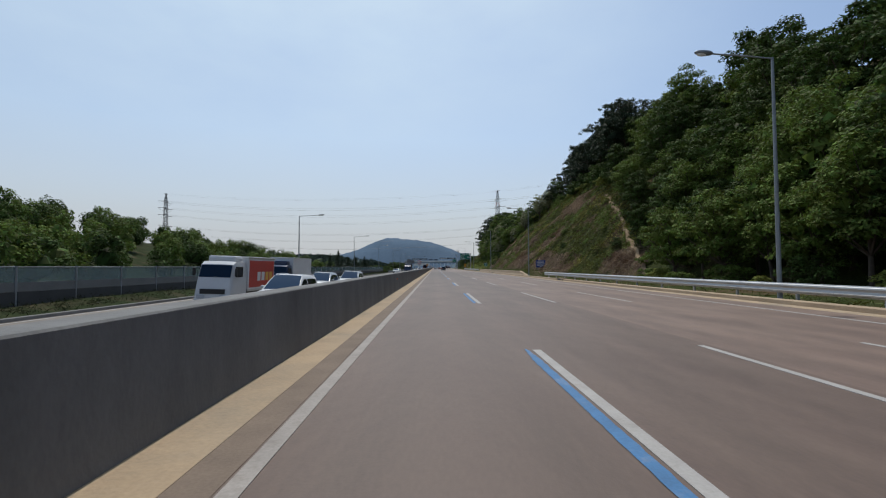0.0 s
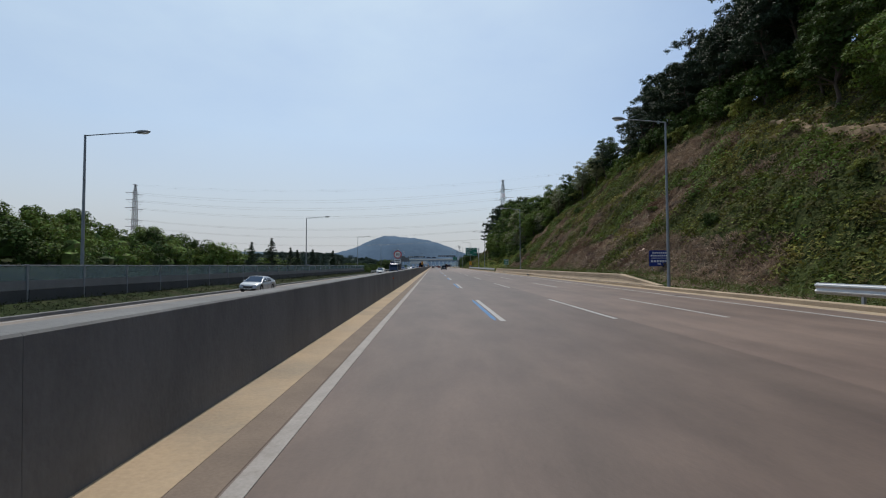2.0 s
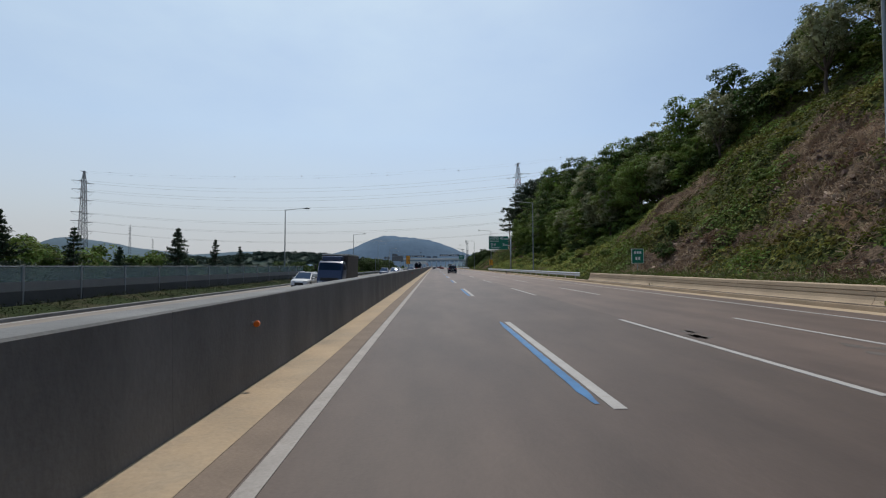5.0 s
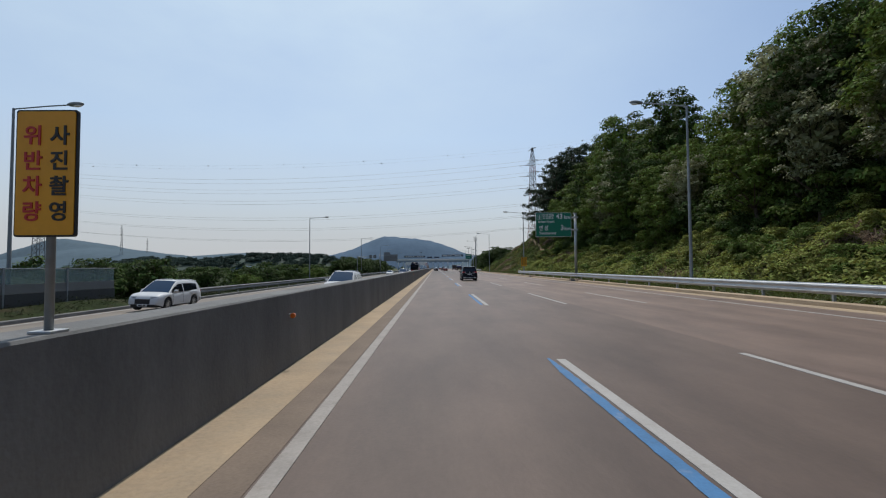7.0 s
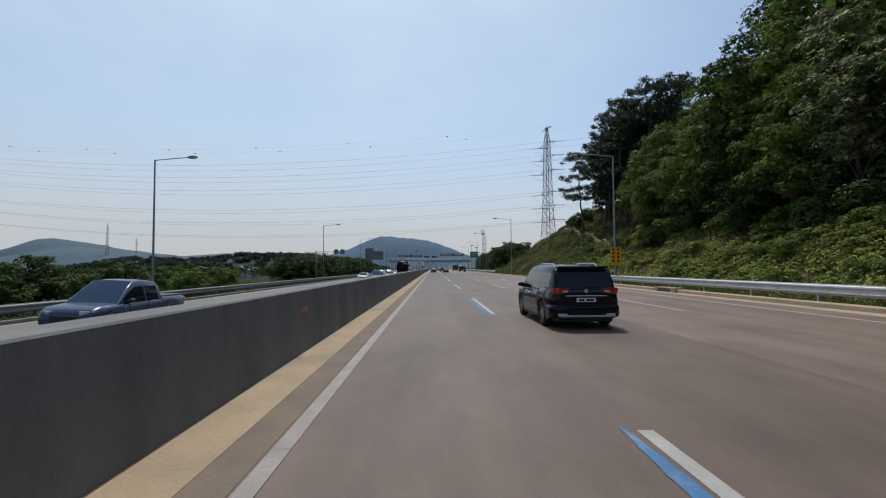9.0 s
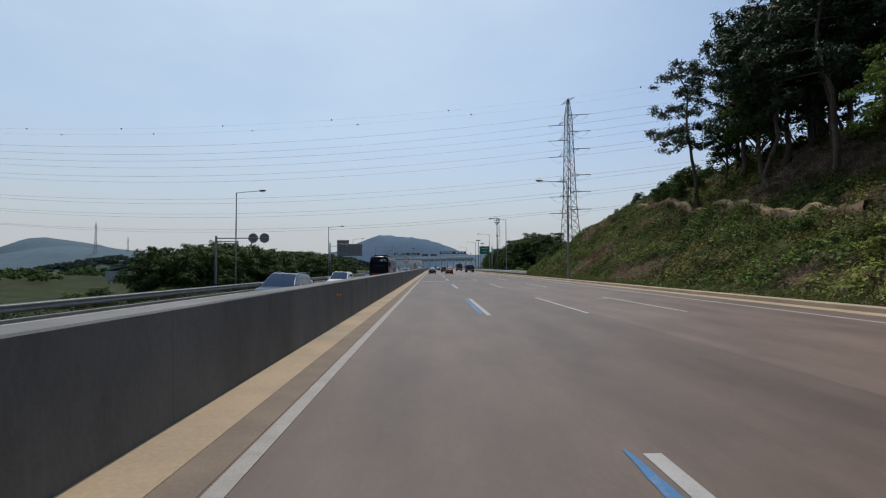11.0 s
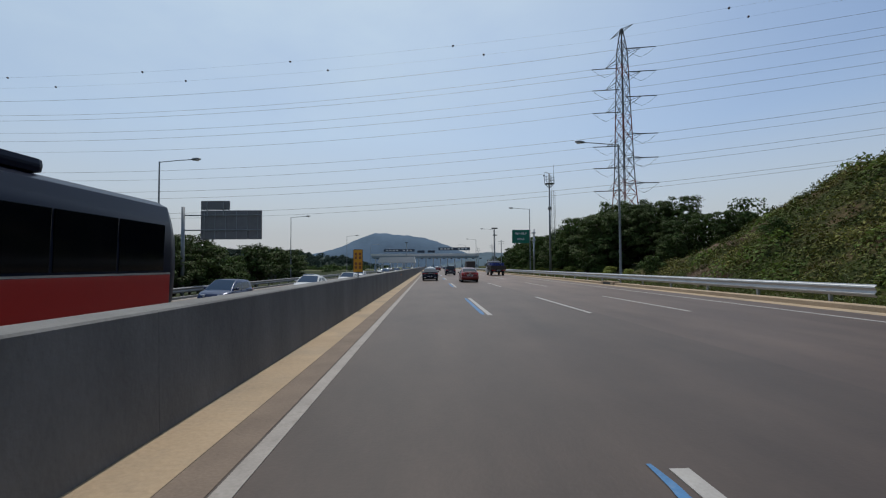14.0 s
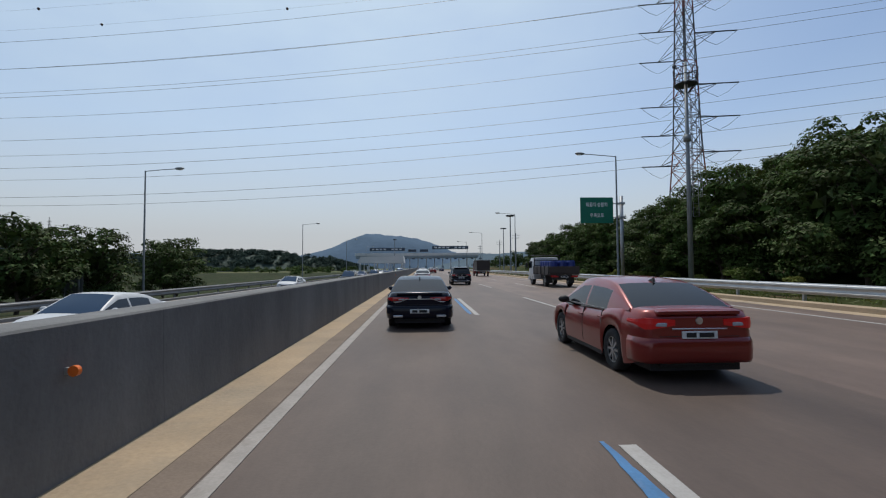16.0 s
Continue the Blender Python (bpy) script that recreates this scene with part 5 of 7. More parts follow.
def bars(parent, rows, material, y):
    """Unreadable writing as plain bars: rows of (x0, x1, z, height)."""
    for x0, x1, z, h in rows:
        part("bar", boxm(x0, x1, y - 0.006, y, z - h / 2, z + h / 2), material, parent)


def rounded_panel(w, h, d, r=0.06):
    """An upright plate centred on the origin, with rounded corners."""
    bm = bmesh.new()
    ring = []
    for cx, cz, a0 in ((w / 2 - r, h / 2 - r, 0), (-w / 2 + r, h / 2 - r, 90), (-w / 2 + r, -h / 2 + r, 180), (w / 2 - r, -h / 2 + r, 270)):
        for a in (0, 30, 60, 90):
            ring.append((cx + r * math.cos(radians(a0 + a)), cz + r * math.sin(radians(a0 + a))))
    a = [bm.verts.new((x, -d / 2, z)) for x, z in ring]
    b = [bm.verts.new((x, d / 2, z)) for x, z in ring]
    bm.faces.new(a)
    bm.faces.new(b[::-1])
    for i in range(len(ring)):
        j = (i + 1) % len(ring)
        bm.faces.new((a[i], b[i], b[j], a[j]))
    return bm


def framed(parent, w, h, cx, cz, y, face, rim):
    p = part("panel", rounded_panel(w, h, 0.03), rim, parent, at=pose(cx, y, cz))
    part("sign_face", rounded_panel(w - 0.08, h - 0.08, 0.012, 0.05), face, parent, at=pose(cx, y - 0.021, cz))
    return p


# large green direction sign on a cantilever post
big = thing("direction_sign", "large green direction sign on a grey cantilever post", "road sign", at=pose(16.75, 215.7, 0.1))
pb = bmesh.new()
tube(pb, (0, 0, 0), (0, 0, 8.05), 0.17, 0.16, 14)
part("post", pb, M_GALV, big, smooth=True)
part("post_cap", boxm(-0.2, 0.2, -0.2, 0.2, 8.05, 8.1, 0.01), M_GALV, big)
for z in (7.55, 6.05):
    ab = bmesh.new()
    tube(ab, (-0.1, 0, z), (-4.6, 0, z), 0.06, 0.06, 8)
    box(ab, -0.27, 0.27, -0.22, 0.22, z - 0.1, z + 0.1, 0.01)
    part("bracket_arm", ab, M_GALV, big)
framed(big, 4.35, 2.95, -2.72, 6.65, -0.14, M_SIGNGREEN, M_SIGNWHITE)
Y = -0.176
part("aircraft_symbol", rounded_panel(0.62, 0.60, 0.006, 0.04), M_SIGNWHITE, big, at=pose(-4.42, Y + 0.003, 7.60))
part("symbol_field", rounded_panel(0.57, 0.55, 0.004, 0.03), M_SIGNGREEN, big, at=pose(-4.42, Y - 0.004, 7.60))
pl = bmesh.new()
for ang, ln, w, cx in ((0, 0.44, 0.055, 0), (90, 0.42, 0.06, 0), (90, 0.18, 0.045, -0.17)):
    box(pl, -ln / 2, ln / 2, -0.004, 0.004, -w / 2, w / 2, m=pose(0, 0, cx, 0, 0 if ang else 90, 0))
part("aircraft_mark", pl, M_SIGNWHITE, big, at=pose(-4.42, Y - 0.010, 7.60))
letters("인천공항", 0.56, M_SIGNWHITE, big, -3.36, Y, 7.62, (0.68, 1.25))
letters("43", 0.82, M_SIGNWHITE, big, -1.99, Y, 7.64)
letters("km", 0.60, M_SIGNWHITE, big, -1.06, Y, 7.56)
letters("Incheon Airport", 0.42, M_SIGNWHITE, big, -3.62, Y, 7.03, (0.72, 1))
letters("연 성", 0.64, M_SIGNWHITE, big, -3.92, Y, 6.22, (0.85, 1.05))
letters("3", 0.84, M_SIGNWHITE, big, -1.66, Y, 6.25)
letters("km", 0.60, M_SIGNWHITE, big, -1.02, Y, 6.17)
letters("Yeonseong", 0.48, M_SIGNWHITE, big, -3.45, Y, 5.63, (0.98, 1))

# second green sign: guidance for lorries, partly legible
sec_sign = thing("direction_sign", "green lane guidance sign on a grey cantilever post", "road sign", at=pose(18.6, 386.2, 0.1))
pb = bmesh.new()
tube(pb, (0, 0, 0), (0, 0, 8.1), 0.17, 0.16, 14)
part("post", pb, M_GALV, sec_sign, smooth=True)
for z in (7.4, 6.1):
    ab = bmesh.new()
    tube(ab, (0.2, 0, z), (-3.9, 0, z), 0.055, 0.055, 8)
    box(ab, -0.27, 0.27, -0.22, 0.22, z - 0.1, z + 0.1, 0.01)
    part("bracket_arm", ab, M_GALV, sec_sign)
framed(sec_sign, 3.1, 2.4, -2.4, 6.75, -0.14, M_SIGNGREEN, M_SIGNGREEN)
letters("화물차·승합차", 0.42, M_SIGNWHITE, sec_sign, -2.4, -0.168, 7.25, (0.85, 1.05))
letters("우측으로", 0.42, M_SIGNWHITE, sec_sign, -2.4, -0.168, 6.25, (0.85, 1.0))

# blue information sign on two posts
blue = thing("information_sign", "blue information sign with white writing on two posts", "road sign", at=pose(20.4, 88, z_right(20.4, 88)))
zb = 1.55 - z_right(20.4, 88)
for x in (-0.62, 0.62):
    tb = bmesh.new()
    tube(tb, (x, 0, -0.3), (x, 0, zb + 1.4), 0.045, 0.045, 8)
    part("post", tb, M_POLE, blue)
framed(blue, 1.85, 1.45, 0, zb + 0.72, -0.07, M_SIGNBLUE, M_SIGNBLUE)
bars(blue, [(-0.62 + i * 0.19, -0.47 + i * 0.19, zb + 1.22, 0.13) for i in range(7)] + [(-0.78 + i * 0.17, -0.65 + i * 0.17, zb + 0.96, 0.14) for i in range(9)]
     + [(-0.78, 0.78, zb + 0.74, 0.05)] + [(-0.76 + i * 0.26, -0.56 + i * 0.26, zb + 0.46, 0.19) for i in range(6)] + [(-0.15, 0.15, zb + 0.20, 0.10)], M_SIGNWHITE, -0.098)

# small green kilometre sign
km = thing("kilometre_sign", "small green kilometre sign on a single post", "road sign", at=pose(17.0, 153.6, 0.4))
tb = bmesh.new()
tube(tb, (0, 0, -0.4), (0, 0, 2.6), 0.04, 0.04, 8)
part("post", tb, M_POLE, km)
framed(km, 1.05, 1.25, 0, 2.05, -0.06, M_SIGNGREEN, M_SIGNWHITE)
bars(km, [(-0.3 + i * 0.22, -0.14 + i * 0.22, 2.35, 0.22) for i in range(3)] + [(-0.2, -0.04, 1.85, 0.26), (0.04, 0.2, 1.85, 0.26)], M_SIGNWHITE, -0.09)

# yellow sign on a lamp post
yl = thing("warning_sign", "yellow warning sign strapped to a lamp post", "road sign", at=pose(16.0, 244.5, 0.1))
part("panel", rounded_panel(1.0, 1.6, 0.03), M_SIGNYELLOW, yl, at=pose(0, -0.16, 2.5))
part("strap", boxm(-0.13, 0.13, -0.15, 0.12, 2.9, 2.95), M_GALV, yl)
part("strap", boxm(-0.13, 0.13, -0.15, 0.12, 2.1, 2.15), M_GALV, yl)
bars(yl, [(x, x + 0.2, 3.1 - i * 0.34, 0.2) for i in range(4) for x in (-0.32, 0.12)], M_SIGNBLACK, -0.176)


# signs that stand on the median barrier
def barrier_post(ob, top):
    part("foot_plate", boxm(-0.08, 0.08, -0.08, 0.08, 0, 0.02, 0.006), M_GALV, ob)
    tb = bmesh.new()
    tube(tb, (0, 0, 0), (0, 0, top), 0.028, 0.028, 10)
    part("post", tb, M_POLE, ob, smooth=True)


def camera_notice(y, w=0.48, h=0.90, mid=1.02, legible=True):
    ob = thing("enforcement_sign", "yellow notice with red and black lettering on the median barrier", "road sign", "yellow notices", at=pose(-3.04, y, 1.262))
    barrier_post(ob, mid + 0.42)
    part("panel", rounded_panel(w, h, 0.02, 0.02), M_SIGNBLACK, ob, at=pose(0, -0.046, mid))
    part("sign_face", rounded_panel(w - 0.025, h - 0.025, 0.006, 0.015), M_SIGNYELLOW, ob, at=pose(0, -0.060, mid))
    if not legible:
        bars(ob, [(x, x + 0.10, mid + z, 0.11) for z in (0.27, 0.12, -0.12, -0.27) for x in (-0.13, 0.035)], M_SIGNBROWN, -0.064)
        return
    for col, word, m in ((-0.085, "위반차량", M_SIGNRED), (0.095, "사진촬영", M_SIGNBLACK)):
        for i, ch in enumerate(word):
            letters(ch, 0.145, m, ob, col, -0.066, mid + 0.25 - i * 0.175)


def limit_sign(y, number, plate):
    ob = thing("speed_limit_sign", "round red and white speed limit sign with a white plate below", "road sign", "speed limit signs", at=pose(-3.03, y, 1.262))
    barrier_post(ob, 1.6)
    for nm, r, d, m, dy in (("rim", 0.32, 0.016, M_SIGNRED, -0.050), ("sign_face", 0.235, 0.006, M_SIGNWHITE, -0.062)):
        cb = bmesh.new()
        tube(cb, (0, d / 2, 0), (0, -d / 2, 0), r, r, 36)
        part(nm, cb, m, ob, at=pose(0, dy, 1.31))
    letters(number, 0.30, M_SIGNBLACK, ob, 0, -0.068, 1.31)
    part("plate", rounded_panel(0.53, 0.38, 0.016, 0.02), M_SIGNBLACK, ob, at=pose(0, -0.050, 0.76))
    part("plate_face", rounded_panel(0.50, 0.35, 0.006, 0.015), M_SIGNWHITE, ob, at=pose(0, -0.060, 0.76))
    if plate:
        letters("여기부터", 0.125, M_SIGNBLACK, ob, 0, -0.066, 0.85)
        letters("300m", 0.15, M_SIGNBLACK, ob, 0, -0.066, 0.67)
    else:
        bars(ob, [(-0.19, 0.19, 0.83, 0.07), (-0.16, 0.16, 0.70, 0.07)], M_SIGNBLACK, -0.064)


camera_notice(163.9, 0.42, 0.88, 1.10)
camera_notice(323.7, 0.38, 0.92, 0.66, False)
limit_sign(83.0, "80", False)
limit_sign(296.5, "60", True)
# delineators clipped to the barrier's face
for y in (32, 77, 122, 168.7, 213.5, 258.6, 303.5, 348.6, 393):
    d = thing("delineator", "orange reflector on a small steel clip on the barrier", "reflector", "delineators", at=pose(-2.94, y, 0.872))
    part("clip", boxm(-0.02, 0.05, -0.02, 0.02, -0.03, 0.03, 0.006), M_GALV, d)
    rb = bmesh.new()
    tube(rb, (0.085, -0.02, 0), (0.085, 0.02, 0), 0.045, 0.045, 14)
    part("reflector", rb, M_ORANGE, d)

# back of the large sign on the far side
bk = thing("gantry_sign", "grey back of a large cantilever road sign", "road sign", at=pose(-23.3, 348.5, -0.9))
tb = bmesh.new()
tube(tb, (0, 0, 0), (0, 0, 8.3), 0.18, 0.16, 12)
part("post", tb, M_POLE, bk, smooth=True)
for z in (7.5, 6.1):
    ab = bmesh.new()
    tube(ab, (-0.1, 0, z), (7.2, 0, z), 0.06, 0.06, 8)
    part("bracket_arm", ab, M_POLE, bk)
part("panel", rounded_panel(5.7, 2.75, 0.04), M_SIGNBACK, bk, at=pose(4.45, 0.10, 6.6))
part("top_panel", rounded_panel(2.7, 0.85, 0.04), M_SIGNBACK, bk, at=pose(2.95, 0.10, 8.45))
for x in (2.2, 3.7):
    part("bracket", boxm(x - 0.04, x + 0.04, 0.0, 0.08, 7.4, 8.8), M_POLE, bk)
for i in range(6):
    part("stiffener", boxm(1.9 + i, 1.96 + i, 0.03, 0.079, 5.3, 7.9), M_POLE, bk)
# twin round signs seen from behind
tw = thing("round_signs", "two round road signs seen from behind on one arm", "road sign", at=pose(-23.2, 294, -0.9))
tb = bmesh.new()
tube(tb, (0, 0, 0), (0, 0, 6.1), 0.13, 0.12, 10)
tube(tb, (0, 0, 5.85), (5.6, 0, 5.85), 0.06, 0.06, 8)
tube(tb, (0, 0, 5.5), (2.4, 0, 5.5), 0.05, 0.05, 8)
part("post", tb, M_POLE, tw)
for x in (3.9, 5.1):
    cb = bmesh.new()
    tube(cb, (x, 0.07, 5.85), (x, 0.10, 5.85), 0.52, 0.52, 28)
    part("disc", cb, M_SIGNBACK, tw)
sb = thing("small_sign", "small grey sign seen from behind on two legs", "road sign", at=pose(-25.5, 379, z_left(-25.5, 379)))
for x in (-0.5, 0.5):
    part("post", boxm(x - 0.04, x + 0.04, -0.04, 0.04, -0.2, 2.9), M_POLE, sb)
part("panel", rounded_panel(1.5, 1.3, 0.04), M_SIGNBACK, sb, at=pose(0, 0.07, 2.4))

# ---- CCTV mast and floodlight mast ----
cc = thing("camera_mast", "tall dark steel mast with a camera platform and ladder", "mast", at=pose(18.7, 375.6, 0.1))
tb = bmesh.new()
tube(tb, (0, 0, 0), (0, 0, 16.0), 0.19, 0.10, 12)
tube(tb, (0, 0, 10.3), (0, 0, 10.75), 0.27, 0.27, 12)
part("pole", tb, M_POLE, cc, smooth=True)
pb = bmesh.new()
tube(pb, (0, 0, 13.3), (0, 0, 13.33), 0.78, 0.78, 12)
for i in range(6):
    a = math.pi * i / 3
    tube(pb, (0.15 * math.cos(a), 0.15 * math.sin(a), 12.7), (0.74 * math.cos(a), 0.74 * math.sin(a), 13.3), 0.035, 0.04, 4, False)
tube(pb, (0.7, 0, 13.35), (0.7, 0, 16.3), 0.025, 0.02, 5)
for z, r in ((13.9, 0.8), (14.4, 0.8)):
    for i in range(12):
        a, b = 2 * math.pi * i / 12, 2 * math.pi * (i + 1) / 12
        tube(pb, (r * math.cos(a), r * math.sin(a), z), (r * math.cos(b), r * math.sin(b), z), 0.03, 0.03, 4, False)
for i in range(8):
    a = 2 * math.pi * i / 8
    tube(pb, (0.78 * math.cos(a), 0.78 * math.sin(a), 13.34), (0.8 * math.cos(a), 0.8 * math.sin(a), 14.4), 0.025, 0.025, 4, False)
part("platform", pb, M_DARKMETAL, cc, at=pose(0, 0, 1.05))
cb = bmesh.new()
for a, b in zip([(0, 0, 14.9), (-0.35, 0, 15.15), (-0.7, 0, 15.1), (-0.8, 0, 14.85)], [(-0.35, 0, 15.15), (-0.7, 0, 15.1), (-0.8, 0, 14.85), (-0.8, 0, 14.7)]):
    tube(cb, a, b, 0.03, 0.03, 6)
bmesh.ops.create_uvsphere(cb, u_segments=10, v_segments=8, radius=0.15, matrix=pose(-0.8, 0, 14.6))
part("camera_head", cb, M_DARKMETAL, cc, at=pose(0, 0, 1.05))
lb = bmesh.new()
for x in (0.35, 0.75):
    tube(lb, (x, 0.1, 5), (x, 0.1, 15.4), 0.02, 0.02, 4, False)
for i in range(33):
    tube(lb, (0.35, 0.1, 5 + i * 0.31), (0.75, 0.1, 5 + i * 0.31), 0.012, 0.012, 4, False)
for i in range(9):
    tube(lb, (0.2, 0, 5.2 + i * 1.1), (0.35, 0.1, 5.2 + i * 1.1), 0.015, 0.015, 4, False)
part("ladder", lb, M_GALVDARK, cc)
gb = bmesh.new()   # safety hoops round the ladder
for i in range(8):
    z = 6.4 + i * 0.95
    for k in range(6):
        a, b = math.pi * k / 6, math.pi * (k + 1) / 6
        tube(gb, (0.55 + 0.36 * math.cos(a), 0.1 - 0.6 * math.sin(a), z), (0.55 + 0.36 * math.cos(b), 0.1 - 0.6 * math.sin(b), z), 0.022, 0.022, 4, False)
for k in (1, 3, 5):
    a = math.pi * k / 6
    tube(gb, (0.55 + 0.36 * math.cos(a), 0.1 - 0.6 * math.sin(a), 6.4), (0.55 + 0.36 * math.cos(a), 0.1 - 0.6 * math.sin(a), 13.05), 0.018, 0.018, 4, False)
part("ladder_cage", gb, M_GALVDARK, cc)
for x, y, h in ((21.0, 452, 14.0), (28, 500, 15), (-13, 560, 15)):
    fm = thing("floodlight_mast", "tall floodlight mast with a ring of lamps", "mast", "floodlights", at=pose(x, y, 0.0))
    tb = bmesh.new()
    tube(tb, (0, 0, -1), (0, 0, h), 0.2, 0.12, 10)
    part("pole", tb, M_POLE, fm)
    rb = bmesh.new()
    tube(rb, (0, 0, h - 0.25), (0, 0, h - 0.1), 0.6, 0.6, 12)
    ring = part("lamp_ring", rb, M_DARKMETAL, fm)
    for i in range(8):
        part("floodlight", boxm(0.5, 1.0, -0.22, 0.22, h - 0.35, h - 0.05, 0.03), M_DARKMETAL, ring, at=pose(0, 0, 0, 0, 0, 45 * i))
for x, y in ((26, 470), (27.5, 505), (25, 540)):
    up = thing("utility_pole", "slim concrete utility pole with crossarms", "pole", "utility poles", at=pose(x, y, 0))
    tb = bmesh.new()
    tube(tb, (0, 0, -0.5), (0, 0, 11), 0.17, 0.11, 8)
    part("pole", tb, M_POLE, up)
    for z in (10.4, 9.6):
        part("crossarm", boxm(-1.1, 1.1, -0.05, 0.05, z - 0.05, z + 0.05), M_POLE, up)

# ---- toll plaza in the distance ----
M_TOLLROOF = mat("toll_roof_white", (0.62, 0.62, 0.60), 0.6, var=0.06, scale=0.2, fine=2)
M_TOLLBLUE = mat("toll_canopy_blue_grey", (0.26, 0.32, 0.36), 0.6, var=0.08, scale=0.2, fine=2)
M_TOLLBOARD = mat("toll_board_navy", (0.035, 0.055, 0.085), 0.5, var=0.06, scale=0.5, fine=4)
toll = thing("toll_gate", "wide toll gate canopy with dark name boards and booths", "toll gate", at=pose(0, 622, 0))
part("canopy", boxm(-40, 34, -3, 9, 7.2, 9.6, 0.25), M_TOLLBLUE, toll)
part("canopy_edge", boxm(-40.3, 34.3, -3.35, -3.02, 8.6, 10.2, 0.05), M_TOLLROOF, toll)
for x0, x1, z0, z1 in ((-31.5, -10.5, 11.6, 13.4), (6.0, 27.8, 12.4, 14.4), (-8.5, -3.6, 10.9, 12.4), (-1.5, 3.5, 10.9, 12.4)):
    bd = part("name_board", boxm(x0, x1, -3.6, -3.2, z0, z1, 0.05), M_TOLLBOARD, toll)
    w = (x1 - x0) / 9
    for i in range(8):
        if x1 - x0 > 10 and i != 4:
            part("bar", boxm(x0 + w * (i + 0.55), x0 + w * (i + 1.2), -3.66, -3.61, z0 + 0.55, z1 - 0.55), M_SIGNWHITE, bd)
    for x in (x0 + 0.6, x1 - 0.6):
        part("strut", boxm(x - 0.1, x + 0.1, -3.1, -2.9, 9.4, z1 - 0.2), M_POLE, bd)
for i in range(15):
    x = -38 + i * 5.05
    part("column", boxm(x - 0.22, x + 0.22, 2.6, 3.4, -2, 7.3, 0.04), M_TOLLROOF, toll)
    part("toll_booth", boxm(x - 0.65, x + 0.65, 0.2, 2.4, -1.6 if x < 0 else 0.0, 2.5, 0.06), M_TOLLROOF if i % 2 else M_TOLLBLUE, toll)
    part("lane_signal", boxm(x + 1.6, x + 3.2, -3.3, -3.0, 6.4, 7.1, 0.02), M_TOLLBOARD, toll)
rf = thing("plaza_shelter", "white sloping fabric roof over the far toll lanes", "shelter", at=pose(0, 520, -0.8))
rb = bmesh.new()
sec_r = [(-25.0, 4.3), (-23.6, 6.7), (-7.4, 6.9), (-7.0, 4.2), (-7.3, 4.1), (-24.8, 4.2)]
sweep(rb, sec_r, 0, 14)
part("roof", rb, M_TOLLROOF, rf)
for x in (-24, -18.5, -13, -7.6):
    for y in (0.6, 13.4):
        part("column", boxm(x - 0.15, x + 0.15, y - 0.15, y + 0.15, 0, 4.3), M_TOLLROOF, rf)

# sheds and parked lorries on the low ground beyond the far carriageway
M_SHEDWALL = mat("shed_wall", (0.30, 0.30, 0.29), 0.8, var=0.12, scale=0.4, fine=4)
M_SHEDROOF = mat("shed_roof_blue", (0.05, 0.13, 0.28), 0.6, var=0.12, scale=0.4, fine=4)
for x, y, w, l in ((-70, 372, 8, 12), (-95, 395, 14, 12)):
    z = z_left(x, y) - 0.2
    sh = thing("shed", "low grey shed with a blue pitched metal roof", "shed", "sheds", at=pose(x, y, z))
    part("wall", boxm(-w / 2, w / 2, -l / 2, l / 2, 0, 3.2), M_SHEDWALL, sh)
    rb = bmesh.new()
    sweep(rb, [(-w / 2 - 0.3, 3.15), (0, 4.6), (w / 2 + 0.3, 3.15), (w / 2 + 0.3, 3.3), (0, 4.78), (-w / 2 - 0.3, 3.3)], -l / 2 - 0.3, l / 2 + 0.3)
    part("roof", rb, M_SHEDROOF, sh)
    part("door", boxm(w / 2, w / 2 + 0.05, -1.5, 1.5, 0, 2.6), M_SIGNBACK, sh)


# ---- vehicles ----
def paint(name, color, metal=0.25, rough=0.32):
    return mat(name, color, rough, metal, var=0.03, scale=1.5, fine=10, coat=0.15, spec=0.3)


P_BLACK = mat("car_paint_black", (0.005, 0.006, 0.011), 0.16, 0.0, var=0.03, scale=1.5, fine=10, spec=0.22)
P_NAVY = mat("car_paint_navy", (0.006, 0.008, 0.017), 0.16, 0.0, var=0.03, scale=1.5, fine=10, spec=0.26)
P_RED = mat("car_paint_red", (0.20, 0.016, 0.012), 0.28, 0.25, var=0.03, scale=1.5, fine=10, coat=0.7, spec=0.4)
P_WHITE = paint("car_paint_white", (0.52, 0.53, 0.54), 0.0, 0.4)
P_SILVER = paint("car_paint_silver", (0.42, 0.44, 0.46), 0.6, 0.35)
P_GREY = paint("car_paint_grey_blue", (0.034, 0.052, 0.105), 0.15, 0.3)
P_BLUE = paint("car_paint_blue", (0.02, 0.035, 0.09), 0.2, 0.3)
P_DARKRED = paint("lorry_paint_red", (0.22, 0.03, 0.03), 0.1, 0.4)
P_BUSRED = paint("bus_paint_red", (0.42, 0.025, 0.02), 0.0, 0.35)
P_BUSDARK = mat("bus_paint_black", (0.006, 0.010, 0.024), 0.3, 0.0, var=0.03, scale=1.5, fine=10, spec=0.08)
M_BUSGLASS = mat("deep_tinted_glass", (0.003, 0.004, 0.006), 0.08, 0.0, var=0.0, spec=0.11)
M_GLASS = mat("tinted_glass", (0.008, 0.011, 0.016), 0.05, 0.0, var=0.0, spec=0.42)
# windscreen: reflected sky is put into the blue base colour, specular kept low
M_WIND = mat("windscreen_glass", (0.020, 0.045, 0.090), 0.03, 0.0, var=0.0, spec=0.14)
M_TYRE = mat("tyre_rubber", (0.014, 0.014, 0.014), 0.85, var=0.1, scale=4, fine=30)
M_RIM = mat("alloy_rim", (0.45, 0.46, 0.47), 0.3, 0.8, var=0.05)
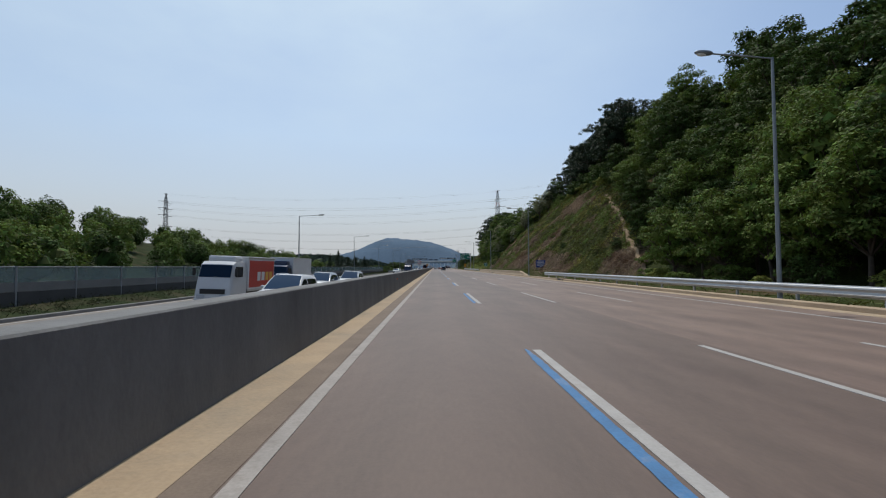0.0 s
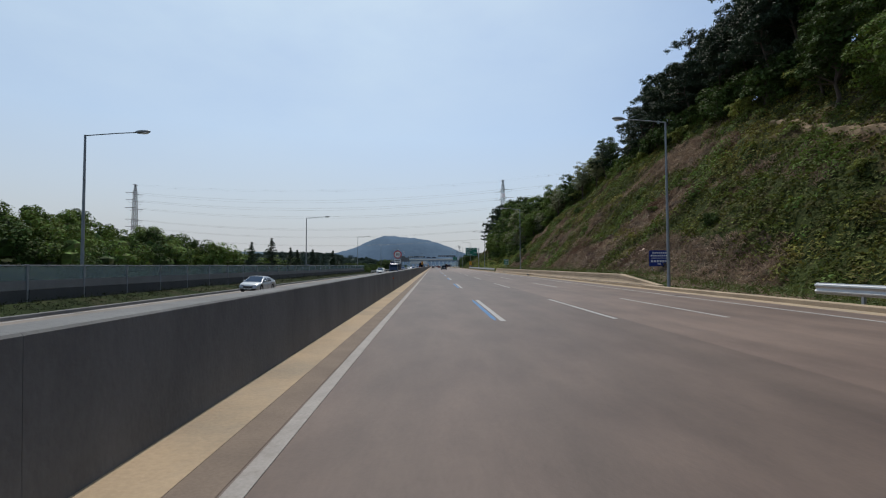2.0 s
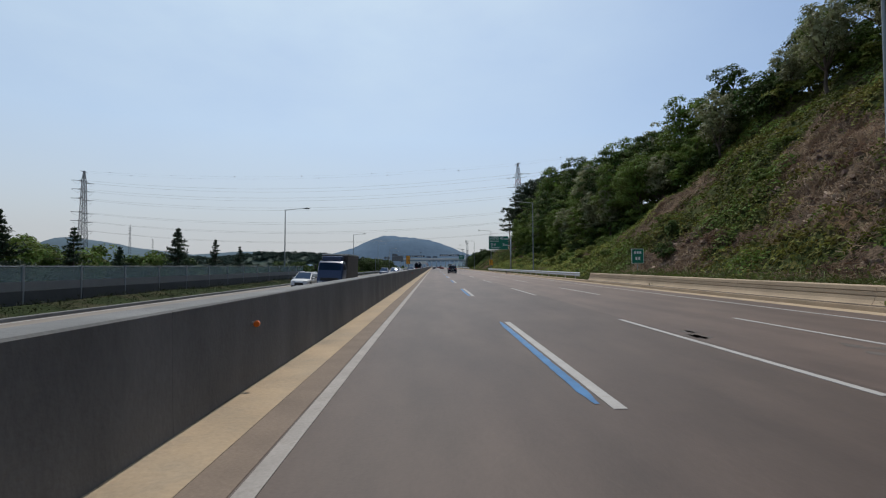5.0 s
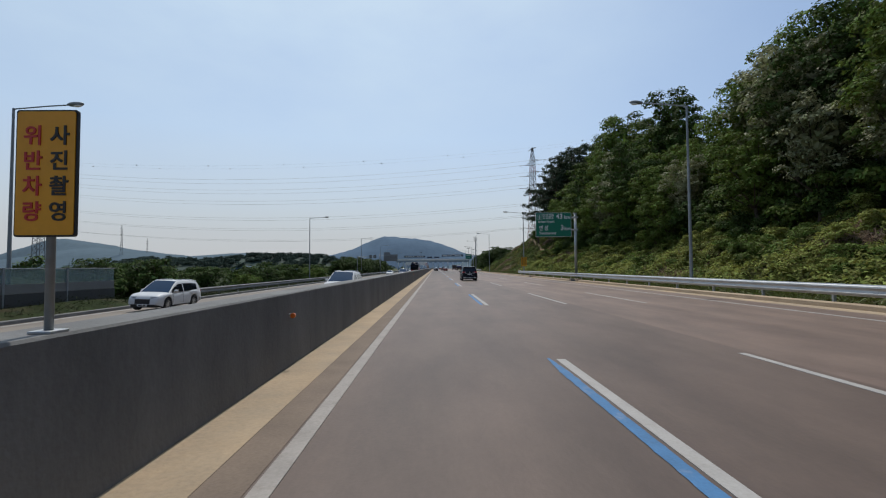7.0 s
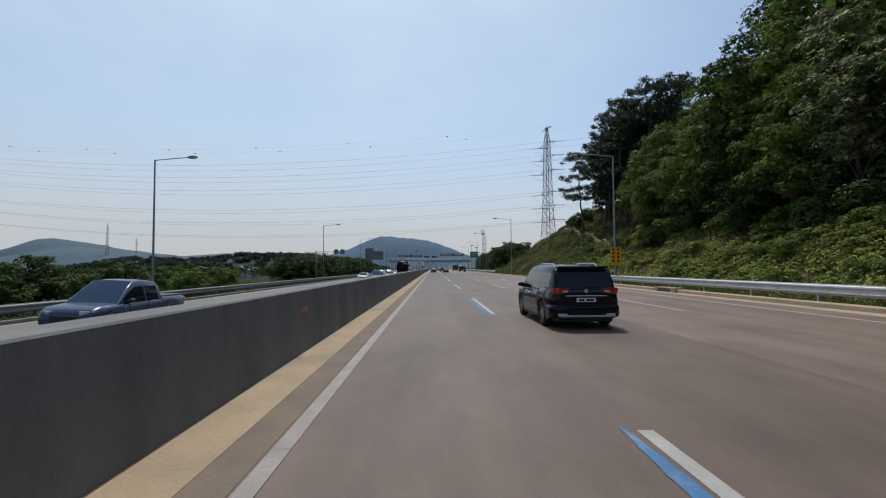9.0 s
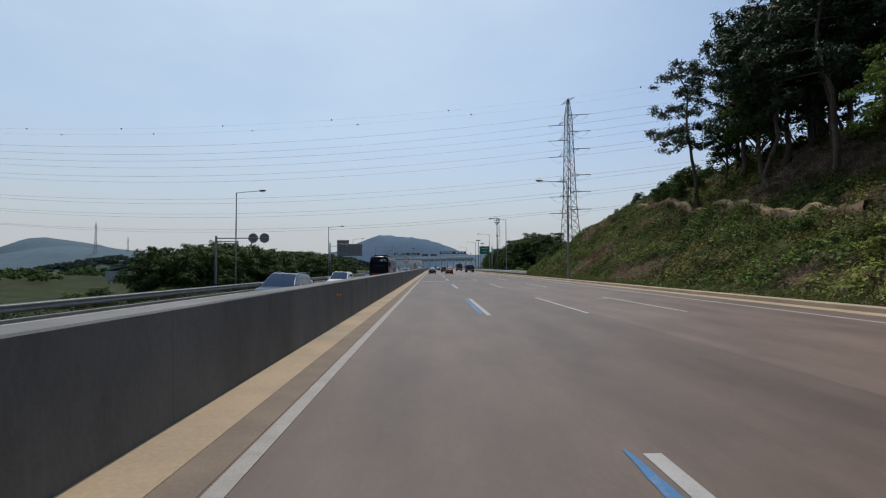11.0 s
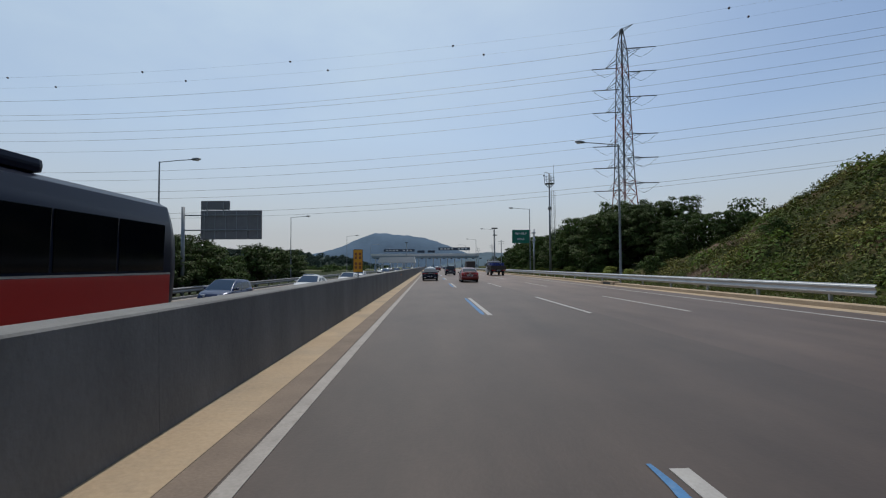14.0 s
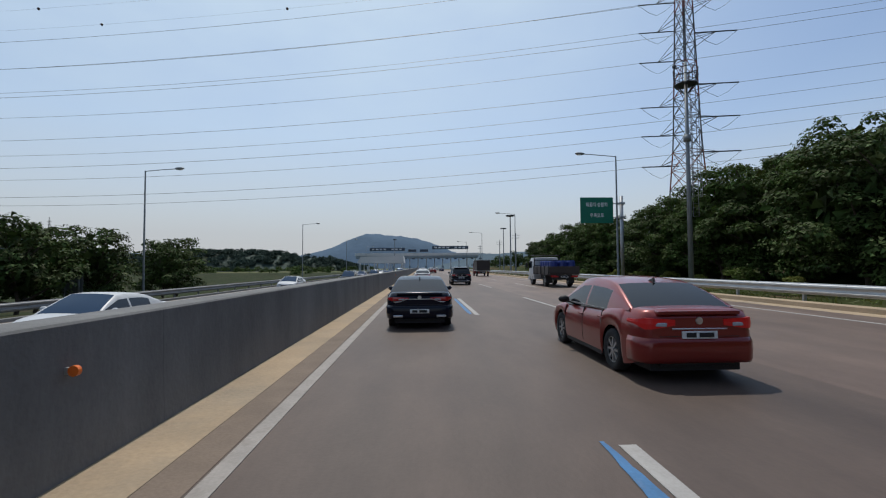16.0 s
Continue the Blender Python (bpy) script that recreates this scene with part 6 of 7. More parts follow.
M_TRIM = mat("black_trim", (0.012, 0.012, 0.013), 0.6, var=0.05)
M_CHROME = mat("chrome", (0.60, 0.61, 0.63), 0.28, 0.95, var=0.0)
M_LAMP = mat("headlamp_glass", (0.40, 0.43, 0.47), 0.25, 0.1, var=0.0)
M_TAIL = mat("tail_lamp_red", (0.40, 0.012, 0.012), 0.15, 0.0, var=0.0, coat=0.6)
M_TAILON = glow("tail_lamp_lit", (0.42, 0.010, 0.010), 0.10)
M_PLATE = mat("number_plate", (0.70, 0.71, 0.70), 0.5, var=0.04)
M_CARGO = mat("cargo_box_white", (0.62, 0.63, 0.64), 0.5, var=0.06, scale=0.7, fine=8)
M_CARGORED = mat("cargo_box_red", (0.45, 0.03, 0.02), 0.5, var=0.08, scale=0.7, fine=8)
M_CARGOYEL = mat("cargo_box_yellow", (0.62, 0.35, 0.04), 0.5, var=0.08, scale=0.7, fine=8)
M_BARREL = mat("blue_plastic_drum", (0.02, 0.04, 0.20), 0.4, var=0.08, scale=1, fine=8)
M_BED = mat("lorry_bed_steel", (0.055, 0.045, 0.04), 0.6, 0.3, var=0.15, scale=1, fine=10)


def wheel_meshes(r, w, spokes=8):
    tb = bmesh.new()
    prof = [(0.62 * r, -w * 0.42), (0.80 * r, -w * 0.5), (0.95 * r, -w * 0.46), (r, -w * 0.3), (r, w * 0.3), (0.95 * r, w * 0.46), (0.80 * r, w * 0.5), (0.62 * r, w * 0.42)]
    n = 28
    rings = [[tb.verts.new((x, rr * math.cos(2 * math.pi * i / n), rr * math.sin(2 * math.pi * i / n))) for rr, x in prof] for i in range(n)]
    for i in range(n):
        a, b = rings[i], rings[(i + 1) % n]
        for j in range(len(prof) - 1):
            tb.faces.new((a[j], a[j + 1], b[j + 1], b[j]))
    tyre = finish(tb, "tyre", M_TYRE, True)
    rb = bmesh.new()
    tube(rb, (-w * 0.38, 0, 0), (w * 0.38, 0, 0), 0.12 * r, 0.12 * r, 12)
    for s in (-1, 1):
        x = s * w * 0.36
        tube(rb, (x - s * 0.03, 0, 0), (x + s * 0.015, 0, 0), 0.13 * r, 0.11 * r, 12)
        for i in range(spokes):
            a = 2 * math.pi * i / spokes
            box(rb, min(x - s * 0.025, x + s * 0.005), max(x - s * 0.025, x + s * 0.005), -0.055 * r, 0.055 * r, 0.1 * r, 0.60 * r, m=Matrix.Rotation(a, 4, "X"))
        k = 16
        for i in range(k):
            a, b = 2 * math.pi * i / k, 2 * math.pi * (i + 1) / k
            tube(rb, (x, 0.62 * r * math.cos(a), 0.62 * r * math.sin(a)), (x, 0.62 * r * math.cos(b), 0.62 * r * math.sin(b)), 0.035 * r, 0.035 * r, 4, False)
    rim = finish(rb, "rim", M_RIM)
    db = bmesh.new()
    tube(db, (-w * 0.25, 0, 0), (w * 0.25, 0, 0), 0.62 * r, 0.62 * r, 24)
    return tyre, rim, finish(db, "brake_disc", M_TRIM)


WHEELS = {"car": wheel_meshes(0.335, 0.22), "suv": wheel_meshes(0.365, 0.24), "lorry": wheel_meshes(0.44, 0.26, 6), "bus": wheel_meshes(0.50, 0.30, 8)}


def wheel(ob, kind, x, y, z):
    t, r, d = WHEELS[kind]
    w = new("wheel")
    w.parent = ob
    w.matrix_local = pose(x, y, z)
    part("tyre", t, None, w)
    part("rim", r, None, w)
    part("brake_disc", d, None, w)


def shell(bm, stations, rows=6, lower=None):
    """A body skin lofted along y. Each station: y, half width, bottom z, top z, crown."""
    rings = []
    for y, w, zb, zt, crown in stations:
        side = []
        for j in range(rows):
            f = j / (rows - 1)
            z = zb + (zt - zb) * f
            bulge = 1.0 - 0.055 * (2 * abs(f - 0.45)) ** 2.2
            side.append((w * bulge, z))
        side[-1] = (side[-1][0] - 0.035, zt)
        top = [(w * 0.72, zt + crown * 0.6), (w * 0.38, zt + crown * 0.92), (0.0, zt + crown)]
        half = side + top
        ring = [bm.verts.new((x, y, z)) for x, z in half] + [bm.verts.new((-x, y, z)) for x, z in half[-2::-1]]
        rings.append(ring)
    for a, b in zip(rings, rings[1:]):
        for i in range(len(a) - 1):
            bm.faces.new((a[i], a[i + 1], b[i + 1], b[i]))
    bm.faces.new(rings[0])
    bm.faces.new(rings[-1][::-1])
    return bm


def body_stations(L, W, wb, axle_mid, r_arch, z_axle, sill, tops, nose=0.16, tail=0.12):
    """Stations along a car's body: dense over the wheel arches; tops is the shoulder line (y, z)."""
    ys = list(np.linspace(-L / 2, L / 2, 27))
    for ya in (axle_mid - wb / 2, axle_mid + wb / 2):
        ys += [ya + r_arch * math.cos(math.pi * i / 10) for i in range(11)]
        ys += [ya - r_arch - 0.01, ya + r_arch + 0.01]
    ys += [-L / 2 + 0.005, -L / 2 + 0.02, -L / 2 + 0.045, -L / 2 + 0.08, -L / 2 + 0.12, L / 2 - 0.02, L / 2 - 0.06, L / 2 - 0.14]
    out = []
    for y in sorted({round(v, 4) for v in ys}):
        u = y / (L / 2)
        w = W / 2
        if u > 0:
            w *= 1 - nose * max(0, (u - 0.62) / 0.38) ** 2.4
        else:
            w *= 1 - tail * max(0, (-u - 0.68) / 0.32) ** 2.6
        zb = sill + 0.10 * min(1.0, max(0.0, (abs(u) - 0.80) / 0.12))
        ends = min(1.0, min(L / 2 - y, y + L / 2) / 0.18)
        for ya in (axle_mid - wb / 2, axle_mid + wb / 2):
            if abs(y - ya) < r_arch:
                zb = max(zb, z_axle + math.sqrt(max(0, r_arch ** 2 - (y - ya) ** 2)))
        zt = lerp(y, [t[0] for t in tops], [t[1] for t in tops])
        zt = max(zb + 0.04, zt)
        if ends < 1:
            k = math.sqrt(max(0.0, 1 - (1 - ends) ** 2))
            w *= 0.86 + 0.14 * k
            zt -= (1 - k) * (0.14 if y > 0 else 0.045)
            zb += (1 - k) * 0.05
        out.append((y, w, zb, zt, 0.035 * min(1, ends + 0.3)))
    return out


def glasshouse(ob, gs, belt, wbelt, tumble, colour, glass_front, rows=5):
    """Upper body from stations (y, z, tag, side): tag names the piece over the top towards the next station, side the piece on the flanks."""
    groups = {}
    rings = []
    for y, z, tag, side in gs:
        zb = lerp(y, [b[0] for b in belt], [b[1] for b in belt]) - 0.03
        w = lerp(y, [b[0] for b in wbelt], [b[1] for b in wbelt])
        ring = []
        h = max(0.005, z - zb)
        for j in range(rows):
            f = j / (rows - 1)
            ring.append((w - tumble * h * f ** 1.25, zb + h * f * 0.97))
        xt = ring[-1][0]
        ring += [(xt * 0.93, zb + h * 1.0), (xt * 0.6, zb + h + 0.035 * min(1, h)), (0.0, zb + h + 0.05 * min(1, h))]
        rings.append([(x, y, zz) for x, zz in ring] + [(-x, y, zz) for x, zz in ring[-2::-1]])
    k = len(rings[0])
    for i, (a, b) in enumerate(zip(rings, rings[1:])):
        tag, side = gs[i][2], gs[i][3]
        for j in range(k - 1):
            flank = j < rows - 1 or j >= k - rows
            key = "upper_body"
            if flank:
                jj = j if j < rows - 1 else k - 2 - j
                if side and jj < rows - 2 + 1 and jj != rows - 1:
                    key = side + ("_left" if j >= k - rows else "_right") if jj < rows - 1 - 0 and jj <= rows - 3 + 0 else "upper_body"
                    if jj > rows - 3:
                        key = "upper_body"
                elif not side:
                    key = "upper_body"
            else:
                edge = j in (rows - 1, k - rows - 1)
                key = tag if (tag != "roof" and not edge) else "upper_body"
            bm = groups.setdefault(key, bmesh.new())
            bm.faces.new([bm.verts.new(v) for v in (a[j], a[j + 1], b[j + 1], b[j])])
    for key, bm in groups.items():
        bmesh.ops.remove_doubles(bm, verts=bm.verts, dist=0.0008)
        if key == "upper_body":
            part("upper_body", bm, colour, ob, smooth=True)
        elif key == "windscreen":
            part("windscreen", bm, glass_front, ob, "sloping glass windscreen", smooth=True)
        elif key == "rear_window":
            part("rear_window", bm, M_GLASS, ob, "dark tinted rear window", smooth=True)
        else:
            part("side_window", bm, M_GLASS, ob, smooth=True)


def plate(ob, y, z, s=1.0):
    p = part("number_plate", boxm(-0.26 * s, 0.26 * s, min(y, y * 1.0) - 0.012, y + 0.012, z - 0.055, z + 0.055, 0.006), M_PLATE, ob)
    d = -0.018 if y < 0 else 0.018
    part("bar", boxm(-0.20, -0.06, y + d - 0.004, y + d + 0.004, z - 0.032, z + 0.032), M_SIGNBLACK, p)
    part("bar", boxm(-0.01, 0.20, y + d - 0.004, y + d + 0.004, z - 0.032, z + 0.032), M_SIGNBLACK, p)


def lamp_pod(ob, name, x, y, z, sx, sy, sz, m, turn=0.0, label=""):
    bm = bmesh.new()
    box(bm, -sx, sx, -sy, sy, -sz, sz, min(sx, sy, sz) * 0.55)
    part(name, bm, m, ob, label, smooth=False, at=pose(x, y, z, 0, 0, turn))


def mirror(ob, x, y, z, colour):
    for s in (-1, 1):
        bm = bmesh.new()
        bmesh.ops.create_uvsphere(bm, u_segments=12, v_segments=8, radius=1.0, matrix=pose(s * (x + 0.10), y, z) @ Matrix.Diagonal((0.12, 0.075, 0.075, 1)))
        tube(bm, (s * (x - 0.06), y + 0.01, z - 0.06), (s * (x + 0.06), y, z - 0.03), 0.03, 0.03, 6)
        part("wing_mirror", bm, colour, ob, smooth=True)


def rear_path(st, L, reach, inner=0.0):
    """The outline in plan of a car's tail, from the middle out round the corner: x, y, outward x, outward y."""
    rear = [(y, w) for y, w, *_ in st if y < -L / 2 + reach]
    w0 = rear[0][1]
    pts = [(w0 * f, -L / 2) for f in (inner, inner + (1 - inner) * 0.35, inner + (1 - inner) * 0.7)] + [(w, y) for y, w in rear]
    out = []
    for i, (x, y) in enumerate(pts):
        ax, ay = pts[max(0, i - 1)]
        bx, by = pts[min(len(pts) - 1, i + 1)]
        t = Vector((bx - ax, by - ay, 0)).normalized()
        out.append((x, y, t.y, -t.x))
    return out


def wrap(bm, path, sx, section):
    """A skin along a plan outline; section(i) gives the ring of (outward, z) at each of its points."""
    rings = []
    for i, (x, y, nx, ny) in enumerate(path):
        rings.append([bm.verts.new((sx * (x + nx * o), y + ny * o, z)) for o, z in section(i)])
    k = len(rings[0])
    for a, b in zip(rings, rings[1:]):
        for j in range(k):
            bm.faces.new((a[j], a[(j + 1) % k], b[(j + 1) % k], b[j]))
    bm.faces.new(rings[0])
    bm.faces.new(rings[-1][::-1])


def tail_strip(ob, st, L, sx, zc, h, m, inner=0.5):
    """A lamp that wraps round the rear corner, tapering at both ends."""
    path = rear_path(st, L, 0.36, inner)
    n = len(path)

    def section(i):
        f = i / (n - 1)
        k = lerp(f, (0, 0.25, 0.6, 1), (0.5, 0.9, 1.0, 0.25))
        lift = 0.4 * h * (1 - k)
        return [(-0.03, zc + lift - h * k), (0.008, zc + lift - h * k), (0.014, zc + lift), (0.008, zc + lift + h * k), (-0.03, zc + lift + h * k)]
    bm = bmesh.new()
    wrap(bm, path, sx, section)
    part("tail_lamp", bm, m, ob, "red tail lamp")


def rear_bumper(ob, st, L, z0, z1, colour):
    bm = bmesh.new()
    zm = (z0 + z1) / 2
    half = rear_path(st, L, 0.46)[1:]
    path = [(-x, y, -nx, ny) for x, y, nx, ny in half[::-1]] + half
    wrap(bm, path, 1, lambda i: [(-0.05, z0), (0.006, z0), (0.026, z0 + 0.04), (0.034, zm), (0.028, z1 - 0.07), (0.002, z1), (-0.05, z1)])
    part("rear_bumper", bm, colour, ob, smooth=True)


def seam(ob, st, y, z0, z1):
    """The dark gap round a door, a thin strip that follows the flank."""
    i = min(range(len(st)), key=lambda q: abs(st[q][0] - y))
    _, w, zb, zt, _ = st[i]
    for sx in (-1, 1):
        bm = bmesh.new()
        prev = None
        for j in range(9):
            z = z0 + (z1 - z0) * j / 8
            f = (z - zb) / (zt - zb)
            x = w * (1.0 - 0.055 * (2 * abs(f - 0.45)) ** 2.2)
            cur = [bm.verts.new((sx * (x + o), y + dy, z)) for o, dy in ((0.003, -0.005), (0.003, 0.005), (-0.02, 0.005), (-0.02, -0.005))]
            if prev:
                for q in range(4):
                    bm.faces.new((prev[q], prev[(q + 1) % 4], cur[(q + 1) % 4], cur[q]))
            prev = cur
        part("door_gap", bm, M_TRIM, ob)


# lamp height and half depth, inner end of the lamp, plate height
REAR = {"saloon": (0.86, 0.082, 0.52, 0.70), "sedan": (0.83, 0.055, 0.42, 0.50), "minivan": (1.04, 0.092, 0.62, 0.80), "suv": (0.92, 0.075, 0.55, 0.70), "hatch": (0.84, 0.08, 0.6, 0.62), "pickup": (0.95, 0.12, 0.8, 0.6)}

SHAPES = {
    "saloon": dict(L=4.62, W=1.81, wb=2.70, mid=0.02, wheels="car", sill=0.20,
                   tops=((-2.31, 0.97), (-2.18, 1.03), (-1.7, 1.05), (-0.8, 0.98), (0.9, 0.92), (1.25, 0.91), (1.9, 0.80), (2.15, 0.70), (2.31, 0.58)),
                   gs=((-1.88, 1.05, "rear_window", ""), (-1.52, 1.22, "rear_window", ""), (-1.08, 1.385, "roof", "quarter_window"), (-0.75, 1.44, "roof", "rear_door_window"), (-0.12, 1.475, "roof", ""), (-0.04, 1.475, "roof", "front_door_window"),
                       (0.38, 1.45, "windscreen", "front_door_window"), (0.82, 1.24, "windscreen", "front_door_window"), (1.14, 1.07, "windscreen", ""), (1.44, 0.91, "windscreen", "")), tumble=0.40),
    "sedan": dict(L=4.72, W=1.85, wb=2.84, mid=0.03, wheels="car", sill=0.20,
                  tops=((-2.36, 0.92), (-2.2, 0.985), (-1.7, 0.99), (-0.8, 0.95), (0.9, 0.90), (1.25, 0.895), (1.9, 0.80), (2.2, 0.70), (2.36, 0.60)),
                  gs=((-1.85, 0.99, "rear_window", ""), (-1.55, 1.12, "rear_window", ""), (-1.05, 1.31, "roof", "quarter_window"), (-0.72, 1.375, "roof", "rear_door_window"), (-0.12, 1.405, "roof", ""), (-0.04, 1.405, "roof", "front_door_window"),
                      (0.35, 1.385, "windscreen", "front_door_window"), (0.75, 1.20, "windscreen", "front_door_window"), (1.05, 1.05, "windscreen", ""), (1.32, 0.895, "windscreen", "")), tumble=0.42),
    "suv": dict(L=4.70, W=1.88, wb=2.76, mid=0.05, wheels="suv", sill=0.26,
                tops=((-2.35, 1.02), (-2.1, 1.10), (-0.8, 1.08), (0.9, 1.02), (1.25, 1.01), (1.9, 0.95), (2.2, 0.85), (2.35, 0.72)),
                gs=((-2.22, 1.06, "rear_window", ""), (-2.02, 1.40, "rear_window", ""), (-1.86, 1.56, "roof", ""), (-1.70, 1.60, "roof", "quarter_window"), (-1.2, 1.65, "roof", "rear_door_window"), (-0.22, 1.67, "roof", ""), (-0.14, 1.67, "roof", "front_door_window"),
                    (0.30, 1.64, "windscreen", "front_door_window"), (0.72, 1.40, "windscreen", "front_door_window"), (1.05, 1.17, "windscreen", ""), (1.28, 1.01, "windscreen", "")), tumble=0.30),
    "minivan": dict(L=5.11, W=1.98, wb=3.06, mid=0.02, wheels="suv", sill=0.24,
                    tops=((-2.55, 1.02), (-2.35, 1.10), (-0.8, 1.08), (1.1, 1.02), (1.5, 1.0), (2.1, 0.94), (2.4, 0.82), (2.55, 0.70)),
                    gs=((-2.46, 1.06, "rear_window", ""), (-2.34, 1.40, "rear_window", ""), (-2.22, 1.62, "roof", ""), (-2.06, 1.68, "roof", "quarter_window"), (-1.05, 1.73, "roof", ""), (-0.97, 1.73, "roof", "rear_door_window"), (0.02, 1.74, "roof", ""), (0.10, 1.74, "roof", "front_door_window"),
                        (0.62, 1.69, "windscreen", "front_door_window"), (1.05, 1.42, "windscreen", "front_door_window"), (1.35, 1.20, "windscreen", ""), (1.62, 1.0, "windscreen", "")), tumble=0.24),
    "hatch": dict(L=4.05, W=1.73, wb=2.55, mid=0.03, wheels="car", sill=0.20,
                  tops=((-2.02, 0.90), (-1.85, 0.98), (-0.8, 0.96), (0.8, 0.90), (1.1, 0.89), (1.6, 0.80), (1.9, 0.70), (2.02, 0.60)),
                  gs=((-1.92, 0.95, "rear_window", ""), (-1.68, 1.25, "rear_window", ""), (-1.50, 1.40, "roof", ""), (-1.36, 1.43, "roof", "rear_door_window"), (-0.30, 1.47, "roof", ""), (-0.22, 1.47, "roof", "front_door_window"),
                      (0.25, 1.44, "windscreen", "front_door_window"), (0.65, 1.22, "windscreen", "front_door_window"), (0.95, 1.03, "windscreen", ""), (1.18, 0.89, "windscreen", "")), tumble=0.34),
    "pickup": dict(L=5.35, W=1.95, wb=3.2, mid=0.0, wheels="suv", sill=0.34,
                   tops=((-2.67, 1.08), (-2.5, 1.13), (-0.9, 1.13), (1.2, 1.06), (1.55, 1.05), (2.3, 1.0), (2.55, 0.9), (2.67, 0.78)),
                   gs=((-0.92, 1.13, "rear_window", ""), (-0.82, 1.62, "roof", ""), (-0.68, 1.76, "roof", "rear_door_window"), (0.0, 1.81, "roof", ""), (0.08, 1.81, "roof", "front_door_window"),
                       (0.55, 1.78, "windscreen", "front_door_window"), (0.95, 1.52, "windscreen", "front_door_window"), (1.25, 1.27, "windscreen", ""), (1.55, 1.05, "windscreen", "")), tumble=0.28),
}


def car(shape, colour, name, label, at, category="car", brake=False, group=""):
    s = SHAPES[shape]
    ob = thing(name, label, category, group, at=at)
    L, W = s["L"], s["W"]
    ra = 0.40 if s["wheels"] == "car" else 0.435
    zr = 0.335 if s["wheels"] == "car" else 0.365
    st = body_stations(L, W, s["wb"], s["mid"], ra, zr, s["sill"], s["tops"])
    body = part("body", shell(bmesh.new(), st), colour, ob, smooth=True)
    for p in body.data.polygons:
        p.use_smooth = len(p.vertices) < 5
    belt = [(y, z) for y, z in s["tops"]]
    wbelt = [(y, w * 0.945 - 0.02) for y, w, *_ in st]
    glasshouse(ob, s["gs"], belt, wbelt, s["tumble"], colour, M_WIND)
    part("underbody", boxm(-W / 2 + 0.24, W / 2 - 0.24, -L / 2 + 0.12, L / 2 - 0.12, s["sill"] - 0.03, 0.62), M_TRIM, ob)
    for sx in (-1, 1):
        part("sill", boxm(min(sx * (W / 2 - 0.10), sx * (W / 2 - 0.03)), max(sx * (W / 2 - 0.10), sx * (W / 2 - 0.03)), s["mid"] - s["wb"] / 2 + ra + 0.02, s["mid"] + s["wb"] / 2 - ra - 0.02, s["sill"] - 0.03, s["sill"] + 0.05, 0.01), M_TRIM, ob)
        for sy in (-1, 1):
            wheel(ob, s["wheels"], sx * (W / 2 - 0.135), s["mid"] + sy * s["wb"] / 2, zr)
    zt = s["tops"][1][1]
    tail = M_TAILON if brake else M_TAIL
    # rear
    zl, hl, inner, zp = REAR[shape]
    for sx in (-1, 1):
        tail_strip(ob, st, L, sx, zl, hl, tail, inner)
        lamp_pod(ob, "reversing_lamp", sx * (W / 2 - (0.34 if shape == "saloon" else 0.42)), -L / 2 + 0.012, zl - 0.01, 0.085, 0.035, hl * 0.35, M_LAMP, sx * 8)
        lamp_pod(ob, "headlamp", sx * (W / 2 - 0.36), L / 2 - 0.17, s["tops"][-2][1] - 0.06, 0.20, 0.10, 0.06, M_LAMP, -sx * 24, "clear headlamp")
        if colour in (P_NAVY, P_BLACK):
            lamp_pod(ob, "exhaust", sx * (W / 2 - 0.34), -L / 2 - 0.005, s["sill"] + 0.17, 0.13, 0.05, 0.032, M_CHROME)
    z1 = min(zl - hl - 0.06, 0.66)
    rear_bumper(ob, st, L, s["sill"] + 0.10, z1, colour)
    part("rear_valance", boxm(-W / 2 + 0.34, W / 2 - 0.34, -L / 2 + 0.03, -L / 2 + 0.2, s["sill"] + 0.05, s["sill"] + 0.12, 0.02), M_TRIM, ob, "black lower valance")
    part("boot_gap", boxm(-W / 2 + 0.32, W / 2 - 0.32, -L / 2 - 0.004, -L / 2 + 0.02, z1 + 0.012, z1 + 0.022), M_TRIM, ob)
    part("grille", boxm(-0.42, 0.42, L / 2 - 0.10, L / 2 + 0.004, 0.42, s["tops"][-1][1] - 0.02, 0.02), M_TRIM, ob)
    tr = bmesh.new()
    if shape == "sedan":
        line = [(-0.80, zl - 0.02), (-0.66, zl - 0.085), (-0.52, zl - 0.07), (-0.36, zl - 0.005), (0.36, zl - 0.005), (0.52, zl - 0.07), (0.66, zl - 0.085), (0.80, zl - 0.02)]
    else:
        zc = zp + (0.085 if shape == "saloon" else 0.11)
        line = [(-0.40 if shape == "saloon" else -0.56, zc), (0.40 if shape == "saloon" else 0.56, zc)]
    for (xa, za), (xb, zb2) in zip(line, line[1:]):
        tube(tr, (xa, -L / 2 - (0.006 if abs(xa) < 0.75 else -0.06), za), (xb, -L / 2 - (0.006 if abs(xb) < 0.75 else -0.06), zb2), 0.011, 0.011, 6)
    part("trunk_trim", tr, M_CHROME, ob, "thin chrome trim line")
    bd = bmesh.new()
    zbadge = zl + (0.04 if shape in ("saloon", "sedan") else 0.0)
    tube(bd, (0, -L / 2 + 0.0, zbadge), (0, -L / 2 - 0.014, zbadge), 0.055, 0.05, 16)
    part("badge", bd, M_CHROME, ob)
    if shape in ("saloon", "sedan"):   # the turned-up lip of the boot lid
        part("boot_lip", boxm(-W / 2 + 0.30, W / 2 - 0.30, -L / 2 - 0.012, -L / 2 + 0.12, zt - 0.045, zt + 0.012, 0.02), colour, ob)
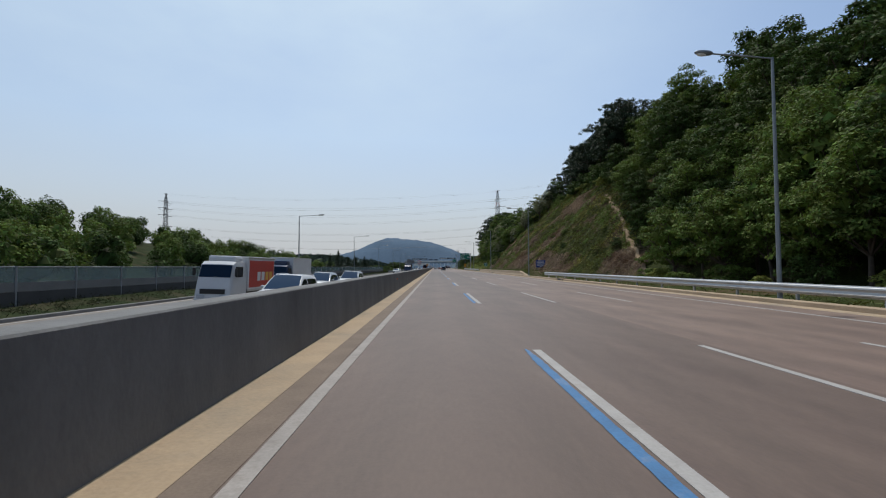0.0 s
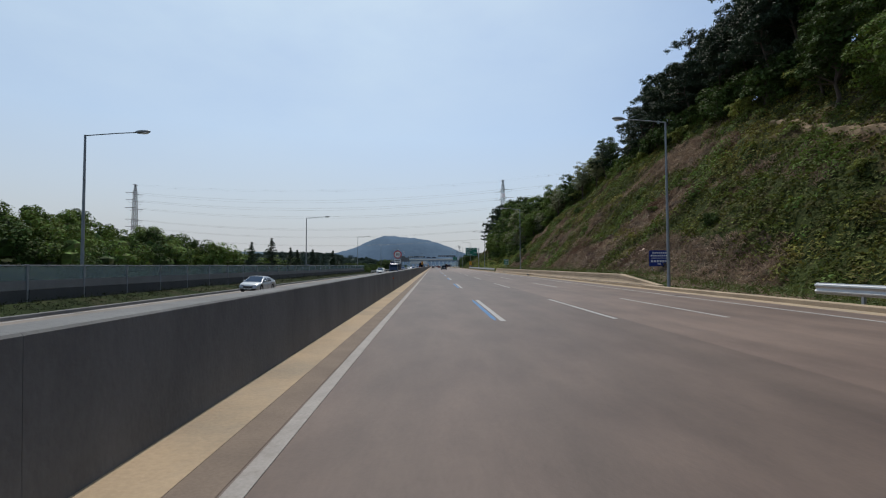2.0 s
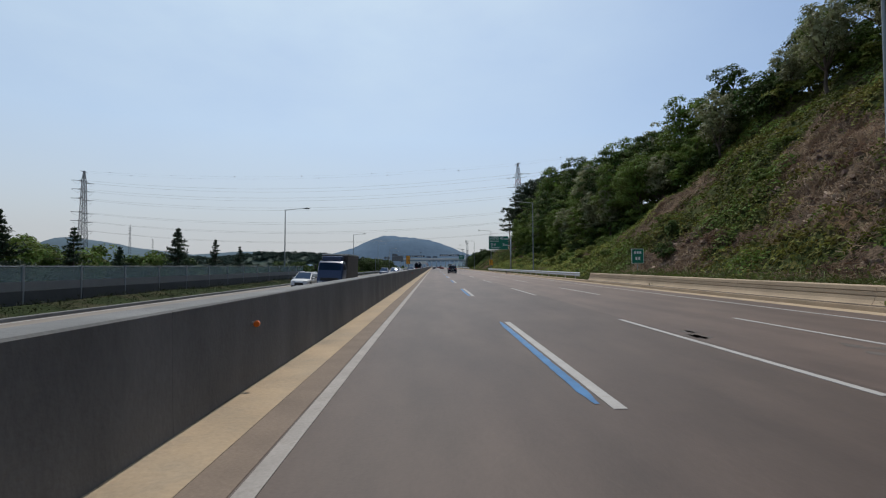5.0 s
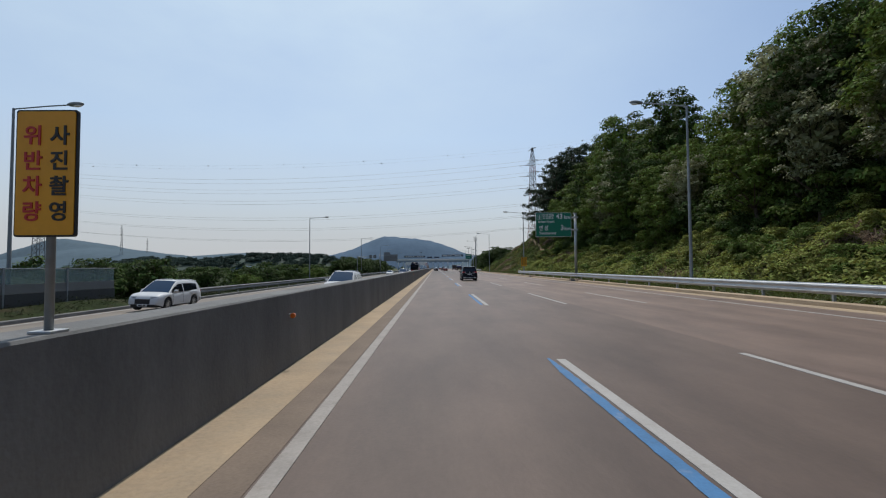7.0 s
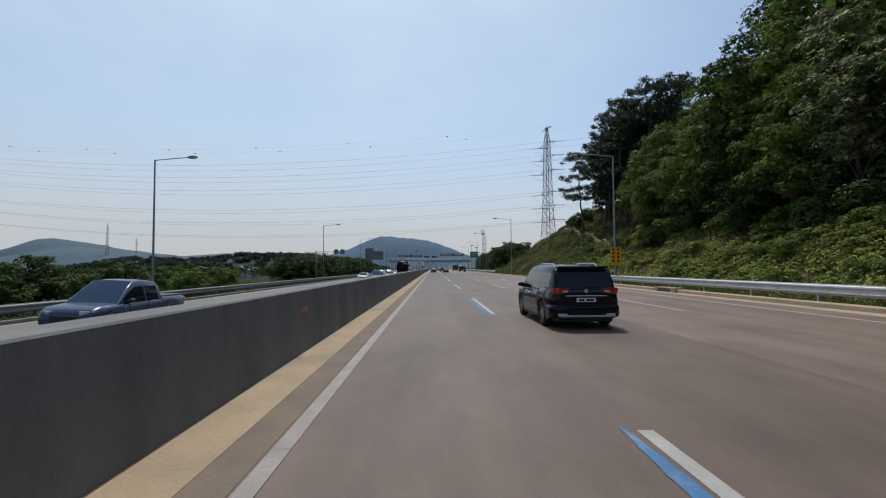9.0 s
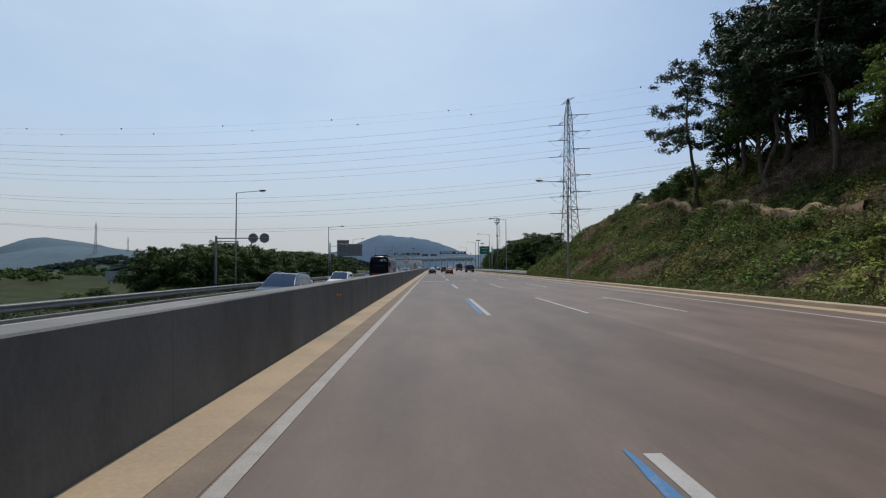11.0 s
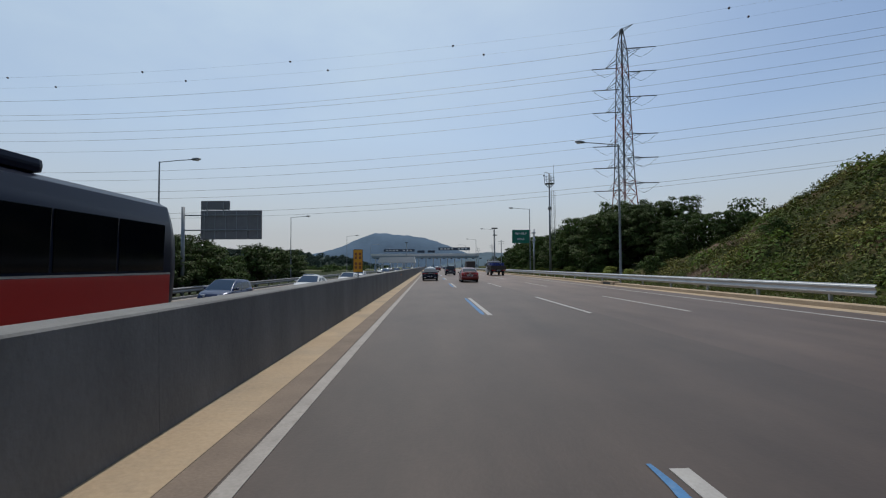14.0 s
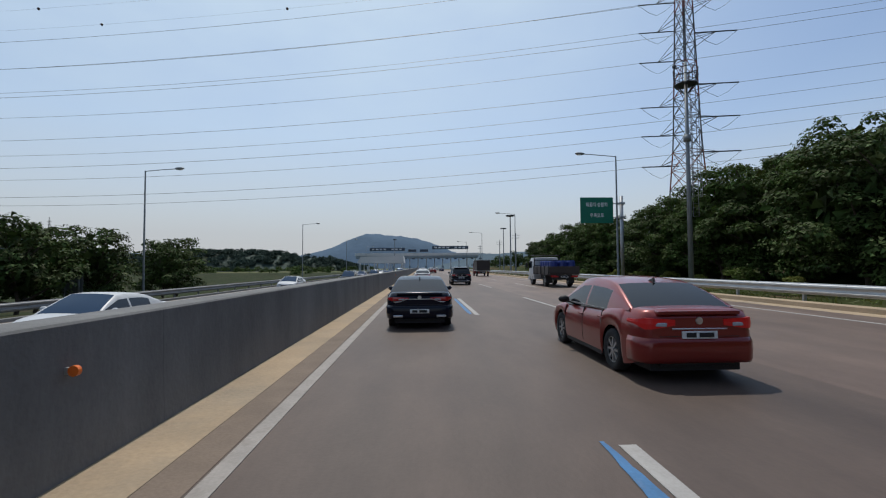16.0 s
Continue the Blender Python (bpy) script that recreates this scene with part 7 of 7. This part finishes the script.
    plate(ob, -L / 2 - (0.036 if zp < z1 else 0.006), zp)
    plate(ob, L / 2 + 0.008, 0.36)
    for yd in (0.98, -0.06, -0.98):
        seam(ob, st, yd, s["sill"] + 0.10, lerp(yd, [t[0] for t in s["tops"]], [t[1] for t in s["tops"]]) - 0.04)
    yb = [g for g in s["gs"] if g[2] == "windscreen"][1][0]
    mirror(ob, W / 2 - 0.06, yb + 0.08, lerp(yb, [t[0] for t in s["tops"]], [t[1] for t in s["tops"]]) + 0.08, colour if colour not in (P_RED,) else M_TRIM)
    ytop = [g for g in s["gs"] if g[2] == "roof"][0]
    fin = bmesh.new()
    v = [fin.verts.new(p) for p in ((-0.02, ytop[0] + 0.0, ytop[1] + 0.03), (0.02, ytop[0] + 0.0, ytop[1] + 0.03), (0.02, ytop[0] + 0.2, ytop[1] + 0.05), (-0.02, ytop[0] + 0.2, ytop[1] + 0.05), (0, ytop[0] + 0.0, ytop[1] + 0.11))]
    for f in ((0, 1, 2, 3), (0, 1, 4), (1, 2, 4), (2, 3, 4), (3, 0, 4)):
        fin.faces.new([v[i] for i in f])
    part("aerial_fin", fin, M_TRIM, ob)
    for sx in (-1, 1):
        for y in (-0.95, 0.05):
            x = W / 2 - 0.005
            z = lerp(y, [t[0] for t in s["tops"]], [t[1] for t in s["tops"]]) - 0.17
            part("door_handle", boxm(min(sx * (x - 0.03), sx * (x + 0.012)), max(sx * (x - 0.03), sx * (x + 0.012)), y - 0.10, y + 0.10, z - 0.016, z + 0.016, 0.008), M_CHROME if shape == "minivan" else colour, ob)
        yb0 = s["gs"][2][0]
        part("window_trim", boxm(min(sx * (W / 2 * 0.945 - 0.03), sx * (W / 2 * 0.945 - 0.005)), max(sx * (W / 2 * 0.945 - 0.03), sx * (W / 2 * 0.945 - 0.005)), yb0, 0.95, s["tops"][3][1] - 0.035, s["tops"][3][1] - 0.012), M_CHROME, ob)
    if shape in ("minivan", "suv"):
        for sx in (-1, 1):
            rb = bmesh.new()
            zr0 = s["gs"][4][1]
            pts = [(sx * 0.60, -1.72, zr0 - 0.03), (sx * 0.61, -1.55, zr0 + 0.045), (sx * 0.61, -0.6, zr0 + 0.065), (sx * 0.61, 0.05, zr0 + 0.055), (sx * 0.60, 0.28, zr0 - 0.01)]
            for a, b in zip(pts, pts[1:]):
                tube(rb, a, b, 0.017, 0.017, 6)
            part("roof_rail", rb, M_CHROME, ob)
        sp = bmesh.new()
        g = s["gs"][3]
        box(sp, -W / 2 + 0.30, W / 2 - 0.30, g[0] - 0.30, g[0] + 0.05, g[1] - 0.035, g[1] + 0.03, 0.02)
        part("roof_spoiler", sp, colour, ob)
        part("bumper_trim", boxm(-W / 2 + 0.24, W / 2 - 0.24, -L / 2 - 0.065, -L / 2 + 0.05, s["sill"] + 0.10, s["sill"] + 0.16, 0.02), M_RIM, ob)
        part("rear_wiper", boxm(-0.05, 0.42, -L / 2 + 0.10, -L / 2 + 0.125, 1.13, 1.15), M_TRIM, ob)
    if shape == "pickup":
        part("bed_well", boxm(-W / 2 + 0.2, W / 2 - 0.2, -L / 2 + 0.12, -1.0, 1.165, 1.18), M_TRIM, ob)
    return ob


def at_far(x, y):
    return pose(x, y, z_opp(x), 0, math.degrees(math.atan(-0.034)), 180)


def lorry(name, label, at, cab, cargo, L=7.6, W=2.3, H=3.3, stripe=None):
    ob = thing(name, label, "lorry", at=at)
    cl = 1.9
    yf = L / 2
    hc = min(2.55, H - 0.35)
    st = []
    for y, k, zt in ((yf - cl, 1.0, hc), (yf - cl + 0.05, 1.0, hc + 0.04), (yf - 0.75, 1.0, hc + 0.04), (yf - 0.45, 0.99, hc - 0.12), (yf - 0.20, 0.97, hc - 0.75), (yf - 0.06, 0.96, 1.15), (yf - 0.02, 0.95, 0.85), (yf, 0.92, 0.62)):
        st.append((y, W / 2 * k * 0.97, 0.45, zt, 0.03))
    part("cab", shell(bmesh.new(), st), cab, ob, smooth=False)
    ws = bmesh.new()
    v = [ws.verts.new(p) for p in ((-W * 0.42, yf - 0.185, hc - 0.76), (W * 0.42, yf - 0.185, hc - 0.76), (W * 0.41, yf - 0.425, hc - 0.13), (-W * 0.41, yf - 0.425, hc - 0.13))]
    ws.faces.new(v)
    bmesh.ops.solidify(ws, geom=ws.faces[:], thickness=-0.03)
    part("windscreen", ws, M_WIND, ob, "upright glass windscreen")
    for s in (-1, 1):
        sw = boxm(min(s * (W / 2 - 0.06), s * (W / 2 - 0.005)), max(s * (W / 2 - 0.06), s * (W / 2 - 0.005)), yf - 1.35, yf - 0.55, hc - 0.75, hc - 0.2, 0.01)
        part("side_window", sw, M_GLASS, ob)
        lamp_pod(ob, "headlamp", s * (W / 2 - 0.38), yf - 0.01, 0.72, 0.2, 0.05, 0.09, M_LAMP)
        lamp_pod(ob, "wing_mirror", s * (W / 2 + 0.12), yf - 0.25, hc - 0.5, 0.07, 0.05, 0.2, M_TRIM)
        lamp_pod(ob, "tail_lamp", s * (W / 2 - 0.3), -yf + 0.0, 0.75, 0.2, 0.03, 0.06, M_TAIL)
    part("bumper", boxm(-W / 2 + 0.05, W / 2 - 0.05, yf - 0.15, yf + 0.06, 0.38, 0.60, 0.03), cab, ob)
    part("grille", boxm(-W * 0.33, W * 0.33, yf - 0.1, yf + 0.01, 0.85, 1.1, 0.02), M_TRIM, ob)
    part("chassis", boxm(-0.45, 0.45, -yf + 0.1, yf - 0.3, 0.5, 0.8), M_TRIM, ob)
    if cargo:
        cb = part("cargo_box", boxm(-W / 2, W / 2, -yf, yf - cl - 0.1, 0.9, H, 0.04), cargo, ob)
        part("edge_rail", boxm(-W / 2 - 0.012, W / 2 + 0.012, -yf - 0.012, yf - cl - 0.088, H - 0.12, H - 0.03), M_RIM, cb)
        part("edge_rail", boxm(-W / 2 - 0.012, W / 2 + 0.012, -yf - 0.012, yf - cl - 0.088, 0.9, 1.02), M_RIM, cb)
        if stripe:
            for s in (-1, 1):
                part("side_panel", boxm(min(s * W / 2, s * (W / 2 + 0.008)), max(s * W / 2, s * (W / 2 + 0.008)), -yf + 0.12, yf - cl - 0.25, 1.1, H - 0.2), stripe, cb)
                for i in range(4):
                    part("bar", boxm(min(s * W / 2, s * (W / 2 + 0.014)), max(s * W / 2, s * (W / 2 + 0.014)), -yf + 0.4 + i * 0.62, -yf + 0.85 + i * 0.62, 1.45, 1.95), M_CARGO if i > 1 else M_CARGOYEL, cb)
        part("wind_deflector", boxm(-W * 0.38, W * 0.38, yf - cl + 0.1, yf - 0.9, hc + 0.03, min(H, hc + 0.5), 0.12), cab, ob)
    kind = "lorry" if L > 5.6 else "suv"
    zr = 0.44 if L > 5.6 else 0.365
    for s in (-1, 1):
        for y in (yf - 1.15, -yf + 1.5):
            wheel(ob, kind, s * (W / 2 - 0.18), y, zr)
    plate(ob, -yf - 0.02, 0.72)
    return ob


def flatbed(at):
    """An open lorry that carries blue drums behind dark side boards."""
    ob = lorry("flatbed_lorry", "white-cab flatbed lorry loaded with blue drums", at, P_WHITE, None, 6.4, 2.05, 2.4)
    part("bed_floor", boxm(-1.02, 1.02, -3.2, 1.15, 0.84, 0.95, 0.02), M_BED, ob)
    for s in (-1, 1):
        part("side_board", boxm(min(s * 0.98, s * 1.04), max(s * 0.98, s * 1.04), -3.2, 1.15, 0.95, 1.42, 0.012), M_BED, ob)
        for i in range(5):
            part("board_post", boxm(min(s * 1.03, s * 1.08), max(s * 1.03, s * 1.08), -3.1 + i * 1.02, -3.02 + i * 1.02, 0.85, 1.44), M_TRIM, ob)
        part("mud_flap", boxm(s * 0.8 - 0.2, s * 0.8 + 0.2, -2.25, -2.23, 0.25, 0.8), M_TRIM, ob)
    part("tail_board", boxm(-1.02, 1.02, -3.24, -3.18, 0.95, 1.42, 0.012), M_BED, ob)
    rk = bmesh.new()
    for x in (-0.98, 0.98):
        tube(rk, (x, 1.12, 0.95), (x, 1.12, 2.25), 0.035, 0.035, 6)
        tube(rk, (x, 1.12, 2.25), (x, 2.2, 2.3), 0.03, 0.03, 6)
    for z in (1.5, 1.9, 2.25):
        tube(rk, (-0.98, 1.12, z), (0.98, 1.12, z), 0.03, 0.03, 6)
    part("headboard_rack", rk, M_TRIM, ob)
    for s in (-1, 1):
        lamp_pod(ob, "marker_bar", s * 0.62, -3.26, 0.72, 0.20, 0.02, 0.04, M_TAIL)
    return ob


def drum(at):
    ob = thing("drum", "blue plastic drum standing on the lorry bed", "drum", "blue drums", at=at)
    db = bmesh.new()
    for z0, z1, r0, r1 in ((0, 0.06, 0.27, 0.29), (0.06, 0.30, 0.29, 0.29), (0.30, 0.33, 0.305, 0.305), (0.33, 0.58, 0.29, 0.29), (0.58, 0.61, 0.305, 0.305), (0.61, 0.84, 0.29, 0.29), (0.84, 0.90, 0.29, 0.26)):
        tube(db, (0, 0, z0), (0, 0, z1), r0, r1, 18)
    part("barrel", db, M_BARREL, ob)
    lb = bmesh.new()
    tube(lb, (0, 0, 0.90), (0, 0, 0.93), 0.25, 0.25, 18)
    part("lid", lb, M_BARREL, ob)
    return ob


def bus(at):
    L, W, H = 12.2, 2.48, 3.5
    ob = thing("bus", "red and black airport coach with dark windows", "bus", at=at)
    st = []
    for y, k, zt in ((-L / 2, 0.94, 2.9), (-L / 2 + 0.08, 0.985, 3.2), (-L / 2 + 0.3, 1, H), (L / 2 - 0.9, 1, H), (L / 2 - 0.45, 1, H - 0.04), (L / 2 - 0.2, 0.985, H - 0.25), (L / 2 - 0.06, 0.96, 2.3), (L / 2, 0.92, 1.1)):
        st.append((y, W / 2 * k, 1.18, zt - 0.16, 0.19))
    part("upper_body", shell(bmesh.new(), st), P_BUSDARK, ob, smooth=True)
    low = [(y, w * 1.003, 0.32, 1.25, 0.0) for y, w, *_ in st]
    part("lower_body", shell(bmesh.new(), low), P_BUSRED, ob, "red lower panels")
    for s in (-1, 1):
        x0, x1 = sorted((s * (W / 2 - 0.02), s * (W / 2 + 0.008)))
        for i in range(7):
            y = -L / 2 + 0.55 + i * 1.42
            part("side_window", boxm(x0, x1, y, y + 1.36, 2.0, 2.95, 0.01), M_BUSGLASS, ob)
        part("side_panel", boxm(x0, x1, -L / 2 + 0.3, L / 2 - 1.25, 1.21, 1.92, 0.008), P_BUSRED, ob, "red side panel with white writing")
        part("bar", boxm(*sorted((s * W / 2, s * (W / 2 + 0.013))), 3.05, 4.2, 1.42, 1.74), M_SIGNWHITE, ob, "plain white maker's mark")
        part("lettering", text_mesh("Airport Limousine", 0.56, M_SIGNWHITE, 0.004, (0.95, 1)), None, ob, at=pose(s * (W / 2 + 0.012), 1.0, 1.58, 90, 0, 90 * s))
        part("lettering", text_mesh("6770", 0.42, M_SIGNWHITE, 0.004), None, ob, at=pose(s * (W / 2 + 0.012), L / 2 - 2.1, 2.72, 90, 0, 90 * s))
        part("door_post", boxm(x0, x1, L / 2 - 1.28, L / 2 - 1.16, 1.21, 3.0, 0.008), P_BUSRED, ob, "red post behind the front door")
        part("wheel_arch_panel", boxm(x0, x1, -L / 2 + 2.2, L / 2 - 1.7, 0.95, 1.16, 0.008), M_CARGO, ob, "pale grey lower panel")
        part("stripe", boxm(x0, x1, -L / 2 + 0.3, L / 2 - 0.9, 1.925, 1.96), M_RIM, ob)
        lamp_pod(ob, "headlamp", s * 0.85, L / 2 - 0.05, 0.72, 0.26, 0.07, 0.10, M_LAMP)
        lamp_pod(ob, "wing_mirror", s * (W / 2 + 0.16), L / 2 + 0.05, 2.45, 0.10, 0.06, 0.24, M_TRIM)
        for y in (L / 2 - 2.6, -L / 2 + 2.9):
            wheel(ob, "bus", s * (W / 2 - 0.2), y, 0.5)
    ws = bmesh.new()
    v = [ws.verts.new(p) for p in ((-W * 0.45, L / 2 + 0.02, 1.25), (W * 0.45, L / 2 + 0.02, 1.25), (W * 0.46, L / 2 - 0.10, 2.75), (-W * 0.46, L / 2 - 0.10, 2.75))]
    ws.faces.new(v)
    bmesh.ops.solidify(ws, geom=ws.faces[:], thickness=-0.06)
    part("windscreen", ws, M_BUSGLASS, ob, "tall dark windscreen")
    part("lettering", text_mesh("6770", 0.40, M_SIGNWHITE, 0.004), None, ob, at=pose(-0.55, L / 2 - 0.105, 2.92, 90, 0, 180))
    part("bumper", boxm(-W / 2 + 0.06, W / 2 - 0.06, L / 2 - 0.2, L / 2 + 0.07, 0.32, 0.62, 0.05), P_BUSRED, ob)
    part("roof_unit", boxm(-0.95, 0.95, -2.9, L / 2 - 2.4, H - 0.04, H + 0.20, 0.10), P_BUSDARK, ob)
    part("marker_lamp", boxm(-0.95, -0.55, L / 2 - 0.42, L / 2 - 0.2, H - 0.1, H - 0.03, 0.02), M_LAMP, ob)
    return ob


# own carriageway
car("sedan", P_NAVY, "sedan", "black saloon car with a chrome trim line across its boot", pose(-0.10, 359.5, 0))
car("minivan", P_BLACK, "minivan", "black people carrier with red tail lamps and roof rails", pose(3.84, 219.0, 0), brake=False)
car("saloon", P_RED, "sedan", "red saloon car with dark tinted windows", pose(3.93, 353.4, 0), brake=True)
fb = flatbed(pose(11.3, 384.3, 0))
fb.scale = (1.18, 1.18, 1.18)
for i in range(3):
    for j in range(5):
        drum(pose(11.3 - 0.72 + i * 0.72, 381.1 + j * 0.74, 0.95 * 1.18 + 0.003)).scale = (1.1, 1.1, 1.1)
car("sedan", P_WHITE, "sedan", "white saloon car in the fast lane", pose(0.0, 397, 0))
car("suv", P_BLACK, "suv", "dark sport utility car in the second lane", pose(3.6, 389, 0))
lorry("box_lorry", "dark red lorry with a covered load", pose(10.6, 427, 0), P_DARKRED, M_BED, 7.0, 2.3, 2.9)
for x, y, c, w in ((0.1, 425, P_WHITE, "white"), (2.9, 470, P_RED, "red"), (0.1, 505, P_WHITE, "white"), (7.3, 520, P_GREY, "grey"), (3.7, 545, P_SILVER, "silver"), (0.1, 565, P_BLACK, "black"), (7.3, 580, P_WHITE, "white")):
    car("sedan", c, "sedan", w + " saloon car queueing before the toll gate", pose(x, y, 0), group="queueing cars")

# opposite carriageway
car("suv", P_WHITE, "suv", "white sport utility car in the lane beside the median", at_far(-7.2, 21.8))
lorry("delivery_lorry", "small white refrigerated lorry with a red side panel", at_far(-11.4, 25.8), P_WHITE, M_CARGO, 6.0, 1.9, 2.8, M_CARGORED)
lorry("box_lorry", "lorry with a dark cab and a white cargo box", at_far(-16.2, 49.7), P_GREY, M_CARGO, 8.8, 2.4, 3.4)
car("suv", P_SILVER, "suv", "silver sport utility car beside the lorry", at_far(-9.5, 37.7))
car("suv", P_SILVER, "suv", "silver sport utility car close behind another", at_far(-8.2, 43.5))
car("sedan", P_SILVER, "sedan", "silver saloon car in the outer lane", at_far(-16.6, 89.8))
car("suv", P_WHITE, "suv", "white sport utility car in the third lane", at_far(-13.4, 162))
lorry("box_lorry", "dark lorry with a covered cargo box", at_far(-9.65, 160), P_GREY, M_BED, 8.0, 2.4, 3.3)
car("suv", P_WHITE, "suv", "white sport utility car in the outer lane", at_far(-16.6, 188.5))
car("pickup", P_GREY, "pickup_truck", "grey-blue double-cab pickup truck in the second lane", at_far(-11.8, 221.4), "pickup truck")
car("suv", P_WHITE, "suv", "white sport utility car beside the median", at_far(-6.9, 193.3)).scale = (1.05, 1.17, 1.05)
car("suv", P_GREY, "suv", "grey-blue sport utility car beside the median", at_far(-8.2, 270.2)).scale = (1.05, 1.05, 1.05)
car("suv", P_WHITE, "suv", "white sport utility car close to the median", at_far(-8.8, 288.4))
bus(at_far(-7.0, 309.3))
car("sedan", P_WHITE, "sedan", "white saloon car in the third lane", at_far(-13.3, 290.0))
car("hatch", P_BLUE, "hatchback", "dark blue hatchback in the second lane", at_far(-12.2, 332.6))
car("sedan", P_SILVER, "sedan", "pale silver saloon car in the third lane", at_far(-13.2, 355.3))
car("sedan", P_WHITE, "sedan", "white saloon car with a bluish windscreen", at_far(-9.5, 341.4))
car("sedan", P_WHITE, "sedan", "white saloon car in the second lane", at_far(-9.65, 358.8))
car("sedan", P_WHITE, "sedan", "white saloon car in the third lane", at_far(-13.4, 392))
car("suv", P_BLACK, "suv", "dark sport utility car in the second lane", at_far(-9.65, 405))
rv = random.Random(12)
for i in range(13):
    x, y = (-6.0, -9.65, -13.4, -16.9)[i % 4], 425 + i * 11 + rv.uniform(-2, 2)
    col, word = rv.choice(((P_WHITE, "white"), (P_SILVER, "silver"), (P_BLACK, "black"), (P_GREY, "grey")))
    car(rv.choice(("sedan", "suv", "hatch")), col, "car", word + " car leaving the toll plaza", at_far(x, y), group="departing cars")
